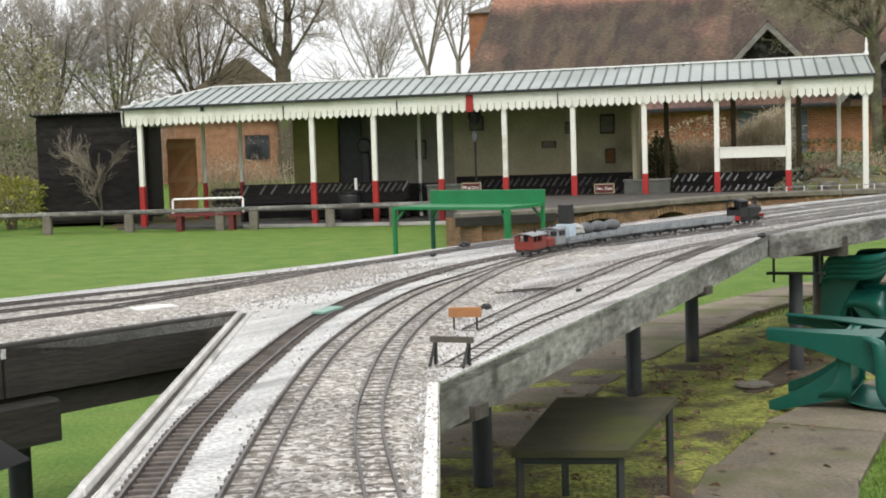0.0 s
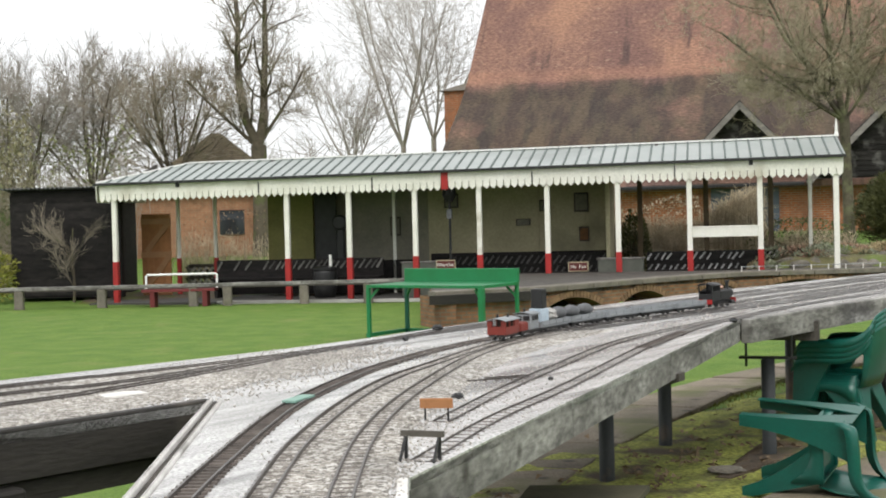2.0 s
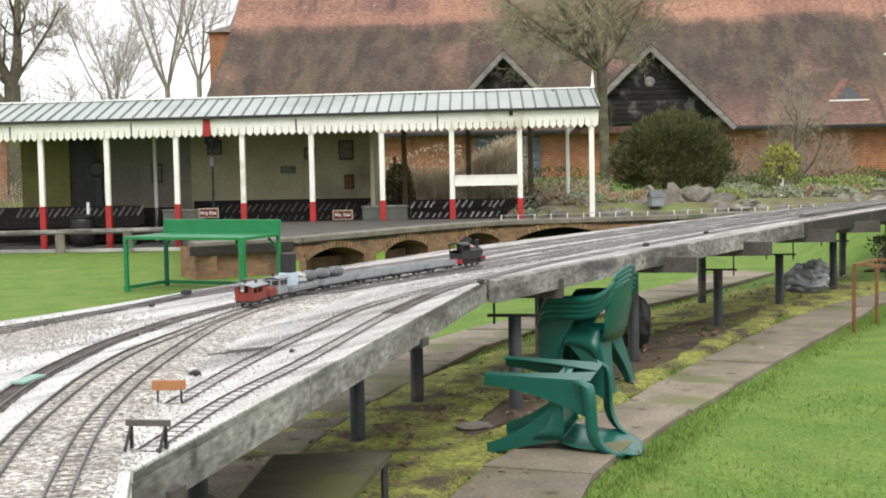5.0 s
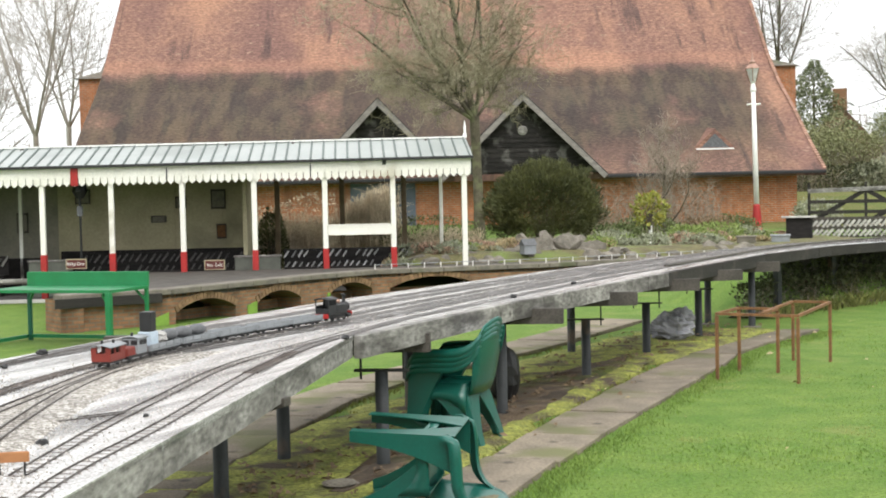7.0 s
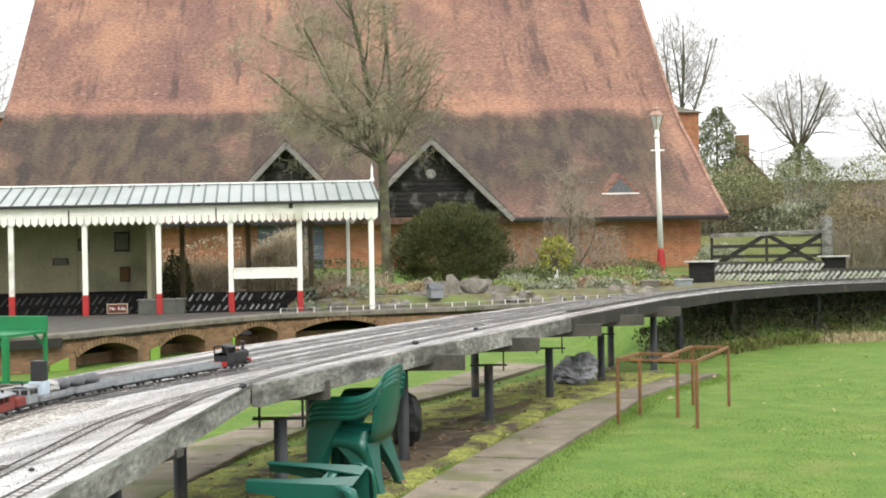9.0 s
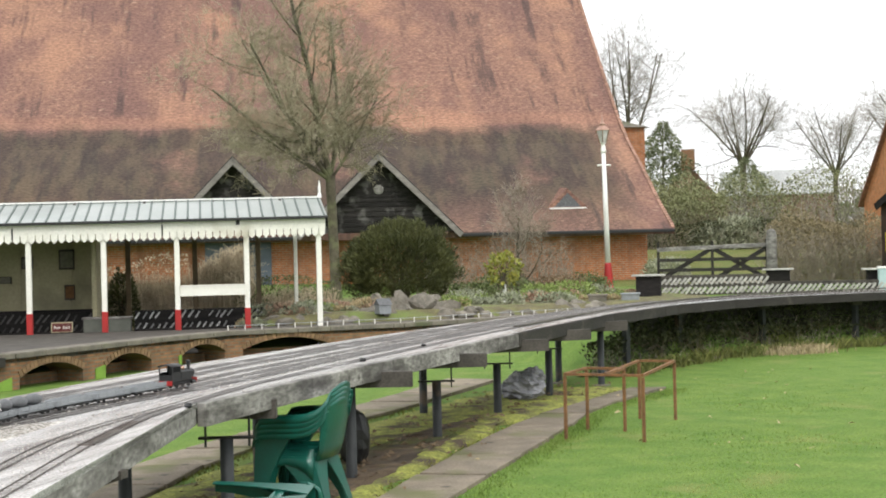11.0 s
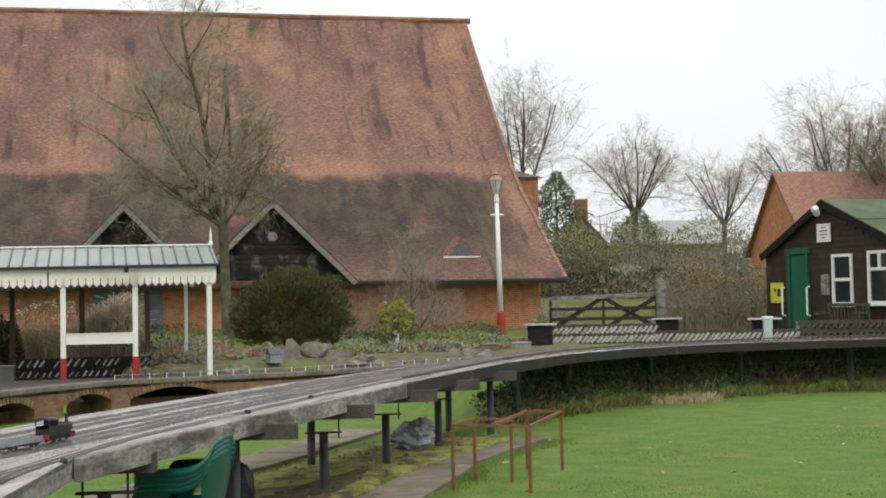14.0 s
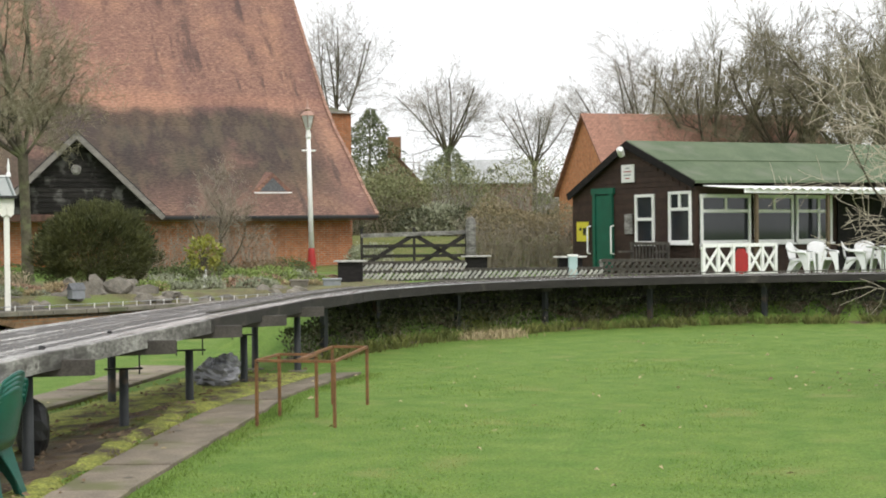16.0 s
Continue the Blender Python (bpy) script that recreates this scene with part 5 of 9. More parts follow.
for i, u0, u1, h0, h1 in ((0, 1.27, 1.54, 0.09, 0.185), (1, 1.69, 1.91, 0.15, 0.195), (2, 0.405, 0.465, 0.19, 0.20)):
    A, B = Vector((*VIA[i], 0)), Vector((*VIA[i + 1], 0))
    d = (B - A).normalized()
    n_ = Vector((d.y, -d.x, 0))
    g = Mesh()
    pts = [A + d * u + n_ * o + Vector((0, 0, z)) for o in (0.003, 0.022) for u, z in ((u0, -0.02), (u1, -0.02), (u1, h1), (u0, h0))]
    g.add(pts, [(3, 2, 1, 0), (4, 5, 6, 7), (0, 1, 5, 4), (1, 2, 6, 5), (2, 3, 7, 6), (3, 0, 4, 7)])
    part("green_panel", g, LAWNPANEL, viaduct, "bright green plate standing in for lawn seen at a pier")
back_line = [(13.2, 24.9), (8.9, 24.4), (5.6, 24.1), (2.0, 25.0), (0.3, 25.2), (0.22, 21.5)]
dk = Mesh().prism(list(VIA) + back_line, VT - 0.12, VT - 0.03)
part("upper_deck", dk, DARKWOOD, viaduct, "dark boarded deck of the upper line")
ea, eb = Vector((0.16, 18.57, 0)), Vector((1.6, 19.05, 0))
ed = (eb - ea).normalized()
en = Vector((ed.y, -ed.x, 0))
part("fascia", Mesh().beam(ea + en * 0.075 + Vector((0, 0, VT - 0.035)), eb + en * 0.075 + Vector((0, 0, VT - 0.035)), 0.04, 0.13, ch=0.006), BEAMBLACK, viaduct, "black fascia board")
part("end_wall", weld(arch_wall((0.22, 21.4), (0.25, 18.6), VT - 0.06, [])), VIABRICK, viaduct)

# long single line on short posts along the far side of the lawn
rail_line = thing("raised_track", (0, 0, 0), "long narrow raised track on short concrete posts beside the lawn", "raised track")
part("bearer", Mesh().beam((-14, 26.1, 0.41), (0.24, 24.87, 0.44), 0.14, 0.06, ch=0.008), TIMBER, rail_line)
part("bearer", Mesh().beam((-14, 26.35, 0.36), (0.24, 25.12, 0.38), 0.05, 0.05), DARKWOOD, rail_line)
for x in (-13.2, -11.6, -10.0, -8.6, -7.55, -5.95, -4.2, -3.55, -2.1, -0.9):
    y = 26.1 - 1.2 * (x + 14) / 13.9
    part("post", Mesh().box((x, y, 0.17), (0.17, 0.14, 0.38), 0, 0.02), STONE, rail_line)

# ---- barn ----
BN = radians(15)
bx, by = Vector((math.cos(BN), -math.sin(BN), 0)), Vector((math.sin(BN), math.cos(BN), 0))
barn = thing("tithe_barn", tuple(by * 44), "huge old brick barn under a steep mottled clay tile roof", "barn", rz=-15)
LX0, LX1 = -11.25, 13.74
RIDGE_Y, RIDGE_Z = 14.2, 14.25


def roof_sheet(strips_, t=0.18):
    """Roof planes from rows (x0, x1, y, z), eave to ridge, with tiles' own coordinates."""
    m = Mesh()
    m.uv = []
    run = 0
    prev = None
    N = 40
    for x0, x1, y, zz in strips_:
        if prev:
            run += math.hypot(y - prev[0], zz - prev[1])
        prev = (y, zz)
        for i in range(N + 1):
            x = x0 + (x1 - x0) * i / N
            sag = 0.06 * noise.noise(Vector((x * 0.25, run * 0.3, 5)))
            m.v.append((x, y, zz + sag))
            m.uv.append((x, run))
    R_ = len(strips_)
    for j in range(R_ - 1):
        for i in range(N):
            k = j * (N + 1) + i
            m.f.append((k, k + 1, k + N + 2, k + N + 1))
    k0 = len(m.v)
    m.v += [(x, y + 0.02, zz - t) for x, y, zz in m.v]
    m.uv += list(m.uv)
    m.f += [tuple(k0 + q for q in reversed(f)) for f in m.f]
    for j in range(R_ - 1):
        for i in (0, N):
            a, b = j * (N + 1) + i, (j + 1) * (N + 1) + i
            m.f.append((a, b, k0 + b, k0 + a) if i == 0 else (b, a, k0 + a, k0 + b))
    for i in range(N):
        m.f.append((i + 1, i, k0 + i, k0 + i + 1))
    return m


prof = [(-0.4, 2.44), (1.2, 3.38), (3.2, 4.72), (5.0, 5.78), (6.4, 6.85), (8.7, 8.98), (11.5, 11.65), (RIDGE_Y, RIDGE_Z)]
part("roof", roof_sheet([(LX0, LX1, y, zz) for y, zz in prof]), ROOFTILE, barn, "mottled red clay tiles, soot-dark on the lower courses", smooth=False)
part("roof", roof_sheet([(LX1, LX0, 2 * RIDGE_Y - y, zz) for y, zz in prof]), ROOFTILE, barn)
# low brick end bays with pale caps, set back at both gables
for x0, x1 in ((-12.75, -10.8), (13.2, 15.4)):
    m = Mesh().box(((x0 + x1) / 2, 10.4, 3.3), (x1 - x0, 3.4, 6.8))
    m.uv = [(p[0] + p[1], p[2]) for p in m.v]
    bay = part("end_bay", m, BRICKWALL, barn, "brown brick end bay")
    part("bay_cap", Mesh().add([(x0 - 0.15, 8.55, 6.7), (x1 + 0.15, 8.55, 6.7), (x1 + 0.15, 12.25, 6.7), (x0 - 0.15, 12.25, 6.7), ((x0 + x1) / 2, 9.6, 7.15), ((x0 + x1) / 2, 11.2, 7.15)], [(0, 1, 4), (1, 2, 5, 4), (2, 3, 5), (3, 0, 4, 5), (3, 2, 1, 0)]), STONE, bay, "pale hipped cap")
# tiles along the verge, stepped
vtile = shared("verge_tile", Mesh().box((0, 0, 0), (0.12, 0.14, 0.035)), mat("verge_tile", (0.36, 0.22, 0.16), (0.27, 0.15, 0.11), 3, 0.9, 0.0, rand=0.25))
for (y0, z0), (y1, z1) in zip(prof[:-1], prof[1:]):
    L_ = math.hypot(y1 - y0, z1 - z0)
    nt = int(L_ / 0.16)
    for k in range(nt):
        f = (k + 0.5) / nt
        piece("verge_tile", vtile, barn, pose(LX1 - 0.03, y0 + (y1 - y0) * f, z0 + (z1 - z0) * f + 0.02, math.degrees(math.atan2(z1 - z0, y1 - y0)) - 6, 0, 0))
# ridge tiles
x = LX0
while x < LX1 - 0.1:
    part("ridge_tile", Mesh().tube([(x, RIDGE_Y, RIDGE_Z + 0.01), (x + 0.44, RIDGE_Y, RIDGE_Z + 0.01 + rng.uniform(-.01, .01))], 0.14, 8), BRICK, barn)
    x += 0.45


def wall_panel(name, x0, x1, y, z0, z1, parent, material, t=0.3, label=""):
    m = Mesh()
    m.box(((x0 + x1) / 2, y + t / 2, (z0 + z1) / 2), (x1 - x0, t, z1 - z0))
    m.uv = [(p[0] + p[1], p[2]) for p in m.v]
    return part(name, m, material, parent, label)


wall_panel("front_wall", LX0 + 0.4, 12.95, 0.25, -0.2, 2.5, barn, BRICKWALL, label="orange-red brick wall")
gm = Mesh()
gm.add([(12.9, 0.3, -0.2), (12.9, 28.1, -0.2), (12.9, 28.1, 2.5), (12.9, 22.0, 6.6), (12.9, RIDGE_Y, 14.0), (12.9, 6.4, 6.6), (12.9, 0.3, 2.5)], [(0, 1, 2, 3, 4, 5, 6)])
gm.add([(12.6, 0.3, -0.2), (12.6, 28.1, -0.2), (12.6, 28.1, 2.5), (12.6, 22.0, 6.6), (12.6, RIDGE_Y, 14.0), (12.6, 6.4, 6.6), (12.6, 0.3, 2.5)], [(6, 5, 4, 3, 2, 1, 0)])
gm.uv = [(p[1], p[2]) for p in gm.v]
part("gable_wall", gm, BRICKWALL, barn)
gl = Mesh()
gl.v = [(-p[0] + LX0 + LX1, p[1], p[2]) for p in gm.v]
gl.f = [tuple(reversed(f)) for f in gm.f]
gl.uv = list(gm.uv)
part("gable_wall", gl, BRICKWALL, barn)
part("gutter", Mesh().beam((6.5, -0.42, 2.42), (LX1, -0.42, 2.42), 0.12, 0.1, ch=0.02), BLACK, barn, "black eaves gutter")


GABLEWOOD = mat("weathered_black_boards", (0.016, 0.015, 0.014), (0.034, 0.031, 0.029), 5, 0.85, 0.4, fine=40, c3=(0.13, 0.125, 0.118), stain=0.22, rand=0.3, stretch=(0.5, 1, 3), spec=0.2, grain=0.3)


BARGE = mat("silver_grey_board", (0.27, 0.25, 0.23), (0.16, 0.148, 0.135), 4, 0.85, 0.4, fine=40, stretch=(0.6, 1, 2), grain=0.3)


def gable_dormer(cx, half, apex, foot, y0, depth, boards=True):
    """A gabled porch or dormer standing out of the roof slope."""
    d = part("dormer", Mesh().add([(cx - half, y0 + 0.15, foot), (cx + half, y0 + 0.15, foot), (cx, y0 + 0.15, apex - 0.05), (cx - half, y0 + 0.4, foot), (cx + half, y0 + 0.4, foot), (cx, y0 + 0.4, apex - 0.05)],
                                  [(0, 1, 2), (5, 4, 3), (0, 2, 5, 3), (1, 4, 5, 2), (0, 3, 4, 1)]), GABLEWOOD, barn, "black weatherboarded gable")
    for s in (-1, 1):
        e = Vector((cx + s * (half + 0.12), 0, foot - 0.12))
        a = Vector((cx, 0, apex))
        m = Mesh()
        m.uv = []
        q = [(cx, y0 - 0.25, apex), (e.x, y0 - 0.25, e.z), (e.x, y0 + depth * 0.35, e.z), (cx, y0 + depth, apex)]
        lo = [(x_, y_, z_ - 0.09) for x_, y_, z_ in q]
        fs = [(0, 1, 2, 3), (7, 6, 5, 4), (0, 4, 5, 1), (1, 5, 6, 2), (2, 6, 7, 3), (3, 7, 4, 0)]
        if s < 0:
            fs = [tuple(reversed(f)) for f in fs]
        m.add(q + lo, fs)
        m.uv = [(p[1], math.hypot(p[0] - cx, p[2] - apex)) for p in m.v]
        part("dormer_slope", m, ROOFTILE, d)
        part("bargeboard", Mesh().beam(Vector((cx, y0 - 0.27, apex + 0.03)), Vector((e.x, y0 - 0.27, e.z + 0.03)), 0.05, 0.17), BARGE, d, "grey weathered bargeboard")
        part("barge_tile_edge", Mesh().beam(Vector((cx, y0 - 0.24, apex + 0.07)), Vector((e.x, y0 - 0.24, e.z + 0.07)), 0.1, 0.05), BLACK, d)
    if boards:
        zz = foot + 0.05
        while zz < apex - 0.35:
            w = half * 2 * (1 - (zz - foot) / (apex - foot))
            part("weatherboard", Mesh().box((cx, y0 + 0.13, zz + 0.07), (w * 0.97, 0.04, 0.14)), GABLEWOOD, d)
            zz += 0.16
    return d


gable_dormer(-0.9, 1.9, 5.0, 3.0, -0.2, 4.0, False)
big = gable_dormer(3.8, 2.6, 5.05, 2.5, -0.5, 4.2)
part("vent", Mesh().lathe([(0.16, 0), (0.16, 0.05), (0.1, 0.08)], 16, (0, 0, 0)), TIMBER, big).matrix_basis = pose(3.8, -0.36, 3.9, 90, 0, 0)
m = Mesh().add([(9.66, 0.95, 3.20), (11.14, 0.95, 3.20), (10.40, 0.95, 3.90), (9.66, 1.3, 3.45), (11.14, 1.3, 3.45), (10.40, 2.15, 4.0)], [(0, 1, 2), (0, 2, 5, 3), (1, 4, 5, 2), (0, 3, 4, 1)])
m.uv = [(p[0], 9.5 + p[1] + p[2]) for p in m.v]
vent = part("dormer", m, ROOFTILE, barn, "tiny triangular roof vent")
part("vent_face", Mesh().add([(9.93, 0.92, 3.27), (10.87, 0.92, 3.27), (10.40, 0.92, 3.74), (9.93, 0.94, 3.27), (10.87, 0.94, 3.27), (10.40, 0.94, 3.74)], [(0, 1, 2), (5, 4, 3), (0, 2, 5, 3), (1, 4, 5, 2), (0, 3, 4, 1)]), SLATEGREY, vent)
part("vent_sill", Mesh().box((10.40, 0.93, 3.22), (1.28, 0.10, 0.05)), WHITE, vent, "white sill")
part("window_board", Mesh().box((-0.8, 0.2, 1.5), (2.15, 0.1, 1.7)), mat("slate_blue_paint", (0.085, 0.105, 0.13), (0.11, 0.13, 0.155), 3, 0.6, 0.1, fine=30), barn, "slate-blue boarded window")
part("gutter", Mesh().beam((LX0, -0.42, 2.42), (1.05, -0.42, 2.42), 0.12, 0.1, ch=0.02), BLACK, barn, "black eaves gutter")

wf = thing("miniature_fence", (0, 0, VT), "row of tiny white fence posts on the viaduct coping", "model fence")
fpost = shared("fence_post", Mesh().box((0, 0, 0.045), (0.015, 0.015, 0.09)), PALETIMBER)
for a, b in zip(VIA[3:-1], VIA[4:]):
    A, B = Vector((*a, 0)), Vector((*b, 0))
    L_ = (B - A).length
    for k in range(int(L_ / 0.3)):
        p = A.lerp(B, k * 0.3 / L_) + Vector((0, 0.12, 0.01))
        piece("fence_post", fpost, wf, pose(*p))
    part("fence_wire", Mesh().tube([A + Vector((0, 0.12, 0.09)), B + Vector((0, 0.12, 0.09))], 0.006, 4), GREYPAINT, wf)
mh = thing("miniature_house", (8.95, 24.2, 0.62), "tiny grey model building on the bank", "model house", rz=10)
mh.matrix_basis = mh.matrix_basis @ Matrix.Diagonal((0.62, 0.62, 0.8, 1))
part("wall", Mesh().box((0, 0, 0.1), (0.42, 0.3, 0.22)), GREYPAINT, mh)
part("roof", Mesh().add([(-0.24, -0.18, 0.2), (0.24, -0.18, 0.2), (0.24, 0.18, 0.2), (-0.24, 0.18, 0.2), (-0.24, 0, 0.36), (0.24, 0, 0.36)], [(0, 1, 5, 4), (2, 3, 4, 5), (0, 4, 3), (1, 2, 5), (3, 2, 1, 0)]), SLATEGREY, mh)

# ---- clubhouse hut ----
HX, HY = Vector((25.2, 29.1, 0)), Vector((25.0, 24.1, 0))
hd = (HY - HX)
HW = hd.length
HYAW = math.degrees(math.atan2(hd.y, hd.x))
hut = thing("clubhouse_hut", (HX.x, HX.y, 0.6), "dark-stained timber clubhouse with green roof and white windows", "clubhouse", rz=HYAW)
# local x runs along the gable front, y goes back into the hut
HL = 13.0
EZ, RZ = 2.28, 3.56
hm = Mesh().add([(0, 0, -0.3), (HW, 0, -0.3), (HW, 0, EZ), (HW / 2, 0, RZ - 0.08), (0, 0, EZ), (0, HL, -0.3), (HW, HL, -0.3), (HW, HL, EZ), (HW / 2, HL, RZ - 0.08), (0, HL, EZ)],
                [(0, 1, 2, 3, 4), (9, 8, 7, 6, 5), (1, 6, 7, 2), (0, 4, 9, 5), (2, 7, 8, 3), (3, 8, 9, 4)])
part("wall", hm, STAIN, hut, "dark brown boarded walls")
zz = -0.2
while zz < RZ - 0.25:
    w = HW if zz < EZ - 0.14 else HW * (RZ - 0.12 - zz - 0.13) / (RZ - EZ)
    if w > 0.1:
        part("weatherboard", Mesh().box((HW / 2, -0.012, zz + 0.065), (w, 0.025, 0.13)), STAIN, hut)
    zz += 0.14
for s in (0, 1):
    ex, ez = (-0.10, EZ - 0.08) if s == 0 else (HW + 0.16, EZ + 0.10)
    q = [(HW / 2, -0.14, RZ), (ex, -0.14, ez), (ex, HL + 0.3, ez + (0.2 if s else 0)), (HW / 2, HL + 0.3, RZ + 0.2)]
    fs = [(3, 2, 1, 0), (4, 5, 6, 7), (0, 1, 5, 4), (1, 2, 6, 5), (2, 3, 7, 6), (3, 0, 4, 7)]
    if s:
        fs = [tuple(reversed(f)) for f in fs]
    r_ = part("roof", Mesh().add([(a, b, c + 0.05) for a, b, c in q] + [(a, b, c - 0.02) for a, b, c in q], [tuple(reversed(f)) for f in fs]), GREENCORR, hut, "green felted sheet roof")
    part("bargeboard", Mesh().beam((HW / 2, -0.16, RZ + 0.03), (ex, -0.16, ez + 0.03), 0.04, 0.19), BLACKWOOD, r_)
    lap = 0.52
    mx_ = HW / 2 + (ex - HW / 2) * lap
    mz_ = RZ + (ez - RZ) * lap + 0.062
    part("sheet_lap", Mesh().beam((mx_, -0.14, mz_), (mx_, HL + 0.3, mz_ + 0.2 * (1 - lap * (1 - s))), 0.05, 0.012), GREENCORR, r_)


def hut_window(x0, x1, z0, z1, mull, parent=hut, rows_=1, y=-0.03):
    w = part("window", Mesh().box(((x0 + x1) / 2, y + 0.01, (z0 + z1) / 2), (x1 - x0 - 0.04, 0.02, z1 - z0 - 0.04)), GLASS, parent, "dark glass pane")
    t = 0.075
    for a, b, c, d in ((x0, x1, z0, z0 + t), (x0, x1, z1 - t, z1), (x0, x0 + t, z0 + t, z1 - t), (x1 - t, x1, z0 + t, z1 - t)):
        part("window_frame", Mesh().box(((a + b) / 2, y - 0.02, (c + d) / 2), (b - a, 0.06, d - c), 0, 0.006), WHITE, w, "white painted frame")
    for (a, b, c, d) in mull:
        part("glazing_bar", Mesh().box(((a + b) / 2, y - 0.02, (c + d) / 2), (b - a, 0.05, d - c)), WHITE, w)
    part("window_sill", Mesh().box(((x0 + x1) / 2, y - 0.05, z0 - 0.02), (x1 - x0 + 0.1, 0.1, 0.05)), WHITE, w, "white sill")


# door, windows and boards of the gable front
dr = part("door", Mesh().box((1.40, -0.04, 1.12), (0.60, 0.05, 2.1), 0, 0.01), DOORGREEN, hut, "deep green boarded door")
for a, b, c, d in ((0.98, 1.09, 0.05, 2.2), (1.71, 1.82, 0.05, 2.2), (0.92, 1.88, 2.2, 2.36)):
    part("door_frame", Mesh().box(((a + b) / 2, -0.05, (c + d) / 2), (b - a, 0.1, d - c)), DOORGREEN, dr)
for x in (0.88, 1.90):
    part("grab_rail", Mesh().tube([(x, -0.1, 0.55), (x, -0.2, 0.57), (x, -0.2, 1.3), (x, -0.1, 1.32)], 0.026, 6), WHITE, dr, "white grab rail")
hut_window(2.74, 3.5, 0.82, 2.14, [(2.82, 3.42, 1.44, 1.52)])
hut_window(4.06, 4.9, 0.84, 2.18, [(4.14, 4.82, 1.68, 1.76), (4.44, 4.52, 1.76, 2.11)])
part("notice", Mesh().box((2.47, -0.06, 2.72), (0.52, 0.03, 0.48)), WHITE, hut, "white notice board")
for k in range(4):
    part("notice_line", Mesh().box((2.47, -0.078, 2.86 - 0.09 * k), (0.3 if k in (1, 2) else 0.16, 0.004, 0.03)), RED if k % 2 else GREYPAINT, hut)
part("notice_case", Mesh().box((2.48, -0.06, 1.36), (0.3, 0.06, 0.54), 0, 0.01), TIMBER, hut, "small glazed notice case")
part("warning_sign", Mesh().box((0.5, -0.06, 1.17), (0.52, 0.03, 0.55)), YELLOW, hut, "yellow square sign")
part("warning_mark", Mesh().box((0.6, -0.078, 1.17), (0.14, 0.004, 0.2)), BLACK, hut)
part("warning_mark", Mesh().box((0.42, -0.078, 1.24), (0.1, 0.004, 0.08)), BLACK, hut)
part("floodlight", Mesh().tube([(2.5, -0.3, 3.22), (2.62, -0.46, 3.34), (2.7, -0.5, 3.36)], [0.09, 0.1, 0.07], 10), WHITE, hut, "white floodlight at the gable")
# long side with the veranda
side = part("veranda_wall", Mesh().box((HW + 0.03, HL / 2, 0.3), (0.04, HL - 0.1, 1.0)), STAIN, hut, "dark stained boarding under the windows")
for k, (a, b) in enumerate(((0.10, 1.86), (2.0, 3.45), (3.55, 4.95))):
    wv = part("window", Mesh().box((HW + 0.05, (a + b) / 2, 1.45), (0.03, b - a, 1.26)), GLASS, hut, "dark glass pane")
    mid_ = (a + b) / 2 + (0.18 if k == 2 else 0)
    for c, d, e, f in ((a, b, 0.82, 0.91), (a, b, 2.0, 2.09), (a, a + 0.08, 0.91, 2.0), (b - 0.08, b, 0.91, 2.0), (a + 0.08, b - 0.08, 1.62, 1.7), (mid_ - 0.035, mid_ + 0.035, 1.7 if k in (0, 1) else 0.91, 2.0)):
        part("window_frame", Mesh().box((HW + 0.07, (c + d) / 2, (e + f) / 2), (0.06, d - c, f - e)), WHITE, wv, "white painted frame")
    part("window_sill", Mesh().box((HW + 0.11, (a + b) / 2, 0.80), (0.12, b - a + 0.04, 0.05)), WHITE, wv)
vr = corrugated(HL - 0.3, 1.6, -0.12, 0.025, 0.3)
vr.v = [(HW + 0.1 + y, 0.15 + x, 2.3 + z_) for x, y, z_ in vr.v]
vr.f = [tuple(reversed(f)) for f in vr.f]
part("veranda_roof", vr, WHITE, hut, "pale corrugated plastic roof")
# near-black panel takes the place of shade inside the open side
part("veranda_opening", Mesh().box((HW + 0.055, 7.4, 1.1), (0.03, 4.4, 2.1)), BLACKWOOD, hut, "dark panel standing in for shade in the open veranda")
for y in (0.62, 3.18, 5.7, 8.3, 10.9):
    part("veranda_post", Mesh().box((HW + 1.5, y, 0.95), (0.085, 0.085, 2.4), 0, 0.008), POSTWOOD, hut)
part("fascia", Mesh().beam((HW + 1.62, 0.1, 2.2), (HW + 1.62, HL - 0.2, 2.24), 0.03, 0.13), WHITE, hut)


def by_hut(u, v):
    """A place by the veranda: u along the side wall from the gable corner, v out from it."""
    return tuple((hut.matrix_basis @ Vector((HW + v, u, 0))))


# white gated fence before the veranda
barrier = thing("crossing_gate_fence", by_hut(-1.3, 1.6), "white crossed-rail fence panel with a red target", "fence", rz=HYAW + 90)
for a, b in ((0.0, 1.05), (1.5, 2.5)):
    for zz in (0.12, 0.84):
        part("rail", Mesh().box(((a + b) / 2, 0, zz - 0.04), (b - a, 0.05, 0.09)), WHITE, barrier)
    for x in (a + 0.04, (a + b) / 2, b - 0.04):
        part("upright", Mesh().box((x, 0, 0.42), (0.08, 0.07, 0.84)), WHITE, barrier)
    for s_ in (0, 0.5):
        c, d = a + (b - a) * s_, a + (b - a) * (s_ + 0.5)
        part("cross_brace", Mesh().beam((c, 0, 0.16), (d, 0, 0.78), 0.04, 0.06), WHITE, barrier)
        part("cross_brace", Mesh().beam((c, 0.01, 0.78), (d, 0.01, 0.16), 0.035, 0.06), WHITE, barrier)
part("red_target", Mesh().plate([(-0.22, -0.22), (0.0, -0.32), (0.22, -0.22), (0.22, 0.16), (0.10, 0.31), (-0.10, 0.31), (-0.22, 0.16)], pose(1.27, -0.035, 0.40, 90, 0, 0), 0.04), RED, barrier, "red painted target")
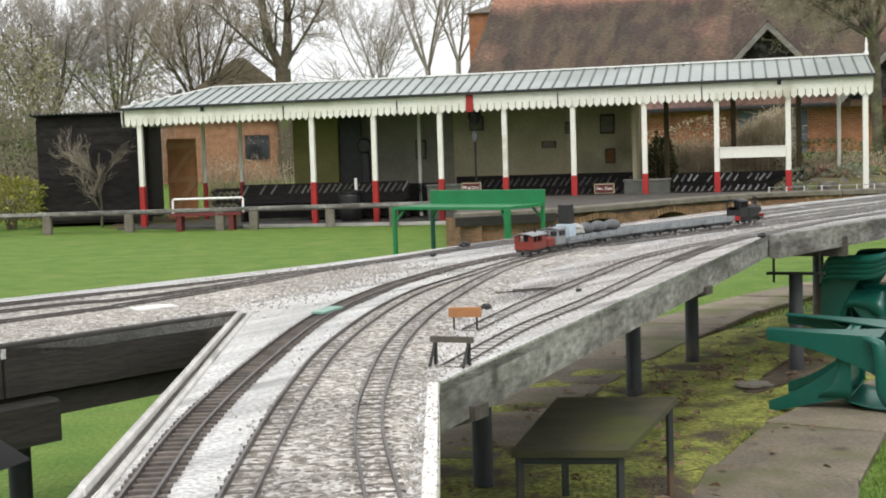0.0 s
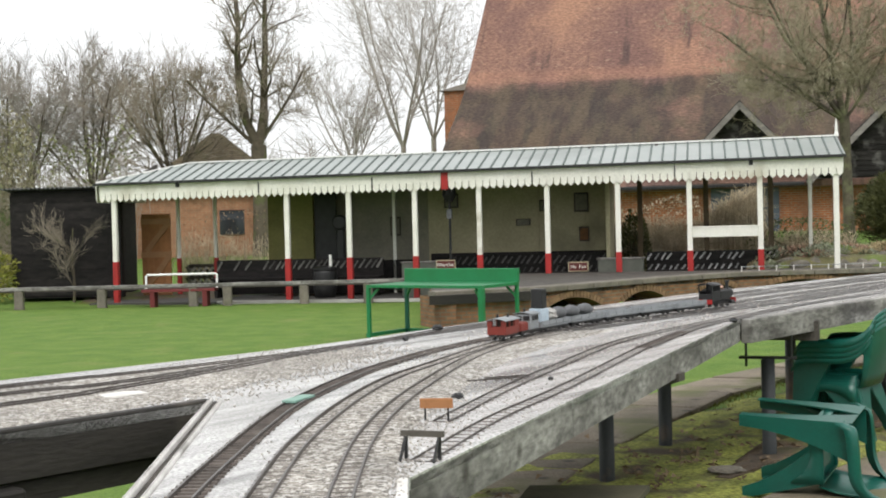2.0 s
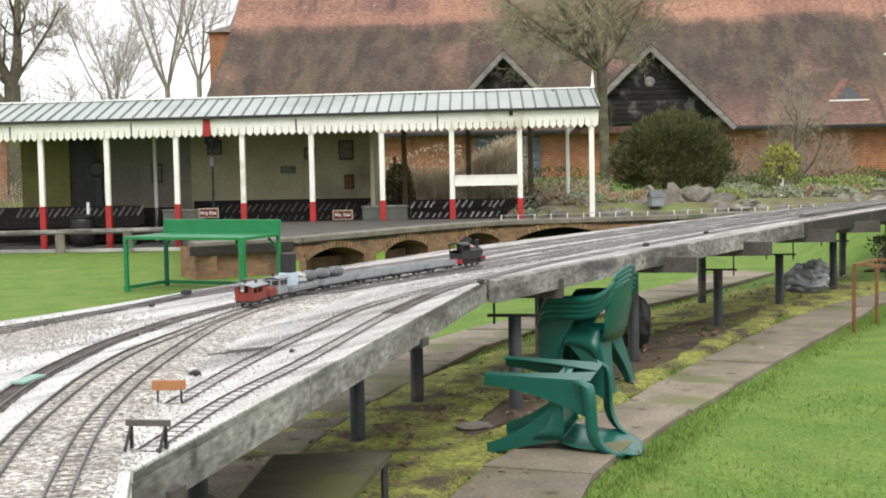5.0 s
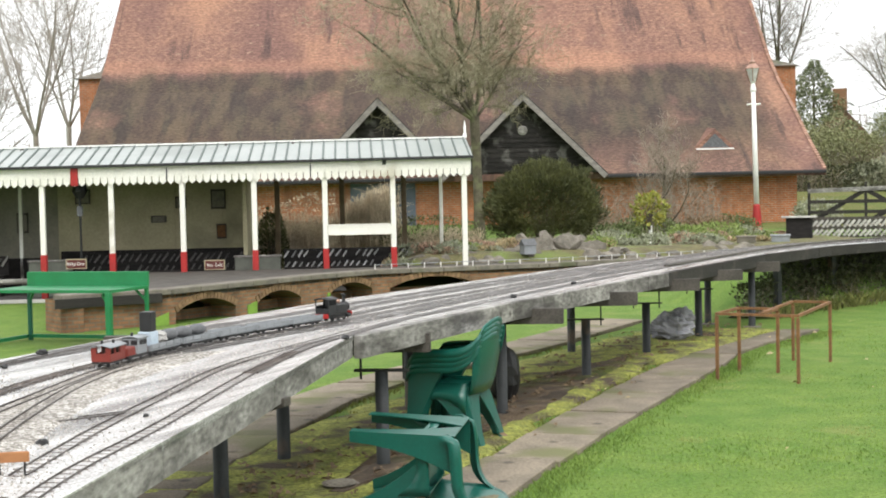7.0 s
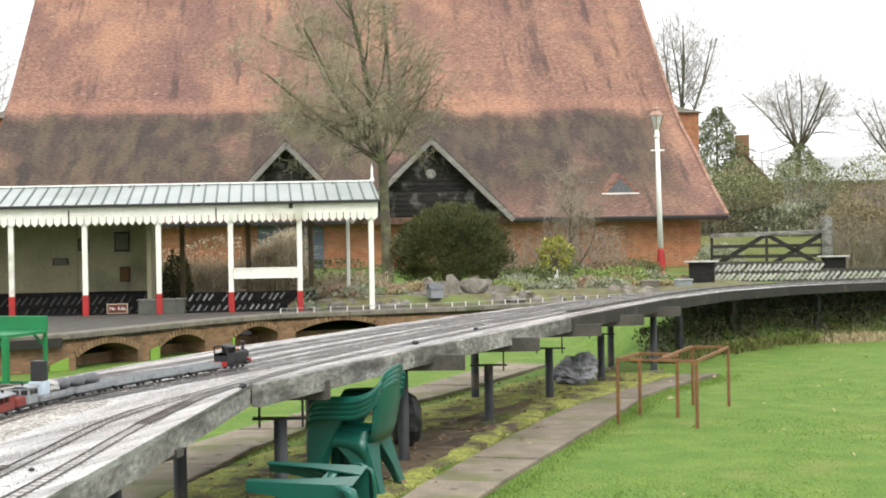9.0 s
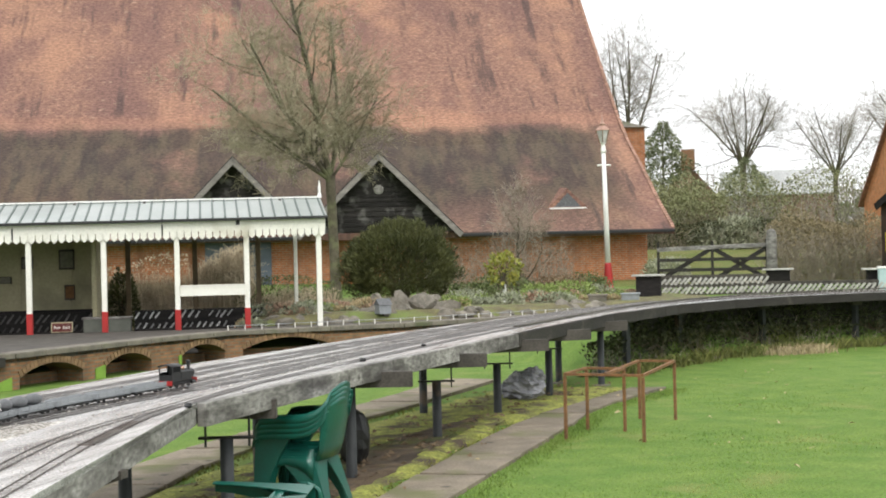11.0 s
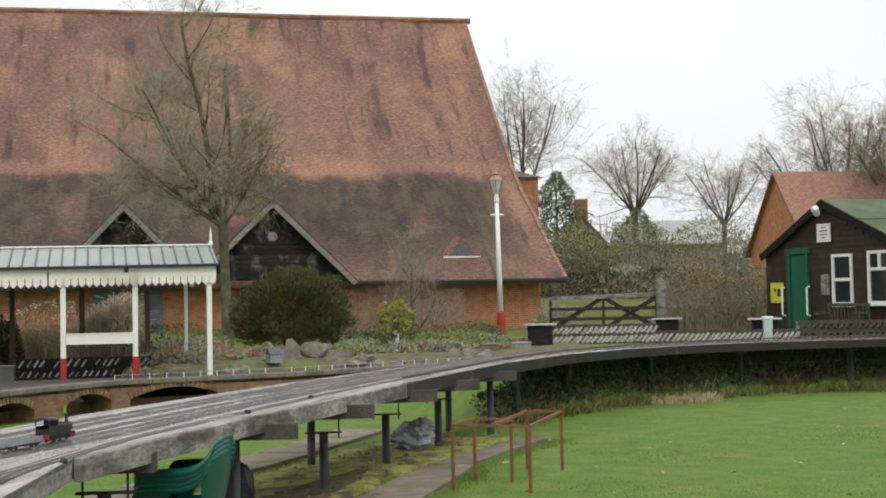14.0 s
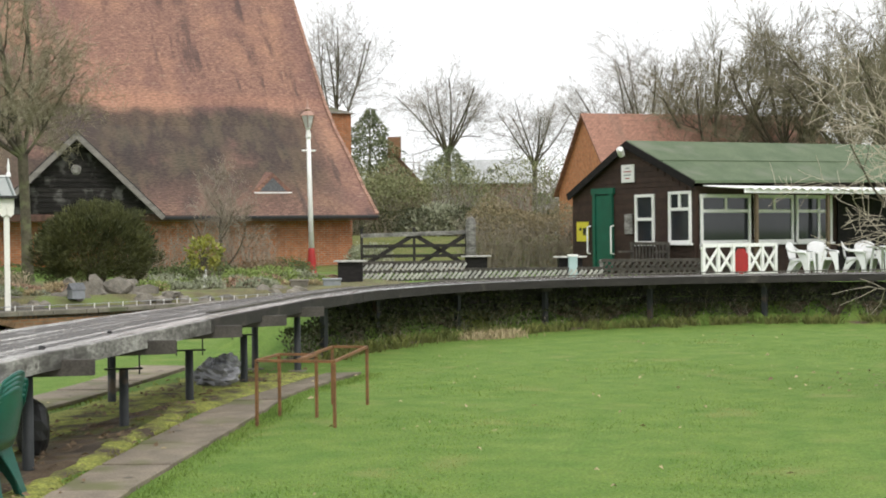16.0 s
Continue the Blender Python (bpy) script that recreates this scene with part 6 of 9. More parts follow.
part("rail", Mesh().box((1.27, 0, 0.8), (0.46, 0.05, 0.08)), WHITE, barrier)
part("rail", Mesh().box((1.27, 0, 0.07), (0.46, 0.05, 0.08)), WHITE, barrier)

pb = thing("park_bench", tuple(hut.matrix_basis @ Vector((3.7, -0.55, 0))), "dark weathered slatted park bench against the clubhouse", "bench", rz=HYAW)
for k in range(11):
    part("back_slat", Mesh().box((-0.65 + 0.13 * k, 0.16, 0.6), (0.05, 0.03, 0.42)), OLDTIMBER, pb)
part("top_rail", Mesh().box((0, 0.16, 0.84), (1.5, 0.05, 0.08)), OLDTIMBER, pb)
for k in range(4):
    part("seat_slat", Mesh().box((0, -0.22 + 0.11 * k, 0.42), (1.45, 0.09, 0.03)), OLDTIMBER, pb)
for x in (-0.7, 0.7):
    for y in (-0.25, 0.16):
        part("leg", Mesh().box((x, y, 0.2 if y < 0 else 0.42), (0.07, 0.06, 0.42 if y < 0 else 0.86)), OLDTIMBER, pb)
    part("arm", Mesh().box((x, -0.05, 0.63), (0.07, 0.5, 0.05)), OLDTIMBER, pb)

# ---- lamp post ----
PANE = mat('lantern_glass', (0.62, 0.62, 0.60), (0.48, 0.47, 0.45), 9, 0.12, 0.0)
lamp = thing("lamp_post", (18.35, 32.25, 0.6), "white lamp post with red base and copper-topped lantern", "lamp post")
lean = Matrix.Rotation(radians(-1.1), 4, "Y")
lamp.matrix_basis = pose(18.42, 32.2, 0.6) @ lean
part("base", Mesh().lathe([(0.16, 0), (0.15, 0.1), (0.12, 0.16), (0.12, 0.45), (0.09, 0.75), (0.075, 0.8)], 12), RED, lamp, "red painted base", True)
part("shaft", Mesh().lathe([(0.075, 0.8), (0.065, 2.4), (0.055, 3.8)], 12), WHITE, lamp, "white painted shaft", True)
part("ladder_bar", Mesh().tube([(-0.2, 0, 3.48), (0.2, 0, 3.48)], 0.025, 6), WHITE, lamp)
part("collar", Mesh().lathe([(0.055, 3.8), (0.08, 3.85), (0.05, 4.05), (0.09, 4.1)], 10), WHITE, lamp)
for k in range(6):
    a_ = radians(60 * k)
    part("lantern_bar", Mesh().beam((0.095 * math.cos(a_), 0.095 * math.sin(a_), 4.1), (0.2 * math.cos(a_), 0.2 * math.sin(a_), 4.45), 0.022, 0.022), COPPER, lamp, "copper glazing bar")
part("lantern", Mesh().lathe([(0.09, 4.1), (0.19, 4.42), (0.2, 4.45)], 6), PANE, lamp, "glazed lantern")
part("lantern_roof", Mesh().lathe([(0.22, 4.43), (0.205, 4.46), (0.09, 4.57), (0.10, 4.61), (0.045, 4.67), (0.03, 4.78), (0.0, 4.94)], 6), COPPER, lamp, "copper lantern roof")

# ---- field gate and diagonal lattice fence ----
gate = thing("field_gate", (21.2, 34.2, 0.55), "dark five-bar timber field gate, closed", "gate", rz=math.degrees(math.atan2(-1.7, 2.6)))
GL = 3.2
gate.matrix_basis = gate.matrix_basis @ Matrix.Diagonal((1, 1, 1.2, 1))
for zz in (0.25, 0.5, 0.75):
    part("bar", Mesh().beam((0, 0, zz), (GL, 0, zz), 0.04, 0.08), BEAMBLACK, gate)
# paler timber here stands in for light on the top bar
part("top_bar", Mesh().beam((0, 0, 1.02), (GL, 0, 1.09), 0.06, 0.10, ch=0.01), TIMBER, gate, "top bar in paler timber for its lit upper edge")
for x in (0.03, GL / 2, GL - 0.03):
    part("stile", Mesh().box((x, 0.02, 0.62), (0.08, 0.05, 1.1)), BEAMBLACK, gate)
part("brace", Mesh().beam((0, 0.03, 0.25), (GL / 2, 0.03, 1.05), 0.04, 0.11), BEAMBLACK, gate)
part("brace", Mesh().beam((GL / 2, 0.03, 0.25), (GL, 0.03, 1.05), 0.04, 0.11), BEAMBLACK, gate)
part("brace", Mesh().beam((GL / 2, 0.03, 1.05), (GL, 0.03, 0.25), 0.04, 0.11), BEAMBLACK, gate)
gp = thing("gate_post", (23.9, 32.3, 0.5), "stout grey weathered timber gate post with rounded top", "post")
part("post", Mesh().lathe([(0.16, 0), (0.15, 1.55), (0.13, 1.68), (0.06, 1.75)], 10), TIMBER, gp)


def lattice(a, b, h, zb, n, label, material=TIMBER, dark=DARKWOOD):
    """A low fence of slanting pales between two rails."""
    f = thing("lattice_fence", (*a, zb), label, "fence", "slanted pale fences")
    d = Vector((b[0] - a[0], b[1] - a[1], 0))
    L = d.length
    f.matrix_basis = pose(*a, zb, 0, 0, math.degrees(math.atan2(d.y, d.x)))
    tiers = max(1, round(h / 0.21))
    th = h / tiers
    for k in range(tiers + 1):
        part("rail", Mesh().box((L / 2, 0.02, k * th + 0.01), (L, 0.05, 0.075)), dark, f)
    back = shared("pale", Mesh().box((0, 0, 0), (0.06, 0.018, th * 1.2), 0), dark)
    pale = shared("pale", Mesh().box((0, 0, 0), (0.056, 0.022, th * 0.95), 0), material)
    for k in range(tiers):
        for i in range(n):
            piece("pale", back, f, pose((i + 0.1) * L / n, 0.05, (k + 0.5) * th, 0, -38, 0))
            piece("pale", pale, f, pose((i + 0.5 + rng.uniform(-0.12, 0.12)) * L / n, -0.012, (k + 0.53) * th + rng.uniform(-0.012, 0.012), 0, 42 + rng.uniform(-5, 5), 0))
    for i in range(int(L / 2.4) + 1):
        part("post", Mesh().box((min(L, i * 2.4), 0.06, h * 0.5), (0.09, 0.09, h * 1.15), 0, 0.01), TIMBER, f)


PALE = mat("silvered_pale", (0.54, 0.525, 0.49), (0.30, 0.29, 0.27), 6, 0.8, 0.2, fine=50, rand=0.2)
lattice((17.1, 28.3), (19.75, 26.8), 0.44, 0.60, 25, "low fence of slanted silvery pales on dark rails", PALE)
lattice((19.75, 26.8), (22.4, 24.75), 0.25, 0.60, 27, "low fence of slanted silvery pales", PALE)
lattice((22.4, 24.75), (24.9, 22.7), 0.44, 0.60, 22, "low fence of slanted dark grey pales", OLDTIMBER)
lattice((-5.0, 29.6), (-1.8, 29.2), 0.5, 0.12, 24, "low fence of slanted pale slats behind the canopy", PALE)


# ---- bare trees ----
LICHENTWIG = mat('lichened_twig', (0.235, 0.21, 0.135), (0.35, 0.32, 0.22), 3, 0.95, 0.0, fine=20)
def bare_tree(name, at, height, seed, label, spread=0.5, trunk_r=0.2, fork=0.25, twigmat=TWIG, limbs=9, dens=1.0, lean=(0, 0), ivy=False, droop=0.0, levels=4, tw=0.012, rise=0.10, limb=1.0, forks=None, bark=BARK):
    """A tapered, forking trunk, limbs and several orders of ever finer twigs."""
    r = random.Random(seed)
    t = thing(name, at, label, "tree")
    wood, fine = Mesh(), Mesh()
    tips = []

    def grow(p, d, length, rad, level):
        n = 5 if level < 2 else (3 if level < levels else 2)
        pts, rr = [p], [rad]
        q = p.copy()
        d = d.normalized()
        for i in range(n):
            up = rise if level else 0.04
            wob = 0.16 if level else 0.07
            d = (d + Vector((r.gauss(0, wob), r.gauss(0, wob), r.gauss(0, wob) + up - droop * (level > 1)))).normalized()
            q = q + d * length / n
            pts.append(q.copy())
            rr.append(max(tw * 0.35, rad * (1 - 0.62 * (i + 1) / n)))
        m = wood if level < 2 else fine
        m.tube(pts, rr, 7 if level == 0 else (5 if level == 1 else 3), cap=False)
        if level >= levels:
            return
        kids = int((limbs if level == 0 else (7, 8, 8, 6)[min(level, 3)]) * (dens if level > 0 else 1) * r.uniform(0.8, 1.2))
        for k in range(kids):
            f = r.uniform(fork if level == 0 else 0.15, 1.0)
            i = min(n - 1, int(f * n))
            base = pts[i].lerp(pts[i + 1], f * n - i)
            axis = (pts[i + 1] - pts[i]).normalized()
            side = axis.cross(Vector((r.gauss(0, 1), r.gauss(0, 1), r.gauss(0, 1)))).normalized()
            sp = spread * r.uniform(0.7, 1.4) * (1.0 if level else 1.15)
            nd = axis * (1 - 0.35 * sp) + side * sp
            ln = length * r.uniform(0.42, 0.72) * ((1.1 - 0.45 * f) * limb if level == 0 else 0.95)
            grow(base, nd, ln, max(tw * 0.5, rr[i] * r.uniform(0.28, 0.48)), level + 1)
        if level == 0:
            stem.extend(zip(pts, rr))

    stem = []
    if forks:
        # a bare bole that parts into several stems at the given height
        top = Vector((lean[0] * forks[0], lean[1] * forks[0], forks[0]))
        wood.tube([(0, 0, -0.1), top * 0.3, top * 0.65, top], [trunk_r * 1.25, trunk_r, trunk_r * 0.92, trunk_r * 0.95], 9, cap=False)
        for lx, ly, ln, rr_ in forks[1]:
            grow(top - Vector((0, 0, 0.1)), Vector((lx, ly, 1)), ln, trunk_r * rr_, 0)
    else:
        grow(Vector((0, 0, -0.1)), Vector((lean[0], lean[1], 1)), height * 0.8, trunk_r, 0)
    part("trunk", wood, bark, t, smooth=True)
    part("crown", fine, twigmat, t)
    if ivy:
        leaves = Mesh()
        for k in range(2200):
            f = min(0.98, abs(r.gauss(0, 0.42)))
            a = r.uniform(0, 6.28)
            g = f * (len(stem[:6]) - 1) * 0.8
            i = int(g)
            c = stem[i][0].lerp(stem[i + 1][0], g - i)
            rad = stem[i][1] + abs(r.gauss(0, 0.09))
            c = c + Vector((rad * math.cos(a), rad * math.sin(a), 0))
            u = Vector((r.gauss(0, 1), r.gauss(0, 1), r.gauss(0, 1))).normalized() * 0.05
            w = u.cross(Vector((r.gauss(0, 1), r.gauss(0, 1), r.gauss(0, 1)))).normalized() * 0.045
            leaves.add([c - u, c + w, c + u, c - w], [(0, 1, 2, 3)])
        part("ivy", leaves, IVY, t, "dull green ivy on the trunk")
    return t


def at(az, d):
    a = radians(az)
    return (d * math.sin(a), d * math.cos(a), ground_z(d * math.sin(a), d * math.cos(a)))


IVYTWIG = mat("olive_twig", (0.15, 0.135, 0.085), (0.235, 0.21, 0.14), 2, 0.95, 0.0, fine=14)
LICHENBARK = mat('lichened_bark', (0.06, 0.053, 0.036), (0.12, 0.108, 0.072), 5, 0.95, 0.5, fine=40, c3=(0.15, 0.16, 0.08), stain=0.35, grain=0.26)


def fan(seed, bole, n, length, out, share=0.6):
    """Where a bole parts: its height, and n stems that lean outwards."""
    r = random.Random(seed)
    stems = []
    for k in range(n):
        a = 2 * math.pi * (k + r.uniform(-0.25, 0.25)) / n
        o = out * r.uniform(0.35, 1.0)
        stems.append((o * math.cos(a), o * math.sin(a), length * r.uniform(0.8, 1.08), share * r.uniform(0.75, 1.1)))
    return bole, tuple(stems)


bare_tree("bare_tree", (11.25, 34.3, 0.5), 9, 11, "bare lichened tree with a straight grey-green trunk beside the barn", 0.85, 0.14, 0.10, LICHENTWIG, 15, 0.8, (-0.03, 0), False, 0.0, tw=0.0095, rise=0.06, limb=0.66, levels=4, bark=LICHENBARK,
          forks=(3.4, ((-0.10, 0.03, 5.6, 0.7), (0.24, 0.1, 4.4, 0.45), (-1.25, 0.3, 4.0, 0.5), (-0.75, -0.3, 4.2, 0.46), (-0.4, 0.35, 4.9, 0.52), (0.75, -0.15, 2.6, 0.34), (-1.7, -0.1, 2.6, 0.36))))
bare_tree("bare_tree", at(-6.5, 44), 10, 24, "tall bare tree with dark forked trunk behind the shelter", 0.68, 0.27, 0.10, TWIG, 15, 1.0, (-0.01, 0), False, tw=0.016, limb=0.62, levels=3,
          forks=(3.6, ((-0.45, 0.05, 5.2, 0.62), (0.16, -0.05, 5.6, 0.6), (-1.1, 0.1, 3.2, 0.26), (0.75, 0.1, 3.0, 0.26))))
for az_, d_, sd, lb, mt, bole, n_, ln, out_, tw_, tr in (
        (-10.0, 46, 31, "bare round-headed dark tree behind the shelter", TWIG, 2.0, 7, 4.8, 0.75, 0.016, 0.19),
        (-13.4, 52, 37, "bare bushy pale tree behind the shed", FARTWIG, 1.4, 7, 5.8, 0.7, 0.020, 0.17),
        (-16.3, 50, 39, "bare bushy pale tree behind the shed", FARTWIG, 1.4, 7, 5.8, 0.75, 0.020, 0.17),
        (-19.5, 54, 40, "bare bushy pale tree behind the shed", FARTWIG, 1.4, 7, 6.4, 0.75, 0.020, 0.17),
        (-0.4, 60, 41, "tall slender pale bare tree", PALETWIG, 3.6, 6, 9.4, 0.72, 0.017, 0.17),
        (0.9, 64, 43, "tall slender pale bare tree", PALETWIG, 4.2, 5, 9.2, 0.62, 0.017, 0.18),
        (-2.6, 58, 47, "slender pale bare tree", PALETWIG, 2.4, 6, 5.4, 0.8, 0.020, 0.13),
        (30.5, 90, 53, "bare tall tree beyond the barn", FARTWIG, 6.0, 8, 9.6, 0.45, 0.030, 0.26),
        (35.2, 110, 59, "bare round-headed tree in the distance", FARTWIG, 6.6, 9, 7.4, 0.95, 0.030, 0.3),
        (38.9, 105, 61, "bare tree in the distance", FARTWIG, 5.4, 7, 6.2, 0.95, 0.030, 0.24),
        (42.6, 100, 63, "bare pale tree behind the brick house", FARTWIG, 4.6, 8, 7.8, 1.0, 0.032, 0.26),
        (46.6, 62, 67, "bare ivy-clad tree behind the clubhouse", IVYTWIG, 3.0, 9, 6.8, 0.9, 0.022, 0.3),
        (49.8, 60, 71, "bare ivy-clad tree behind the clubhouse", IVYTWIG, 3.0, 9, 7.0, 0.85, 0.022, 0.3),
        (52.6, 58, 79, "bare ivy-clad tree behind the clubhouse", IVYTWIG, 3.0, 9, 7.4, 0.9, 0.022, 0.3),
        (54.6, 52, 83, "bare ivy-clad tree behind the clubhouse", IVYTWIG, 2.6, 8, 6.6, 0.9, 0.022, 0.28),
        (43.9, 75, 73, "bare tree behind the clubhouse", FARTWIG, 3.0, 8, 8.4, 0.55, 0.026, 0.25)):
    if d_ > 70:
        # round-headed: stems fan out from a tall bole
        bare_tree("bare_tree", at(az_, d_), bole + ln, sd, lb, 0.75, tr * 0.8, 0.15, mt, 10, 0.85, (0, 0), False, levels=3, tw=tw_ * 0.5, rise=0.02, limb=0.8, forks=fan(sd, bole, n_, ln * 0.85, out_, 0.5))
    else:
        bare_tree("bare_tree", at(az_, d_), bole + ln, sd, lb, 0.55, tr * 0.75, 0.10, mt, 10, 0.72 if mt is PALETWIG else 1.0, (0, 0), "ivy" in lb, levels=3, tw=tw_ * 0.85, rise=0.03 if "ivy" in lb else 0.07, limb=0.85, forks=fan(sd, bole, n_, ln * 0.85, out_, 0.5), bark=mt if mt is PALETWIG else BARK)

# ---- garden chairs ----
def sheet(m, rows_, t):
    """A curved sheet through rows of points, given thickness t along its normals."""
    R_, C_ = len(rows_), len(rows_[0])
    P = [[Vector(p) for p in r] for r in rows_]
    k = len(m.v)
    for s in (0.5, -0.5):
        for i in range(R_):
            for j in range(C_):
                a = P[min(i + 1, R_ - 1)][j] - P[max(i - 1, 0)][j]
                b = P[i][min(j + 1, C_ - 1)] - P[i][max(j - 1, 0)]
                n_ = a.cross(b)
                n_ = n_.normalized() if n_.length > 1e-9 else Vector((0, 0, 1))
                m.v.append(tuple(P[i][j] + n_ * t * s))
    o = R_ * C_
    for i in range(R_ - 1):
        for j in range(C_ - 1):
            q = [k + i * C_ + j, k + (i + 1) * C_ + j, k + (i + 1) * C_ + j + 1, k + i * C_ + j + 1]
            m.f.append(tuple(q))
            m.f.append(tuple(o + x for x in reversed(q)))
    rim = [i * C_ for i in range(R_)] + [(R_ - 1) * C_ + j for j in range(1, C_)] + [i * C_ + C_ - 1 for i in range(R_ - 2, -1, -1)] + [j for j in range(C_ - 2, 0, -1)]
    for a, b in zip(rim, rim[1:] + rim[:1]):
        m.f.append((k + b, k + a, k + o + a, k + o + b))
    return m


def garden_chair(label, group=""):
    """A moulded armchair facing +y."""
    c = thing("garden_chair", (0, 0, 0), label, "chair", group)
    W = 0.25
    seat = Mesh()
    sheet(seat, [[(W * u * (1.0 - 0.12 * (1 - v)), -0.2 + 0.44 * v, 0.40 + 0.03 * v - 0.018 * math.sin(math.pi * v) - 0.012 * (1 - u * u) - (0.05 * max(0, v - 0.88) / 0.12)) for u in (-1, -0.8, -0.4, 0, 0.4, 0.8, 1)]
                 for v in (0, 0.2, 0.4, 0.6, 0.8, 0.9, 1.0)], 0.008)
    part("seat", seat, CHAIRGREEN, c, smooth=True)
    back = Mesh()
    sheet(back, [[(W * u * (0.9 + 0.12 * math.sin(math.pi * v) - 0.28 * max(0, v - 0.75) * 2), -0.2 - 0.085 * v - 0.035 * (1 - u * u) - 0.01 * math.sin(2 * math.pi * v), 0.39 + 0.43 * v - 0.05 * v * v * u * u) for u in (-1, -0.75, -0.5, -0.25, 0, 0.25, 0.5, 0.75, 1)]
                 for v in (0, 0.2, 0.4, 0.6, 0.75, 0.9, 1.0)], 0.008)
    part("backrest", back, CHAIRGREEN, c, smooth=True)
    for s in (-1, 1):
        pts = spline([(s * 0.215, -0.285, 0.74), (s * 0.255, -0.23, 0.66), (s * 0.285, -0.12, 0.61), (s * 0.29, 0.08, 0.60), (s * 0.28, 0.21, 0.585), (s * 0.27, 0.25, 0.53)], 0.04)
        rows_ = [[(p.x - 0.034 * (1 if i < len(pts) - 2 else 0.8), p.y, p.z - 0.004), (p.x, p.y, p.z + 0.006), (p.x + 0.03, p.y, p.z - 0.006), (p.x + s * 0.034, p.y, p.z - 0.05)] if s > 0 else
                 [(p.x - 0.034, p.y, p.z - 0.05), (p.x - 0.03, p.y, p.z - 0.006), (p.x, p.y, p.z + 0.006), (p.x + 0.034, p.y, p.z - 0.004)] for i, p in enumerate(pts)]
        part("armrest", sheet(Mesh(), rows_, 0.008), CHAIRGREEN, c, smooth=True)
        # front leg runs up to the arm, rear leg up to the back: folded angle sections
        for (fx, fy), (tx, ty), tz, w in (((0.27, 0.27), (0.265, 0.24), 0.57, 0.085), ((0.25, -0.30), (0.225, -0.17), 0.42, 0.092)):
            sy = 1 if fy > 0 else -1
            rows_ = []
            for v in (0, 0.2, 0.4, 0.55, 0.7, 0.8, 0.9, 1.0):
                x, y, z_ = s * (fx + (tx - fx) * v), fy + (ty - fy) * v, tz * v
                ww = w * (0.85 + 2.3 * v ** 1.8)
                rows_.append([(x, y - sy * ww, z_), (x, y - sy * ww * 0.4, z_), (x, y, z_), (x - s * ww * 0.45, y, z_), (x - s * ww * 0.95, y, z_)])
            part("leg", sheet(Mesh(), rows_, 0.008), CHAIRGREEN, c)
    apron = Mesh()
    sheet(apron, [[(0.235 * u, 0.235 - 0.006 * u * u, 0.43 - d * (0.35 + 0.65 * u * u)) for u in (-1, -0.6, -0.2, 0.2, 0.6, 1)] for d in (0, 0.06, 0.12)], 0.007)
    part("apron", apron, CHAIRGREEN, c, smooth=True)
    for s in (-1, 1):
        sa = Mesh()
        sheet(sa, [[(s * 0.243, -0.18 + 0.4 * v, 0.42 - d * (0.35 + 0.65 * (2 * v - 1) ** 2)) for v in (0, 0.15, 0.3, 0.5, 0.7, 0.85, 1)] for d in (0, 0.08, 0.17)], 0.007)
        part("apron", sa, CHAIRGREEN, c, smooth=True)
    return c


facing = math.degrees(math.atan2(0.62, -0.78)) - 90
stack = garden_chair("dark green moulded plastic garden chair in a stack of four", "stacked garden chairs")
SC = Matrix.Scale(0.95, 4)
stack.matrix_basis = pose(2.82, 8.78, 0.0, 0, 0, facing) @ SC
for k in range(1, 4):
    up_ = copy_thing(stack, pose(2.82 + 0.006 * k, 8.78 - 0.003 * k, 0.034 * k, 0, 0, facing + rng.uniform(-1, 1)))
    for o in up_.children:
        if o.name.startswith("seat"):
            o.matrix_basis = Matrix.Diagonal((0.96, 0.96, 1, 1)) @ Matrix.Translation((0, 0, -0.024 * k))
        if o.name.startswith(("leg", "apron")):
            o.matrix_basis = Matrix.Diagonal((1 - 0.05 * k, 1 - 0.05 * k, 1, 1)) @ Matrix.Translation((0, 0, -0.02 * k))
tipped = copy_thing(stack, Matrix())
tagged(tipped, "dark green moulded plastic garden chair fallen on its back", group="fallen chair")
zx = Vector((0.89, -0.45, 0.0)).normalized()
yy = Vector((-0.02, -0.04, 1.0)).normalized()
xx = yy.cross(zx).normalized()
yy = zx.cross(xx)
rot = Matrix((xx, yy, zx)).transposed().to_4x4()
tipped.matrix_basis = Matrix.Translation((1.80, 7.18, 0.255)) @ rot @ Matrix.Diagonal((0.93, 0.78, 1.0, 1))

# ---- small mossy side table under the railway ----
st = thing("side_table", (0, 0, 0), "low table with mossy plywood top on thin steel legs", "table")
part("tabletop", Mesh().prism([(0.21, 4.49), (0.60, 4.44), (0.93, 5.35), (0.45, 5.42)], 0.40, 0.425), mat("mossy_board", (0.045, 0.042, 0.024), (0.075, 0.068, 0.036), 5, 0.9, 0.3, fine=50, c3=(0.07, 0.075, 0.02), stain=0.4), st)
for x, y in ((0.24, 4.53), (0.58, 4.48), (0.89, 5.31), (0.47, 5.37)):
    part("leg", Mesh().box((x, y, 0.195), (0.022, 0.022, 0.41), 20), POSTSTEEL, st)
part("stretcher", Mesh().beam((0.24, 4.53, 0.395), (0.58, 4.48, 0.395), 0.02, 0.025), POSTSTEEL, st)

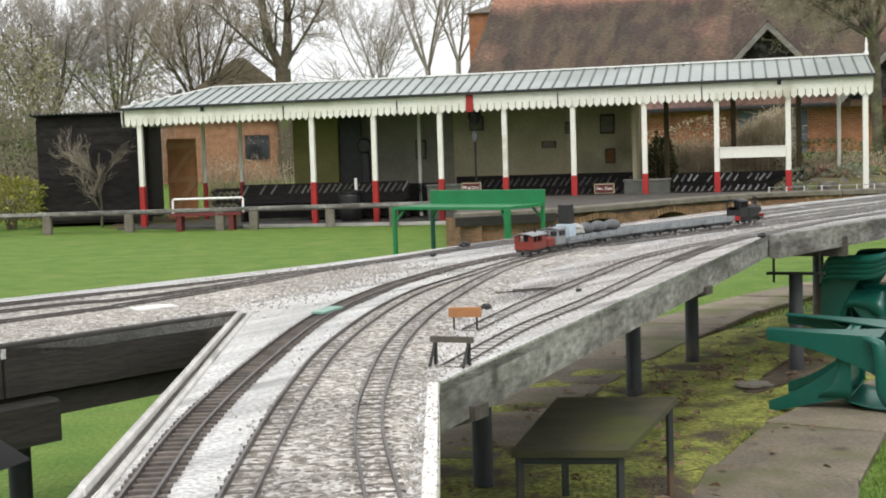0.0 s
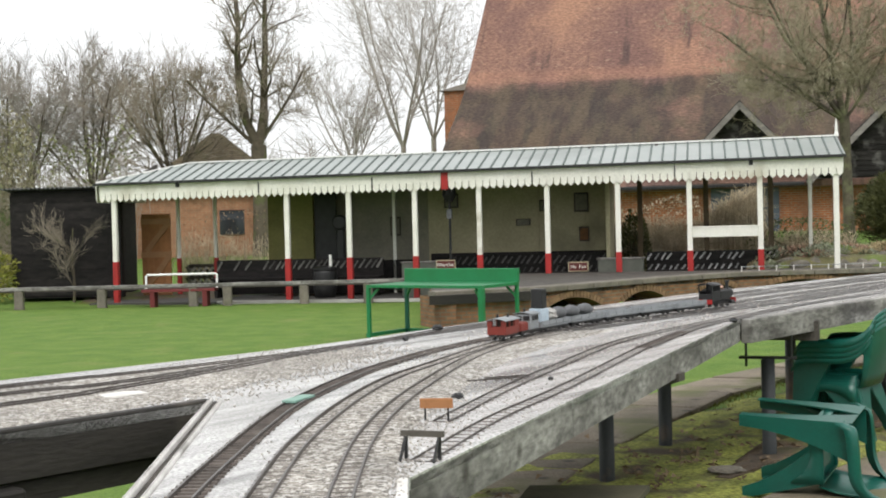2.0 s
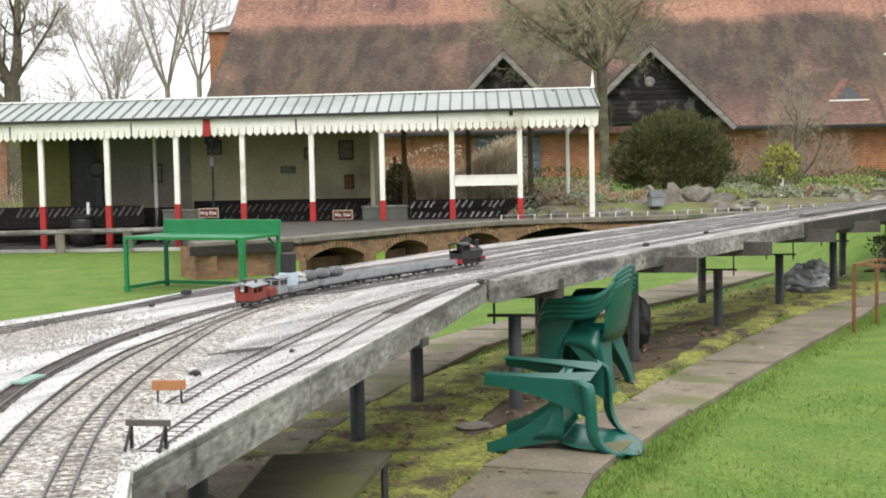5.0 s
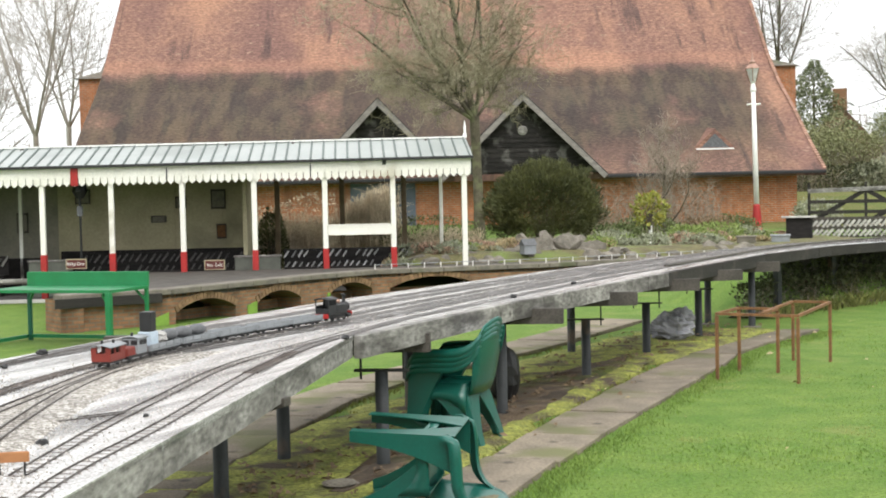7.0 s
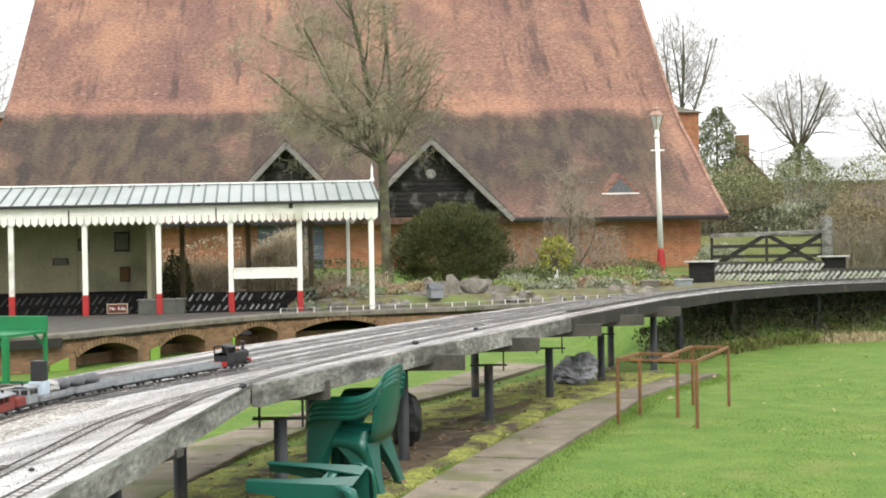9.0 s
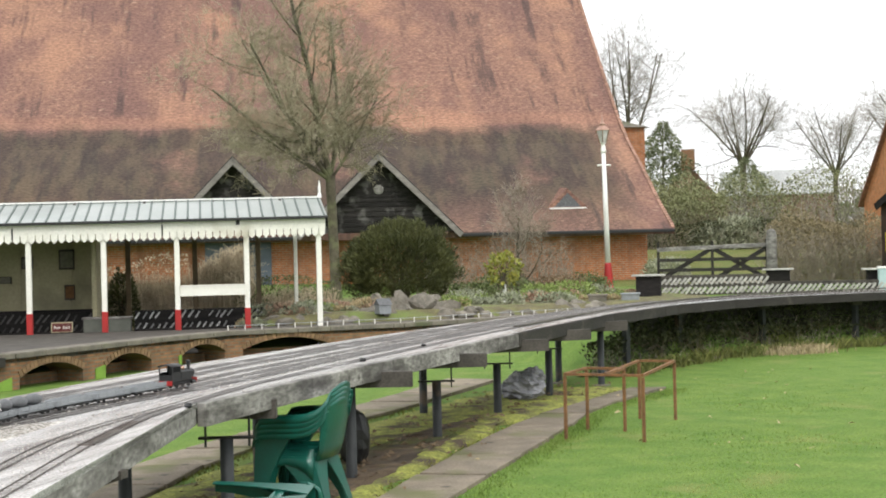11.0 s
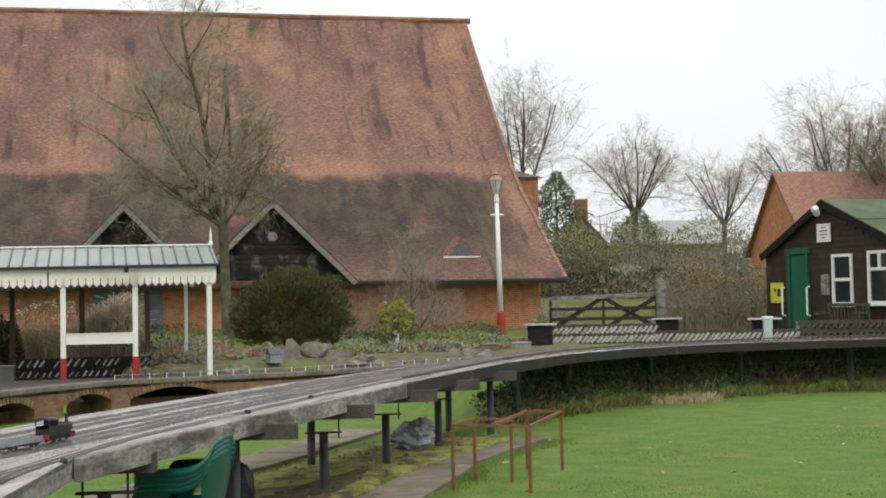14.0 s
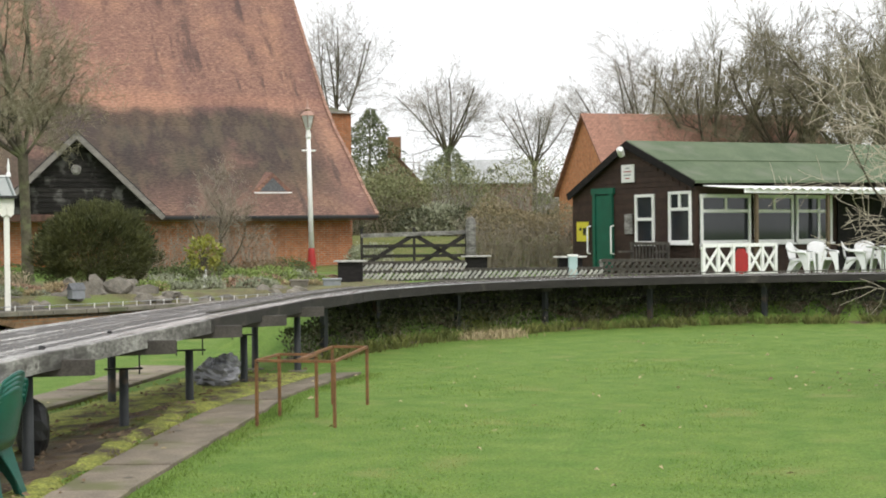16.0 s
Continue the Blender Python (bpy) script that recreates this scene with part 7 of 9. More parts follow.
# ---- rusty frame on the lawn ----
fr = thing("rusty_frame", (0, 0, 0), "open rusty angle-iron stand on the lawn", "metal stand")
fa, fd, fb, fc, fe, ff = (5.95, 10.9), (6.45, 10.35), (6.42, 11.35), (6.67, 11.07), (7.5, 11.5), (7.25, 11.77)
mid = (6.2, 10.625)
FZ = 0.61
for a, b in ((fa, fd), (fa, fb), (fb, fc), (mid, fc), (fd, fe), (fe, ff), (mid, ff)):
    part("top_bar", Mesh().beam((*a, FZ), (*b, FZ), 0.024, 0.024, over=0.024), RUST, fr)
for x, y in (fa, fd, fb, fc, fe, ff):
    part("leg", Mesh().box((x, y, FZ / 2 - 0.035), (0.026, 0.026, FZ + 0.01), 40), RUST, fr)

# ---- green steaming bench on the lawn ----
gb = thing("green_bench", (-0.64, 17.2, 0), "bright green painted steel bench with low back panel on the lawn", "bench")
bl, bd = Vector((1.45, -1.0, 0)), Vector((0.5, 0.72, 0))
part("bench_top", Mesh().prism([(0, 0), (bl.x, bl.y), (bl.x + bd.x, bl.y + bd.y), (bd.x, bd.y)], 0.665, 0.70), GREENPAINT, gb)
part("back_panel", Mesh().beam(bd + Vector((0, 0, 0.875)), bd + bl + Vector((0, 0, 0.875)), 0.05, 0.175, ch=0.008), GREENPAINT, gb)
for i, (p, w) in enumerate(((Vector((0, 0, 0)), 0.05), (bd, 0.05), (bl, 0.07), (bl + bd, 0.045))):
    q = p + (bl * 0.5 + bd * 0.5 - p) * 0.03
    part("leg", Mesh().box((q.x, q.y, 0.33), (w, w, 0.68), -34, 0.006), DOORGREEN if i == 1 else GREENPAINT, gb)
    r2 = q + (bl * 0.5 + bd * 0.5 - p) * 0.12
    part("knee_brace", Mesh().beam((q.x, q.y, 0.53), (r2.x, r2.y, 0.66), 0.03, 0.03), GREENPAINT, gb)
for a, b in ((Vector(), bd), (bd, bd + bl), (bl, bl + bd)):
    part("foot_rail", Mesh().beam(a + Vector((0, 0, 0.075)), b + Vector((0, 0, 0.075)), 0.04, 0.045), GREENPAINT, gb)

# ---- refuse bag and small clutter ----
def blob(m, c, r, seed, flat=1.0, amp=0.25, n=14, rings=9, freq=2.0):
    """A lumpy closed body."""
    k = len(m.v)
    for i in range(rings + 1):
        th = math.pi * i / rings
        for j in range(n):
            ph = 2 * math.pi * j / n
            d = Vector((math.sin(th) * math.cos(ph), math.sin(th) * math.sin(ph), math.cos(th)))
            s = 1 + amp * noise.noise(d * freq + Vector((seed * 3.7, seed * 1.3, 0))) + amp * 0.5 * noise.noise(d * freq * 2.7 + Vector((seed, 0, seed)))
            m.v.append((c[0] + r[0] * d.x * s, c[1] + r[1] * d.y * s, c[2] + r[2] * d.z * s * (flat if d.z < 0 else 1)))
    for i in range(rings):
        for j in range(n):
            q = (j + 1) % n
            m.f.append((k + i * n + j, k + (i + 1) * n + j, k + (i + 1) * n + q, k + i * n + q))
    return m


# the pale second tone stands in for highlights on shiny folds
BAG = mat("highlit_plastic_sack", (0.11, 0.11, 0.125), (0.36, 0.36, 0.39), 4, 0.24, 0.7, fine=6, depth=0.08, spec=0.8)
bag = thing("refuse_sack", (7.02, 14.0, 0), "crumpled plastic sack with highlights in its colour slumped against a post", "sack")
part("sack", blob(Mesh(), (-0.02, 0, 0.13), (0.27, 0.2, 0.2), 4, 0.6, 0.26, 36, 24, 2.6), BAG, bag)
part("sack_neck", blob(Mesh(), (0.14, 0.03, 0.24), (0.14, 0.12, 0.15), 9, 1, 0.3, 24, 16, 2.6), BAG, bag)
fl = thing("flat_stone", (1.75, 7.55, 0.02), "flat grey stone on the moss", "stone")
part("stone", blob(Mesh(), (0, 0, 0.03), (0.11, 0.09, 0.02), 2, 0.6, 0.2), ROCK, fl)
pk = thing("dark_canister", (3.72, 10.35, 0), "dark rounded canister behind the stacked chairs", "canister")
part("canister", blob(Mesh(), (0, 0, 0.24), (0.13, 0.13, 0.24), 6, 1, 0.12, 14, 10), BLACK, pk)

# ---- train ----
cum = [0.0]
for a, b in zip(L2[:-1], L2[1:]):
    cum.append(cum[-1] + (b - a).length)
S0 = next(c for c, p in zip(cum, L2) if p.y > 6.36)


def on_track(s):
    i = max(j for j in range(len(cum)) if cum[j] <= s)
    i = min(i, len(L2) - 2)
    p = L2[i].lerp(L2[i + 1], (s - cum[i]) / (cum[i + 1] - cum[i]))
    return p


def vehicle(name, s, length, label, category, group=""):
    """An empty that stands on the main line, its x along the track."""
    a, b = on_track(s), on_track(s + length)
    c = (a + b) / 2
    yaw = math.degrees(math.atan2(b.y - a.y, b.x - a.x))
    ob = thing(name, (c.x, c.y, TOP + 0.0105), label, category, group, rz=yaw)
    ob.matrix_basis = ob.matrix_basis @ Matrix.Diagonal((0.86, 0.84, 0.80, 1) if "locomotive" in name else ((1, 0.86, 0.8, 1) if "open" in name else (0.78, 0.80, 0.60, 1)))
    return ob


def wheels(v, xs, r=0.017, dark=BLACK):
    for x in xs:
        ax = part("axle", Mesh().tube([(x, -0.034, r), (x, 0.034, r)], 0.004, 6), dark, v)
        for s in (-1, 1):
            part("wheel", Mesh().tube([(x, s * 0.024, r), (x, s * 0.031, r)], r, 14), dark, ax, smooth=False)


BW = 0.115
s = S0
van = vehicle("brake_van", s, 0.23, "red model brake van with open veranda and grey curved roof", "model wagon")
part("floor", Mesh().box((0, 0, 0.045), (0.23, BW - 0.01, 0.016)), BLACK, van)
for y in (-1, 1):
    part("side_panel", Mesh().box((0, y * BW / 2, 0.082), (0.225, 0.006, 0.06)), TRAINRED, van)
    for x in (-0.109, -0.04, 0.04, 0.109):
        part("pillar", Mesh().box((x, y * BW / 2, 0.136), (0.008, 0.008, 0.05)), TRAINRED, van)
    part("upper_panel", Mesh().box((0.07, y * BW / 2, 0.135), (0.07, 0.005, 0.05)), TRAINRED, van)
for x in (-0.112, 0.112):
    part("end_panel", Mesh().box((x, 0, 0.085), (0.006, BW, 0.066)), TRAINRED, van)
part("end_post", Mesh().box((-0.112, 0.045, 0.14), (0.006, 0.03, 0.05)), TRAINRED, van)
part("end_post", Mesh().box((-0.112, -0.045, 0.14), (0.006, 0.03, 0.05)), TRAINRED, van)
part("bulkhead", Mesh().box((0.03, 0, 0.11), (0.006, BW - 0.01, 0.1)), STAIN, van)


def arc_roof(L, w, z0, rise, t=0.005):
    rows_ = [[(x, w / 2 * u, z0 + rise * (1 - u * u)) for u in (-1, -0.66, -0.33, 0, 0.33, 0.66, 1)] for x in (-L / 2, 0, L / 2)]
    return sheet(Mesh(), rows_, t)


part("roof", arc_roof(0.26, BW + 0.02, 0.162, 0.022), GREYPAINT, van, "grey curved roof", True)
for x, y in ((-0.02, 0.03), (0.03, -0.02)):
    part("chimney", Mesh().tube([(x, y, 0.18), (x, y, 0.21)], 0.008, 8), BLACK, van)
wheels(van, (-0.07, 0.07))
part("coupling", Mesh().tube([(-0.115, 0, 0.045), (-0.135, 0, 0.045)], 0.006, 6), RAIL, van)
s += 0.215
rc = vehicle("railcar", s, 0.30, "grey model railcar tractor with red bonnet", "model locomotive")
part("frame", Mesh().box((0.0, 0, 0.04), (0.29, BW - 0.01, 0.022)), BLACK, rc)
part("cab", Mesh().box((0.055, 0, 0.115), (0.13, BW - 0.004, 0.125), 0, 0.004), GREYPAINT, rc, "pale grey cab")
part("bonnet", Mesh().box((-0.08, 0, 0.085), (0.12, BW - 0.025, 0.07), 0, 0.01), TRAINRED, rc, "red bonnet")
part("rear_step", Mesh().box((0.135, 0, 0.08), (0.025, BW - 0.03, 0.06)), TRAINRED, rc)
for x in (-0.0115, 0.1215):
    for y in (-0.028, 0.028):
        part("window", Mesh().box((x, y, 0.145), (0.004, 0.042, 0.038), 0, 0.0), BLACK, rc)
for y in (-1, 1):
    for x in (0.03, 0.085):
        part("window", Mesh().box((x, y * (BW / 2 - 0.0005), 0.145), (0.04, 0.005, 0.038)), BLACK, rc)
part("roof", arc_roof(0.15, BW + 0.012, 0.178, 0.016), GREYPAINT, rc, "grey cab roof", True).matrix_basis = pose(0.055, 0, 0)
part("chimney", Mesh().tube([(0.02, 0, 0.19), (0.02, 0, 0.225)], 0.008, 8), BLACK, rc)
part("exhaust", Mesh().tube([(-0.1, 0.03, 0.12), (-0.1, 0.03, 0.15)], 0.006, 8), BLACK, rc)
wheels(rc, (-0.08, 0.08))
s += 0.27
WL = 0.355
PALESACK = mat("pale_sacking", (0.42, 0.41, 0.39), (0.30, 0.29, 0.28), 20, 0.9, 0.4, fine=90)
loads = ("cases", "boulders", "boulder", "empty", "empty")
for k, load in enumerate(loads):
    wg = vehicle("open_wagon", s, WL, {"cases": "grey model open wagon carrying a tall black speaker box", "boulders": "grey model open wagon loaded with rounded grey drums",
                                       "boulder": "grey model open wagon with one rounded grey drum"}.get(load, "empty grey model open wagon"), "model wagon", "goods wagons")
    part("floor", Mesh().box((0, 0, 0.04), (WL - 0.025, BW - 0.012, 0.012)), GREYPAINT, wg)
    part("chassis", Mesh().box((0, 0, 0.028), (WL - 0.035, BW - 0.03, 0.016)), BLACK, wg)
    for y in (-1, 1):
        part("side_board", Mesh().box((0, y * (BW / 2 - 0.004), 0.063), (WL - 0.03, 0.006, 0.026)), GREYPAINT, wg)
        for x in (-0.155, -0.08, 0, 0.08, 0.155):
            part("stanchion", Mesh().box((x, y * BW / 2, 0.062), (0.007, 0.005, 0.03)), GREYPAINT, wg)
    for x in (-1, 1):
        part("end_board", Mesh().box((x * (WL / 2 - 0.016), 0, 0.057), (0.006, BW - 0.012, 0.026)), GREYPAINT, wg)
    wheels(wg, (-0.13, -0.08, 0.08, 0.13), 0.014)
    base = wg.matrix_basis @ Matrix.Diagonal((1, 1 / 0.86, 1 / 0.8, 1)) @ pose(0, 0, -0.009)

    def stowed(name, m, material, label, category, x, z_, smooth=False, group=""):
        ob = part(name, m, material, None, smooth=smooth)
        ob.matrix_basis = base @ pose(x, 0, z_)
        return tagged(ob, label, category, group)

    if load == "cases":
        stowed("crate", Mesh().box((0, 0, 0.04), (0.075, 0.08, 0.084), 0, 0.004), mat("pale_blue_card", (0.45, 0.53, 0.60), (0.38, 0.46, 0.53), 10, 0.7, 0.0), "pale blue-grey crate standing in a model wagon", "crate", -0.105, 0.05)
        stowed("speaker_box", Mesh().box((0, 0, 0.05), (0.058, 0.066, 0.10), 0, 0.004), BLACK, "tall black speaker box on a pale crate", "speaker", -0.105, 0.134)
        stowed("sack", blob(Mesh(), (0, 0, 0.03), (0.05, 0.045, 0.04), 3, 0.7, 0.3, 18, 12, 3.0), PALESACK, "pale lumpy sack in a model wagon", "sack", 0.0, 0.058)
        stowed("drum", blob(Mesh(), (0, 0, 0.034), (0.062, 0.044, 0.034), 5, 0.8, 0.06, 18, 12), SLATEGREY, "rounded grey drum in a model wagon", "drum", 0.115, 0.058, True, "drums")
    if load == "boulders":
        for x, sd in ((-0.11, 7), (0.03, 8)):
            stowed("drum", blob(Mesh(), (0, 0, 0.034), (0.062, 0.044, 0.034), sd, 0.8, 0.06, 18, 12), SLATEGREY, "rounded grey drum in a model wagon", "drum", x, 0.058, True, "drums")
    s += WL + 0.015
s += 0.01
lo = vehicle("steam_locomotive", s, 0.36, "small black model tank locomotive with red buffer beam", "model locomotive")
part("frame", Mesh().box((0, 0, 0.042), (0.36, 0.075, 0.02)), BLACK, lo)
part("buffer_beam", Mesh().box((-0.18, 0, 0.05), (0.008, 0.11, 0.034)), RED, lo, "red buffer beam")
part("buffer_beam", Mesh().box((0.18, 0, 0.05), (0.008, 0.11, 0.034)), RED, lo, "red buffer beam")
part("boiler", Mesh().tube([(-0.05, 0, 0.105), (0.13, 0, 0.105)], 0.036, 16), BLACK, lo, smooth=False)
part("smokebox", Mesh().tube([(0.13, 0, 0.105), (0.175, 0, 0.105)], 0.039, 16), BLACK, lo)
part("chimney", Mesh().lathe([(0.016, 0.13), (0.012, 0.16), (0.014, 0.19), (0.02, 0.195), (0.018, 0.205)], 12, (0.15, 0, 0)), BLACK, lo)
part("dome", Mesh().lathe([(0.02, 0.135), (0.019, 0.155), (0.01, 0.168)], 12, (0.06, 0, 0)), COPPER, lo, "brass dome", True)
for y in (-1, 1):
    part("side_tank", Mesh().box((0.03, y * 0.045, 0.095), (0.15, 0.022, 0.07), 0, 0.004), BLACK, lo)
    part("cab_side", Mesh().box((-0.115, y * 0.055, 0.095), (0.12, 0.004, 0.075)), BLACK, lo)
    for x in (-0.172, -0.06):
        part("cab_pillar", Mesh().box((x, y * 0.055, 0.152), (0.008, 0.006, 0.045)), BLACK, lo)
    part("coupling_rod", Mesh().beam((-0.07, y * 0.04, 0.028), (0.1, y * 0.04, 0.028), 0.004, 0.008), RAIL, lo, "steel rod")
    part("cylinder", Mesh().tube([(0.115, y * 0.045, 0.034), (0.165, y * 0.045, 0.034)], 0.014, 10), BLACK, lo)
part("cab_front", Mesh().box((-0.055, 0, 0.12), (0.004, 0.11, 0.12)), BLACK, lo)
part("cab_back", Mesh().box((-0.175, 0, 0.085), (0.004, 0.11, 0.055)), BLACK, lo)
part("cab_roof", arc_roof(0.155, 0.125, 0.176, 0.02), BLACK, lo, "black curved cab roof", True).matrix_basis = pose(-0.115, 0, 0)
wheels(lo, (-0.07, 0.015, 0.1), 0.024)

# ---- small lineside things on the deck ----
bs = thing("buffer_stop", (0.015, 3.38, TOP), "grey timber model buffer stop", "buffer stop", rz=-20)
for x in (-0.045, 0.045):
    part("post", Mesh().box((x, 0, 0.035), (0.008, 0.008, 0.07)), BLACK, bs)
    part("strut", Mesh().beam((x, 0.0, 0.065), (x, -0.05, 0.004), 0.006, 0.007), BLACK, bs)
part("beam", Mesh().box((0, 0.0, 0.066), (0.115, 0.012, 0.015)), OLDTIMBER, bs)
sb = thing("stop_board", (0.06, 4.0, TOP), "brown wooden board on two thin legs at the siding end", "stop board", rz=-8)
part("board", Mesh().box((0, 0, 0.057), (0.10, 0.01, 0.03), 0, 0.003), BROWNWOOD, sb)
for x in (-0.035, 0.035):
    part("leg", Mesh().tube([(x, 0.005, 0), (x, 0.005, 0.045)], 0.003, 6), BLACK, sb)
gp_ = thing("track_plate", (-0.40, 4.52, TOP), "pale green plate between rails", "plate", rz=70)
part("plate", Mesh().box((0, 0, 0.014), (0.16, 0.05, 0.008), 0, 0.002), mat("verdigris_plate", (0.22, 0.36, 0.30), (0.17, 0.29, 0.24), 12, 0.6, 0.1, fine=60), gp_)
for x, y, r in ((0.5, 4.95, 0.012), (0.14, 4.5, 0.02), (1.75, 7.3, 0.025), (0.12, 7.3, 0.03), (-0.05, 6.75, 0.02), (3.6, 9.75, 0.03), (4.6, 11.0, 0.025)):
    cl = thing("coal_lump", (x, y, TOP), "small dark lump of coal on the deck", "coal", "coal lumps")
    part("lump", blob(Mesh(), (0, 0, r * 0.5), (r, r * 0.8, r * 0.6), x, 0.8, 0.4, 8, 6), BLACK, cl)
pt = thing("felt_patch", (-1.06, 4.84, TOP), "white worn board patch on the deck", "patch", rz=35)
part("patch", Mesh().prism([(-0.085, -0.05), (-0.02, -0.068), (0.08, -0.05), (0.075, 0.04), (0.03, 0.066), (-0.075, 0.05)], 0.001, 0.008), PALETIMBER, pt)
tk = thing("loose_track_panel", (0.32, 5.0, TOP), "loose length of bare track lying on the deck", "track panel", rz=20)
for y, a_, b_ in ((0, -0.14, 0.12), (0.045, -0.05, 0.13)):
    part("rail", Mesh().beam((a_, y, 0.008), (b_, y + 0.006, 0.008), 0.004, 0.005), RAIL, tk)
for x in (-0.07, -0.02, 0.035, 0.09):
    part("sleeper", Mesh().beam((x, -0.02, 0.003), (x + 0.006, 0.065, 0.003), 0.006, 0.004), SLEEPER, tk)


# ---- planting ----
def leaves(m, n, place, size, seed, up=0.0, ratio=0.45):
    """n small pointed leaves; place(r) gives a centre and an outward direction."""
    r = random.Random(seed)
    for _ in range(n):
        c, d = place(r)
        d = (Vector(d) + Vector((r.gauss(0, 0.6), r.gauss(0, 0.6), r.gauss(0, 0.6) + up))).normalized()
        w = d.cross(Vector((r.gauss(0, 1), r.gauss(0, 1), r.gauss(0, 1)))).normalized()
        s = size * r.uniform(0.6, 1.4)
        c = Vector(c)
        m.add([c, c + d * s * 0.5 + w * s * ratio * 0.5, c + d * s, c + d * s * 0.5 - w * s * ratio * 0.5], [(0, 1, 2, 3)])
    return m


def bush(name, at_, radii, n, size, material, seed, label, category="shrub", up=0.3, ratio=0.35, lump=0.28, stems=12, group=""):
    """A shrub: stems from the ground, leaves massed in an uneven shell with gaps."""
    t = thing(name, at_, label, category, group)
    sd = Vector((seed * 1.7, seed * 0.3, seed * 2.1))

    def place(r):
        while True:
            d = Vector((r.gauss(0, 1), r.gauss(0, 1), r.gauss(0, 1))).normalized()
            if d.z > -0.75:
                break
        s = (1 + lump * noise.noise(d * 2.2 + sd) + lump * 0.6 * noise.noise(d * 5.5 + sd)) * (1 - abs(r.gauss(0, 0.16)))
        return (radii[0] * d.x * s, radii[1] * d.y * s, radii[2] * (1 + d.z * s)), d

    part("foliage", leaves(Mesh(), n, place, size, seed, up, ratio), material, t)
    st_ = Mesh()
    r = random.Random(seed)
    for _ in range(stems):
        a, f = r.uniform(0, 6.28), r.uniform(0.3, 0.8)
        st_.tube([(0.1 * math.cos(a) * radii[0], 0.1 * math.sin(a) * radii[1], -0.05), (0.4 * f * radii[0] * math.cos(a), 0.4 * f * radii[1] * math.sin(a), radii[2] * 0.8),
                  (f * radii[0] * math.cos(a), f * radii[1] * math.sin(a), radii[2] * 1.5)], [0.025, 0.018, 0.006], 4)
    part("branching", st_, BARK, t, kind="stuff")
    return t


def thicket(name, a, b, height, depth, n, label, leafmat=None, nleaf=0, seed=1, twigmat=TWIG, thick=0.008, lsize=0.05, category="hedge", wild=0.25):
    """A hedge of many slanting stems, with leaves where it has any."""
    r = random.Random(seed)
    t = tagged(new(name), label, category, kind="stuff")
    A, B = Vector((*a, 0)), Vector((*b, 0))
    d = (B - A).normalized()
    nn = Vector((-d.y, d.x, 0))
    m = Mesh()
    for _ in range(n):
        p = A.lerp(B, r.random()) + nn * r.uniform(-0.5, 0.5) * depth
        z0 = ground_z(p.x, p.y)
        h = height * r.uniform(0.45, 1.0) * (0.8 + 0.35 * noise.noise(Vector((p.x * 0.5, p.y * 0.5, seed))))
        q = p + Vector((r.gauss(0, wild), r.gauss(0, wild), 0)) * h
        c = p.lerp(q, 0.5) + Vector((r.gauss(0, 0.1), r.gauss(0, 0.1), 0)) * h
        m.tube([(p.x, p.y, z0 - 0.05), (c.x, c.y, z0 + h * 0.5), (q.x, q.y, z0 + h)], [thick, thick * 0.7, thick * 0.3], 3, cap=False)
        for _k in range(3):
            f = r.uniform(0.3, 0.95)
            s = Vector((p.x, p.y, z0)).lerp(Vector((q.x, q.y, z0 + h)), f)
            e = s + Vector((r.gauss(0, 0.25), r.gauss(0, 0.25), r.uniform(0, 0.3))) * h * 0.6
            m.tube([s, e], [thick * 0.5, thick * 0.2], 3, cap=False)
    part("branching", m, twigmat, t, kind="stuff")
    if leafmat:
        def place(q):
            p = A.lerp(B, q.random()) + nn * q.uniform(-0.5, 0.5) * depth
            k = 0.85 + 0.4 * noise.noise(Vector((p.x * 0.7, p.y * 0.7, seed)))
            return (p.x, p.y, ground_z(p.x, p.y) + height * k * (1 - q.random() ** 2 * 0.95)), (0, 0, 0.3)
        part("foliage", leaves(Mesh(), nleaf, place, lsize, seed, 0.1, 0.6), leafmat, t, kind="stuff")
    return t


bush("yew_bush", (11.08, 29.0, 0.55), (1.30, 1.1, 0.95), 36000, 0.115, YEW, 5, "large rounded dark green conifer bush on the bank", "bush", 1.0, 0.16, 0.3, 20)
sh = bush("golden_shrub", (12.46, 26.2, 1.0), (0.34, 0.33, 0.36), 650, 0.09, YELLOWLEAF, 8, "small golden-leaved standard shrub on a pale stem", "shrub", 0.2, 0.5, 0.4, 7)
part("stem", Mesh().tube([(0, 0, -0.4), (0.01, 0, 0.05)], 0.04, 8), WHITE, sh, "white wrapped stem")

# bank of ivy and rough growth under the curved end
def arc(t0, t1, rad, n=14):
    return [(15.3 + rad * math.sin(radians(t0 + (t1 - t0) * i / n)), 10.0 + rad * math.cos(radians(t0 + (t1 - t0) * i / n))) for i in range(n + 1)]


bank = arc(-46, 62, 8.68)
for i, (a, b) in enumerate(zip(bank[:-1], bank[1:])):
    thicket("bank_hedge", a, b, 0.46, 0.35, 30, "dark ivy and bramble growing on the bank under the line", IVY, 800, 100 + i, TWIG, 0.006, 0.055, "hedge", 0.3)
BANKTUFT = mat("bank_grass", (0.09, 0.11, 0.025), (0.16, 0.165, 0.045), 2, 0.85, 0.0, fine=20, rand=0.4)
STRAW = mat("dead_grass", (0.34, 0.27, 0.15), (0.42, 0.35, 0.21), 4, 0.9, 0.0, fine=20, rand=0.3)


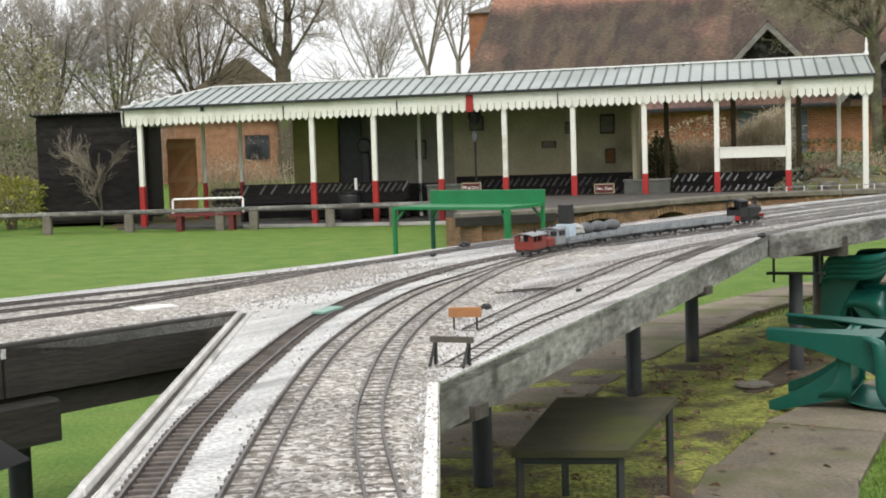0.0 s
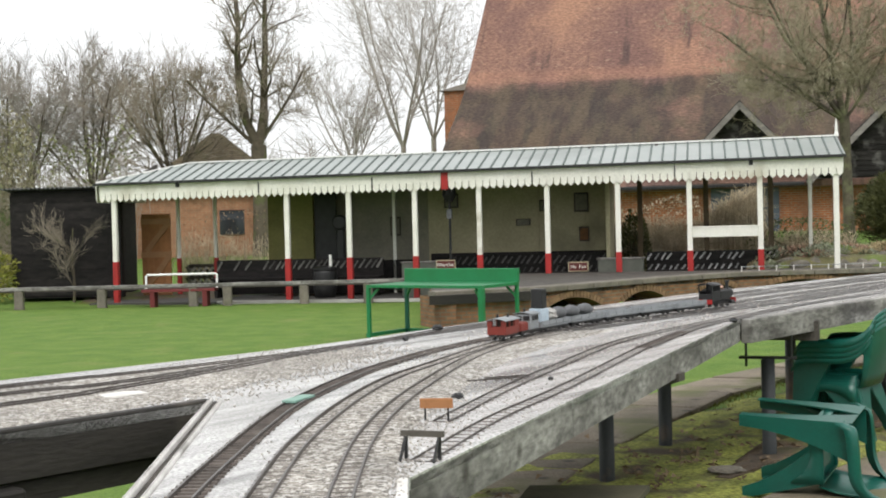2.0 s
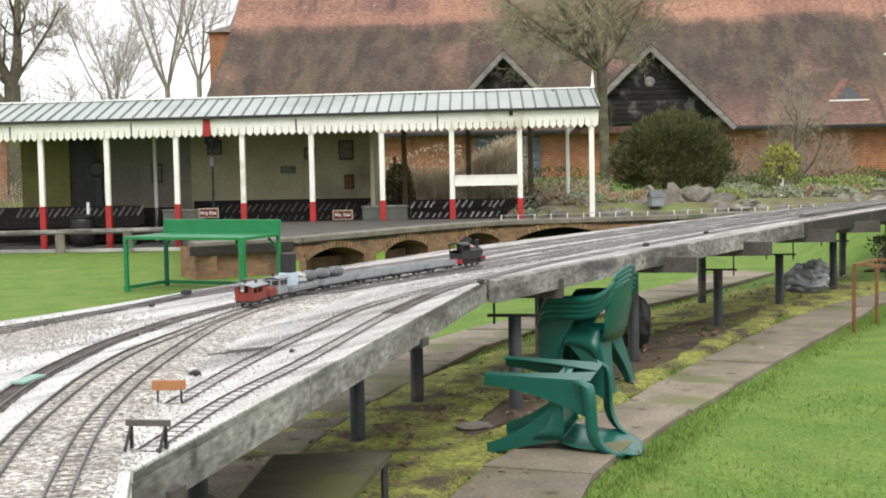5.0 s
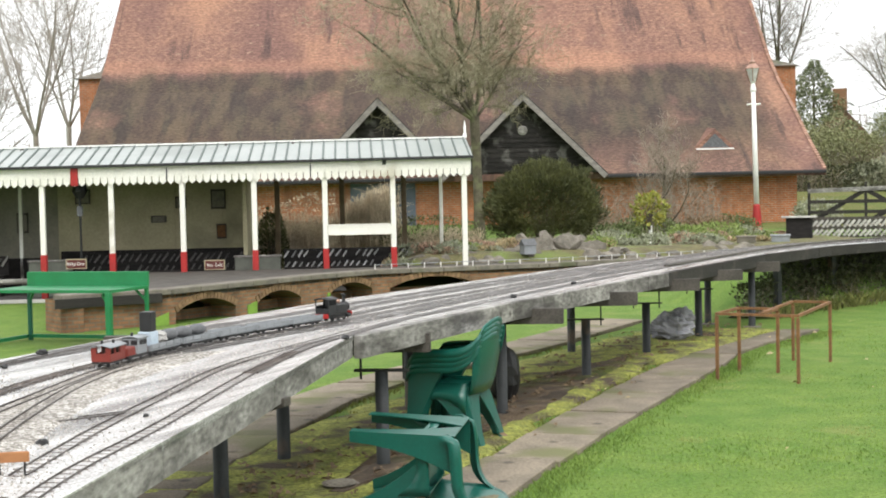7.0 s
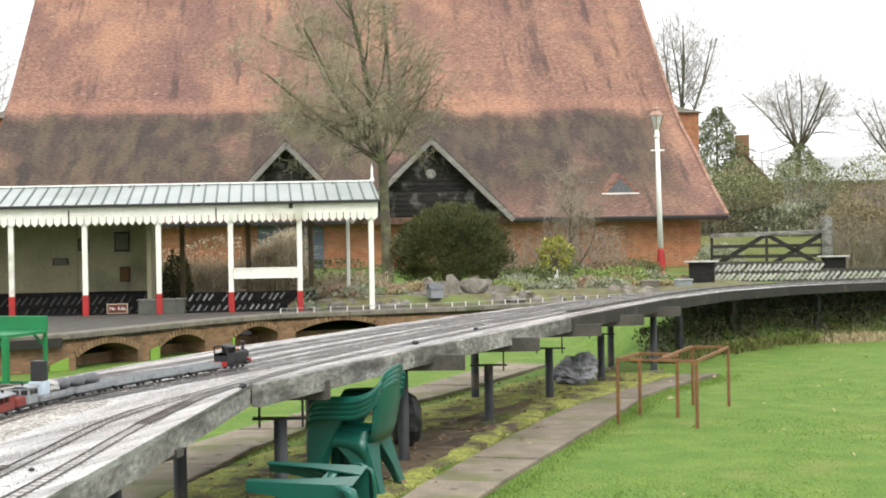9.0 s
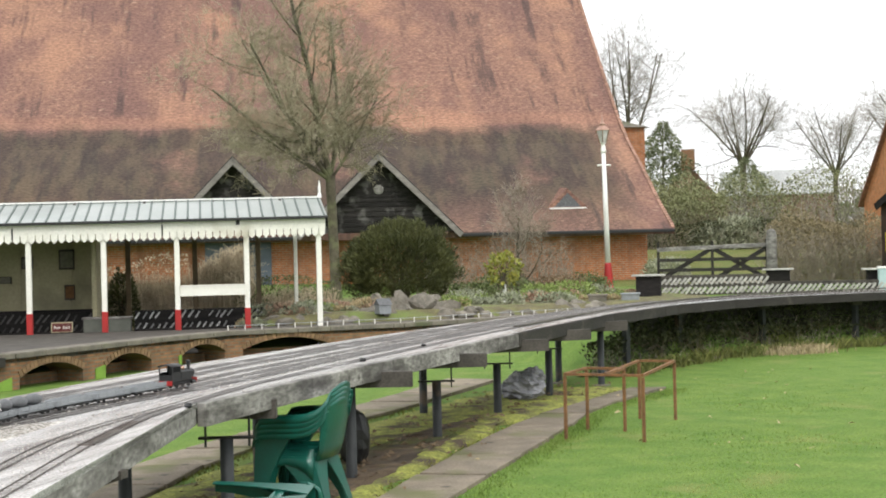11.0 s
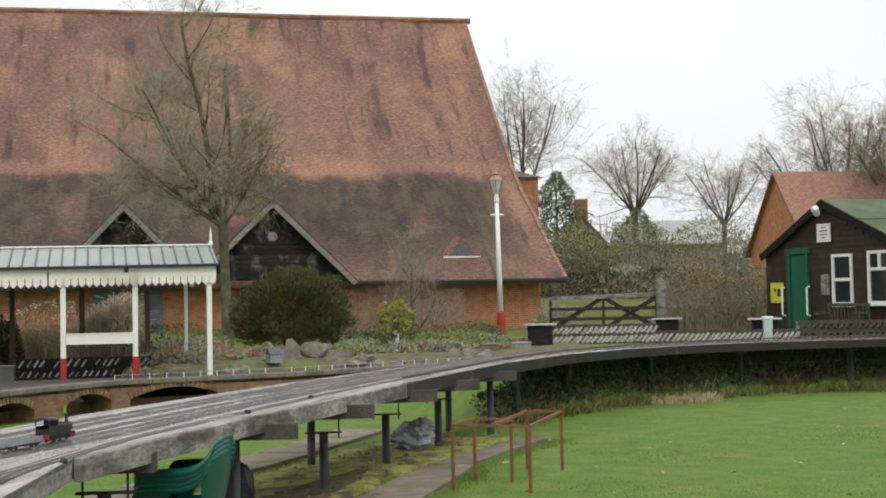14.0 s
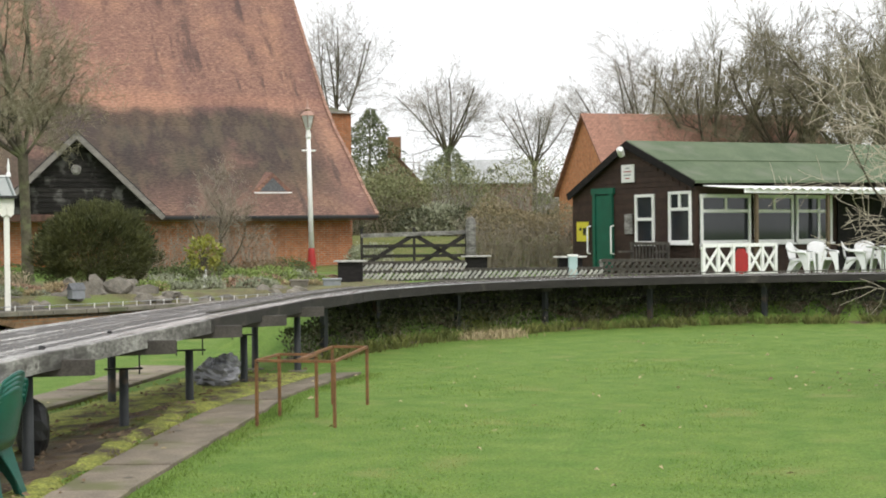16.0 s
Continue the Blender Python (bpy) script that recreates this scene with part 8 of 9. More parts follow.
def grass(name, place, n, h, material, label, seed, width=0.006):
    r = random.Random(seed)
    m = Mesh()
    for _ in range(n):
        x, y = place(r)
        z0 = ground_z(x, y)
        hh = h * r.uniform(0.5, 1.3)
        a = r.uniform(0, 6.28)
        w = width * r.uniform(0.7, 1.4)
        lx, ly = r.gauss(0, 0.45) * hh, r.gauss(0, 0.45) * hh
        c, s_ = math.cos(a) * w, math.sin(a) * w
        k = len(m.v)
        m.v += [(x - c, y - s_, z0 - 0.01), (x + c, y + s_, z0 - 0.01), (x + lx * 0.45 + c * 0.7, y + ly * 0.45 + s_ * 0.7, z0 + hh * 0.6), (x + lx, y + ly, z0 + hh)]
        m.f += [(k, k + 1, k + 2), (k, k + 2, k + 3)]
    tagged(part(name, m, material), label, "grass", kind="stuff")


def along(line, sx):
    def f(r):
        i = r.randrange(len(line) - 1)
        t = r.random()
        return line[i][0] + (line[i + 1][0] - line[i][0]) * t + r.gauss(0, sx), line[i][1] + (line[i + 1][1] - line[i][1]) * t + r.gauss(0, sx)
    return f


# added dark boards stand in for the black shadow under the deck
bank_shade = tagged(new("retaining_wall"), "dark board wall standing in for the shadow under the curved line", "wall", kind="structure")
wall_line = [Vector((*p, 0)) for p in arc(-34, 64, 8.86, 24)]
for a, b in zip(wall_line[:-1], wall_line[1:]):
    for zt, hh in ((0.24, 0.30), (0.50, 0.25), (0.75, 0.24)):
        part("board", Mesh().beam((a.x, a.y, zt), (b.x, b.y, zt), 0.05, hh, ch=0.01), BEAMBLACK, bank_shade)
# dark soil colour added to deepen the deck's shade on the bank
bs_ = strip('bank_soil', arc(-46, 62, 8.95), arc(-46, 62, 8.2), SOIL, 0.02, ragged=0.15)
tagged(bs_, 'dark earth strip added to deepen the shade under the line', 'soil', kind='structure')
clump = [(p[0] + rng.gauss(0, 0.12), p[1] + rng.gauss(0, 0.12)) for p in arc(-44, 62, 8.22, 70)]


def clumps(r):
    c = r.choice(clump)
    return c[0] + r.gauss(0, 0.09), c[1] + r.gauss(0, 0.09)


grass("coarse_grass", clumps, 4200, 0.16, BANKTUFT, "tufts of coarse yellow-green grass along the bank foot", 3, 0.009)
grass("straw_heap", lambda r: (13.75 + r.gauss(0, 0.3), 17.75 + r.gauss(0, 0.14)), 700, 0.13, STRAW, "small heap of dead straw at the lawn edge", 4, 0.008)
EDGEBLADE = mat("edge_grass_blade", (0.105, 0.19, 0.03), (0.17, 0.245, 0.05), 0.7, 0.85, 0.0, fine=7, rand=0.3)
grass("path_edge_grass", along([(1.25, 3.7), (1.98, 5.95), (3.42, 7.9), (6.02, 11.05), (7.37, 12.65), (9.12, 14.05)], 0.085), 11000, 0.026, EDGEBLADE, "lawn grass overhanging the path edge", 5, 0.004)


EDGEMOSS = mat("path_edge_moss", (0.13, 0.15, 0.035), (0.22, 0.22, 0.06), 2, 0.9, 0.0, fine=20, rand=0.35)
grass("path_edge_moss", along([(0.55, 4.0), (1.42, 6.3), (2.87, 8.12), (4.81, 10.6), (6.46, 12.45), (8.6, 14.3)], 0.075), 8000, 0.02, EDGEMOSS, "moss and weeds creeping over the path edge", 15, 0.006)
grass("path_edge_moss", along([(0.0, 6.0), (0.97, 8.5), (1.82, 9.9), (3.12, 11.55), (5.62, 14.0)], 0.07), 3000, 0.022, EDGEMOSS, "moss and weeds creeping over the path edge", 16, 0.006)




LAWN_EDGE = [(1.3, 3.5), (1.95, 5.9), (3.35, 7.85), (5.95, 11.0), (7.3, 12.55), (9.0, 14.0), (10.2, 16.3)]


def lawn_place(r):
    """A spot on the lawn inside the bend of the line, thicker near the path's near end."""
    while True:
        d = 4.2 + 18 * r.random() ** 1.35
        a = radians(r.uniform(14, 62))
        x, y = d * math.sin(a), d * math.cos(a)
        if x > 10.2:
            if math.hypot(x - 15.3, y - 10) < 8.25 or y < 10:
                return x, y
        elif x > 1.3:
            for p, q in zip(LAWN_EDGE[:-1], LAWN_EDGE[1:]):
                if p[0] <= x <= q[0] and y < p[1] + (q[1] - p[1]) * (x - p[0]) / (q[0] - p[0]) + r.gauss(0, 0.04):
                    return x, y


grass("lawn_blades", lawn_place, 80000, 0.010, mat("grass_blade", (0.135, 0.235, 0.042), (0.20, 0.285, 0.062), 2.6, 0.85, 0.0, fine=7, rand=0.22, c3=(0.27, 0.29, 0.095), stain=0.2), "short blades of the mown lawn", 6, 0.005)


def mossy(r):
    t = r.random()
    i = min(4, int(t * 5))
    A_ = [(0.2, 4.4), (1.0, 6.9), (2.1, 8.5), (3.9, 10.7), (5.7, 12.8), (7.9, 14.8)]
    f = t * 5 - i
    return A_[i][0] + (A_[i + 1][0] - A_[i][0]) * f + r.gauss(0, 0.35), A_[i][1] + (A_[i + 1][1] - A_[i][1]) * f + r.gauss(0, 0.3)


def patchy(lo):
    """Spots under the table gathered into patches."""
    def f(r):
        while True:
            x, y = mossy(r)
            if lo * noise.noise(Vector((x * 3.4, y * 3.4, 7))) > 0.05:
                return x, y
    return f


grass("moss_tufts", patchy(1), 17000, 0.03, mat("moss_tuft", (0.20, 0.215, 0.05), (0.30, 0.30, 0.075), 2, 0.9, 0.0, fine=20, rand=0.3), "bright tufts of moss under the table", 8, 0.008)


def leaf_litter(name, place, n, size, material, label, seed, lift=0.012):
    r = random.Random(seed)
    m = Mesh()
    for _ in range(n):
        x, y = place(r)
        z0 = ground_z(x, y) + lift
        a = r.uniform(0, 6.28)
        s = size * r.uniform(0.5, 1.3)
        c, q = math.cos(a) * s, math.sin(a) * s
        m.add([(x - c, y - q, z0), (x + q * 0.5, y - c * 0.5, z0 + r.uniform(0, s)), (x + c, y + q, z0 + r.uniform(0, s * 0.6)), (x - q * 0.5, y + c * 0.5, z0 + r.uniform(0, s))], [(0, 1, 2, 3)])
    tagged(part(name, m, material), label, "leaves", kind="stuff")


leaf_litter("fallen_leaves", lambda r: (13.3 + r.gauss(0, 0.9), 9.3 + r.gauss(0, 0.6)), 60, 0.035, DEADLEAF, "scattered brown leaves on the lawn", 9, 0.03)
leaf_litter("leaf_litter", patchy(-1), 1100, 0.028, DEADLEAF, "brown leaf litter on the bare soil", 10, 0.05)
leaf_litter("pale_leaves", lambda r: (r.uniform(4.5, 18), r.uniform(5, 15.5)), 160, 0.03, STRAW, "few pale dead leaves on the lawn", 11, 0.03)

# rockery and border on the bank behind the viaduct
def crag(m, c, r, seed):
    """An angular lump of stone: a coarse block with its corners knocked about and split off flat."""
    q = random.Random(seed)
    bm = bmesh.new()
    bmesh.ops.create_icosphere(bm, subdivisions=2, radius=1.0)
    for _ in range(13):
        d = Vector((q.gauss(0, 1), q.gauss(0, 1), q.gauss(0, 1))).normalized()
        lim = q.uniform(0.36, 0.72)
        for v in bm.verts:
            e = v.co.dot(d) - lim
            if e > 0:
                v.co -= d * e
    bm.verts.index_update()
    m.add([(c[0] + v.co.x * r[0], c[1] + v.co.y * r[1], c[2] + v.co.z * r[2]) for v in bm.verts], [tuple(v.index for v in f.verts) for f in bm.faces])
    bm.free()
    return m


ROCKS = [(9.05, 24.85, 0.34, 0.5), (9.5, 24.75, 0.42, 0.62), (9.95, 24.6, 0.44, 0.66), (10.4, 24.5, 0.42, 0.52), (8.55, 25.0, 0.28, 0.36), (10.95, 24.35, 0.4, 0.34), (11.5, 24.2, 0.42, 0.3),
         (7.9, 25.0, 0.28, 0.24), (7.3, 24.9, 0.3, 0.22), (12.1, 24.1, 0.34, 0.24), (12.7, 23.95, 0.3, 0.22), (6.8, 24.8, 0.26, 0.22), (9.75, 25.2, 0.36, 0.8), (8.2, 24.6, 0.24, 0.2), (13.2, 24.2, 0.3, 0.26),
         (9.3, 25.3, 0.3, 0.72), (10.3, 25.1, 0.34, 0.74)]
r_ = random.Random(404)
for k in range(40):
    f = k / 39
    ROCKS.append((6.1 + 7.6 * f + r_.uniform(-0.1, 0.1), 24.45 - 0.35 * f + r_.uniform(-0.15, 0.5) - 0.25 * math.sin(math.pi * f), r_.uniform(0.18, 0.34), r_.uniform(0.28, 0.5)))
for k, (x, y, w_, h_) in enumerate(ROCKS):
    rk = thing("rockery_stone", (x, y, ground_z(x, y) - 0.06), "angular buff rockery slab set in the bank", "stone", "rockery stones", rz=rng.uniform(-35, 15))
    part("stone", crag(Mesh(), (0, 0, h_ * 0.2), (w_ * 1.1, w_ * 0.6, h_ * 0.48), k), ROCK, rk)
bed_soil = strip("border_bed", [(6.3, 31.0), (9.0, 33.0), (11.6, 33.6), (14.6, 34.0), (19.5, 34.4)], [(6.0, 24.0), (8.6, 23.8), (11.2, 23.5), (13.6, 23.6), (17.0, 25.0)], mat("planted_border", (0.10, 0.085, 0.05), (0.17, 0.16, 0.07), 3, 0.95, 1.0, fine=40, c3=(0.14, 0.18, 0.05), stain=0.4, depth=0.03, grain=0.26), 0.05, 40, ragged=0.2)
tagged(bed_soil, "mossy brown earth of the rockery border", "border", kind="structure")
HEATHER = mat("heather", (0.34, 0.20, 0.15), (0.42, 0.33, 0.22), 3, 0.85, 0.0, fine=20, rand=0.35)
SAGE = mat("sage_leaf", (0.23, 0.255, 0.165), (0.35, 0.36, 0.26), 3, 0.8, 0.0, fine=20, rand=0.3)
LIME = mat("lime_leaf", (0.17, 0.24, 0.06), (0.24, 0.30, 0.09), 3, 0.8, 0.0, fine=20, rand=0.3)
border = [((7.3, 25.2), 0.35, HEATHER, "rusty brown heather"), ((7.9, 25.6), 0.3, SAGE, "grey-green low shrub"), ((6.9, 25.4), 0.35, SAGE, "grey-green low shrub"), ((8.6, 25.9), 0.3, HEATHER, "rusty brown heather"),
          ((13.4, 26.4), 0.55, LIME, "pale lime-green low shrub"), ((14.3, 26.6), 0.6, LIME, "pale lime-green low shrub"), ((15.1, 26.9), 0.45, SAGE, "grey-green low shrub"), ((12.6, 28.2), 0.6, SHRUB, "green low shrub"),
          ((13.8, 29.2), 0.8, SHRUB, "green low shrub"), ((15.6, 29.6), 0.7, DEADLEAF, "brown dead perennial clump"), ((16.8, 30.6), 0.7, SHRUB, "green low shrub"), ((11.9, 27.0), 0.45, SAGE, "grey-green low shrub"),
          ((9.6, 25.5), 0.3, LIME, "pale lime-green low shrub"), ((17.4, 31.6), 0.5, SHRUB, "green low shrub"), ((8.6, 27.6), 0.6, SHRUB, "green low shrub"), ((7.0, 27.6), 0.6, SHRUB, "green low shrub"), ((13.0, 25.2), 0.3, SAGE, "grey-green low shrub")]
for k in range(52):
    f = r_.random()
    mt, lb = r_.choice(((HEATHER, "rusty brown heather"), (SAGE, "grey-green low shrub"), (LIME, "pale lime-green low shrub"), (STRAW, "straw-coloured dead tuft"), (SAGE, "grey-green low shrub")))
    border.append(((6.2 + 9.6 * f + r_.uniform(-0.2, 0.2), 24.45 + 1.1 * f + r_.uniform(-0.15, 1.4)), r_.uniform(0.2, 0.4), mt, lb))
for k, ((x, y), s_, mt, lb) in enumerate(border):
    bush("border_shrub", (x, y, ground_z(x, y) - 0.05), (s_, s_ * 0.9, s_ * 0.42), int(900 * s_ / 0.4), 0.06, mt, 30 + k, lb + " in the border", "shrub", 0.3, 0.5, 0.4, 5, "border shrubs")
thicket("brown_hedge", (13.2, 33.2), (17.6, 33.0), 1.7, 0.8, 420, "thin leafless brown shrubs before the barn wall", DEADLEAF, 1600, 61, TWIG, 0.009, 0.05)
REED = mat("pale_dead_stems", (0.58, 0.50, 0.36), (0.38, 0.31, 0.215), 3, 0.9, 0.0, fine=20, rand=0.3)
thicket("dead_hedge", (3.2, 28.1), (5.9, 27.6), 1.78, 0.5, 2200, "hedge of pale upright dead stems behind the canopy", REED, 1500, 62, REED, 0.013, 0.05, "hedge", 0.05)
thicket("dead_hedge", (7.0, 27.4), (8.9, 27.0), 0.75, 0.5, 420, "low tangle of dead stems behind the canopy", SHRUB, 900, 59, REED, 0.011, 0.06, "hedge", 0.3)
thicket("dead_hedge", (5.9, 27.6), (7.1, 27.4), 1.7, 0.5, 1100, "hedge of pale upright dead stems behind the canopy", REED, 900, 60, REED, 0.013, 0.05, "hedge", 0.05)
bush("dark_bush", (4.5, 27.3, 0.1), (0.3, 0.3, 0.72), 2000, 0.08, YEW, 21, "dark rounded evergreen bush behind the platform", "bush", 0.4, 0.35, 0.2, 8)
ys = strip("yard_soil", [(-6.8, 29.4), (-5.0, 29.2), (-3.6, 29.0)], [(-6.8, 26.9), (-5.0, 26.6), (-3.6, 26.3)], SOIL, 0.02, ragged=0.1)
tagged(ys, "dark bare earth beside the plank door", "soil", kind="structure")
hs = strip("hedge_soil", [(2.4, 28.6), (6.0, 28.0), (9.6, 27.4)], [(2.4, 25.9), (6.0, 25.4), (9.6, 24.9)], SOIL, 0.02, ragged=0.1)
tagged(hs, "dark bare earth below the dead hedge", "soil", kind="structure")
thicket("brown_hedge", (-5.4, 30.6), (-1.8, 30.2), 1.6, 0.7, 380, "tall leafless pale shrubs behind the canopy", DEADLEAF, 500, 63, REED, 0.010, 0.05, "hedge", 0.12)
bare_tree("bare_shrub", (15.6, 32.0, 0.6), 2.7, 101, "small bare spreading shrub before the barn", 0.8, 0.07, 0.15, TWIG, 12, 0.9, tw=0.008)
bare_tree("wall_climber", (-7.0, 27.45, 0.12), 1.9, 103, "bare climbing shrub against the black shed", 0.6, 0.03, 0.1, TWIG, 9, 0.7, tw=0.006)
bush("forsythia", (-8.9, 27.6, 0.0), (0.7, 0.6, 0.55), 2600, 0.07, YELLOWLEAF, 14, "yellow-flowering shrub beside the shed", "shrub", 0.2, 0.5, 0.35, 9)
thicket("wild_hedge", (-17, 31), (-8.4, 30), 2.0, 1.6, 900, "tangled green-brown hedge beside the shed", SHRUB, 5200, 64, TWIG, 0.012, 0.08)
OLIVELEAF = mat("olive_dry_leaf", (0.19, 0.175, 0.095), (0.27, 0.25, 0.155), 2, 0.85, 0.0, fine=14, rand=0.35)
thicket("wild_thicket", (-19, 35), (-10.6, 37.5), 4.9, 3, 900, "tall tangle of olive-brown scrub behind the shed", OLIVELEAF, 11000, 165, IVYTWIG, 0.014, 0.10, "thicket", 0.14)
thicket("wild_thicket", (-24, 42), (-9, 44), 4.4, 5, 800, "tall thicket of bare grey-brown twigs", HAZESHRUB, 3600, 65, FARTWIG, 0.015, 0.12, "thicket", 0.12)

# hedges, garden and houses beyond the gate
FARDEAD = mat('far_russet_leaf', (0.215, 0.175, 0.10), (0.30, 0.245, 0.145), 3, 0.85, 0.0, fine=20, rand=0.3)
md = strip("meadow", [(20.5, 36), (24, 43), (28, 51), (33, 62)], [(26.5, 33.6), (31, 40), (37, 47), (46, 56)], MEADOW, 0.03)
tagged(md, "dull rough grass of the field beyond the gate", "field", kind="structure")
DRIVE = mat("pale_gravel_drive", (0.40, 0.35, 0.28), (0.29, 0.25, 0.19), 2, 0.95, 0.5, fine=50, grain=0.3)
dv = strip("drive", [(22.6, 35.0), (24.4, 37.6), (26.6, 40.2)], [(25.4, 33.4), (28.0, 36.4), (30.8, 39.6)], DRIVE, 0.05, ragged=0.25)
tagged(dv, "pale gravel drive behind the field gate", "drive", kind="structure")
bush("gate_shrub", (22.7, 36.2, ground_z(22.7, 36.2)), (0.75, 0.6, 0.42), 2200, 0.08, SAGE, 78, "grey-green low shrub behind the gate", "shrub", 0.3, 0.5, 0.4, 6)
thicket("brown_hedge", (24.4, 32.8), (29.0, 31.6), 2.15, 1.6, 1000, "dense russet leafless hedge beside the gate", FARDEAD, 16000, 66, TWIG, 0.009, 0.06)
thicket("far_hedge", (30.0, 58), (42, 50), 1.4, 1.0, 350, "clipped dark hedge across the field", IVY, 9000, 67, TWIG, 0.012, 0.09)
thicket("garden_thicket", (36, 66), (52, 52), 4.2, 4, 900, "mixed green and brown garden shrubs", HAZESHRUB, 17000, 68, FARTWIG, 0.02, 0.12, "thicket", 0.18)
thicket("garden_thicket", (33, 62), (40, 58), 3.2, 3, 500, "olive garden shrubs with thin bare stems", HAZESHRUB, 15000, 69, IVYTWIG, 0.02, 0.11, "thicket", 0.18)
bush("pale_bush", (37.5, 54.0, 0.6), (2.0, 1.6, 1.25), 10000, 0.16, SAGE, 77, "pale grey-green rounded garden bush", "bush", 0.3, 0.5, 0.35, 8)


CONIFER = mat('conifer_needles', (0.115, 0.135, 0.065), (0.18, 0.20, 0.10), 2, 0.8, 0.0, fine=14, rand=0.3)


def conifer(at_, h, r0, seed, label):
    t = thing("conifer_tree", at_, label, "tree")
    part("trunk", Mesh().tube([(0, 0, -0.1), (0, 0, h * 0.95)], [0.2, 0.03], 6), BARK, t)

    def place(r):
        f = r.random() ** 0.7
        z_ = h * (0.08 + 0.9 * (1 - f))
        a = r.uniform(0, 6.28)
        lay = 0.72 + 0.26 * math.sin(z_ * 5 + a * 2) + 0.42 * noise.noise(Vector((math.cos(a) * 2, math.sin(a) * 2, z_ * 1.3)))
        rad = r0 * 0.9 * f ** 0.7 * lay * r.random() ** 0.3
        return (rad * math.cos(a), rad * math.sin(a), z_ - 0.25 * rad), (math.cos(a), math.sin(a), -0.2)

    part("foliage", leaves(Mesh(), 18000, place, 0.22, seed, 0.1, 0.3), CONIFER, t)


conifer((42.4, 68.0, 0.3), 9.2, 5.6, 3, "dark green pointed conifer beyond the barn")
conifer((61.8, 87.3, 0.5), 8.4, 8.0, 5, "dark green broad conifer in the distance")
conifer((39.0, 70.5, 0.3), 6.5, 4.4, 7, "dull green conifer beyond the barn")


def cottage(name, at_, yaw, w, d, eave_, ridge, label, wallmat, roofmat, chimney=None, skylight=False):
    """A gabled house, gable front along local x."""
    h = thing(name, at_, label, "house", rz=yaw)
    m = Mesh().add([(0, 0, -0.3), (w, 0, -0.3), (w, 0, eave_), (w / 2, 0, ridge), (0, 0, eave_), (0, d, -0.3), (w, d, -0.3), (w, d, eave_), (w / 2, d, ridge), (0, d, eave_)],
                   [(0, 1, 2, 3, 4), (9, 8, 7, 6, 5), (1, 6, 7, 2), (5, 0, 4, 9)])
    m.uv = [(p[0] + p[1], p[2]) for p in m.v]
    part("wall", m, wallmat, h)
    for s_ in (0, 1):
        ex = -0.25 if s_ == 0 else w + 0.25
        ez = eave_ - 0.25 * (ridge - eave_) / (w / 2)
        q = [(w / 2, -0.2, ridge + 0.08), (ex, -0.2, ez + 0.08), (ex, d + 0.2, ez + 0.08), (w / 2, d + 0.2, ridge + 0.08)]
        lo_ = [(a, b, c - 0.1) for a, b, c in q]
        fs = [(0, 3, 2, 1), (4, 5, 6, 7), (0, 1, 5, 4), (1, 2, 6, 5), (2, 3, 7, 6), (3, 0, 4, 7)]
        if s_ == 0:
            fs = [tuple(reversed(f)) for f in fs]
        rm = Mesh().add(q + lo_, fs)
        L_ = math.hypot(w / 2, ridge - eave_)
        rm.uv = [(p[1], abs(p[0] - w / 2) / (w / 2) * L_) for p in rm.v]
        rf_ = part("roof", rm, roofmat, h)
        if skylight and s_ == 1:
            for y in (d * 0.35, d * 0.6):
                c = Vector(q[0]).lerp(Vector(q[1]), 0.45)
                part("skylight", Mesh().box((c.x, y, c.z + 0.05), (0.9, 0.7, 0.08)), WHITE, rf_)
    if chimney:
        part("chimney", Mesh().box((chimney[0], chimney[1], ridge + 0.5), (0.9, 0.6, 1.4)), BRICK, h, "red brick chimney")
    return h


ORANGEBRICK = tile_mat("orange_brickwork", 0.225, 0.075, (0.58, 0.245, 0.11), (0.52, 0.215, 0.095), (0.46, 0.21, 0.11), (0.46, 0.28, 0.16))
DULLBRICK = tile_mat("dull_brickwork", 0.225, 0.075, (0.30, 0.17, 0.11), (0.25, 0.145, 0.10), (0.2, 0.14, 0.1), (0.28, 0.22, 0.17))
OLDROOF = tile_mat("old_red_tiles", 0.2, 0.12, (0.27, 0.12, 0.075), (0.22, 0.10, 0.066), (0.13, 0.085, 0.065), (0.10, 0.05, 0.04), brick=False)
PINKROOF = tile_mat("faded_red_tiles", 0.2, 0.12, (0.36, 0.19, 0.135), (0.30, 0.16, 0.115), (0.2, 0.13, 0.1), (0.2, 0.11, 0.085), brick=False)
SLATEROOF = tile_mat("pale_slate", 0.3, 0.2, (0.52, 0.53, 0.53), (0.47, 0.48, 0.48), (0.38, 0.39, 0.39), (0.33, 0.33, 0.33), brick=False)
cottage("brick_house", (40.9, 48.6, 0.3), -110.3, 7.0, 11.0, 3.4, 6.7, "orange brick house with red tiled roof behind the clubhouse", ORANGEBRICK, PINKROOF)
cottage("white_roofed_house", (66.5, 93.5, 1.0), 155, 4.0, 9.0, 5.4, 7.2, "distant house with pale slate roof and skylights", DULLBRICK, SLATEROOF, None, True).matrix_basis = pose(62.2, 91.3, 0.8, 0, 0, -36) @ pose(0, 6, 0, 0, 0, -90)
cottage("old_red_house", (47.0, 77.0, 0.6), -30, 5.0, 6.0, 3.8, 6.6, "old red brick house with chimney among shrubs", DULLBRICK, OLDROOF, (2.5, 1.0))
bc = thing("brown_cottage", (-5.6, 46.5, 0.1), "small orange brick cottage with brown hipped roof behind the canopy", "house", rz=5)
m = Mesh().box((0, 0, 1.2), (7.5, 5, 2.6))
m.uv = [(p[0] + p[1], p[2]) for p in m.v]
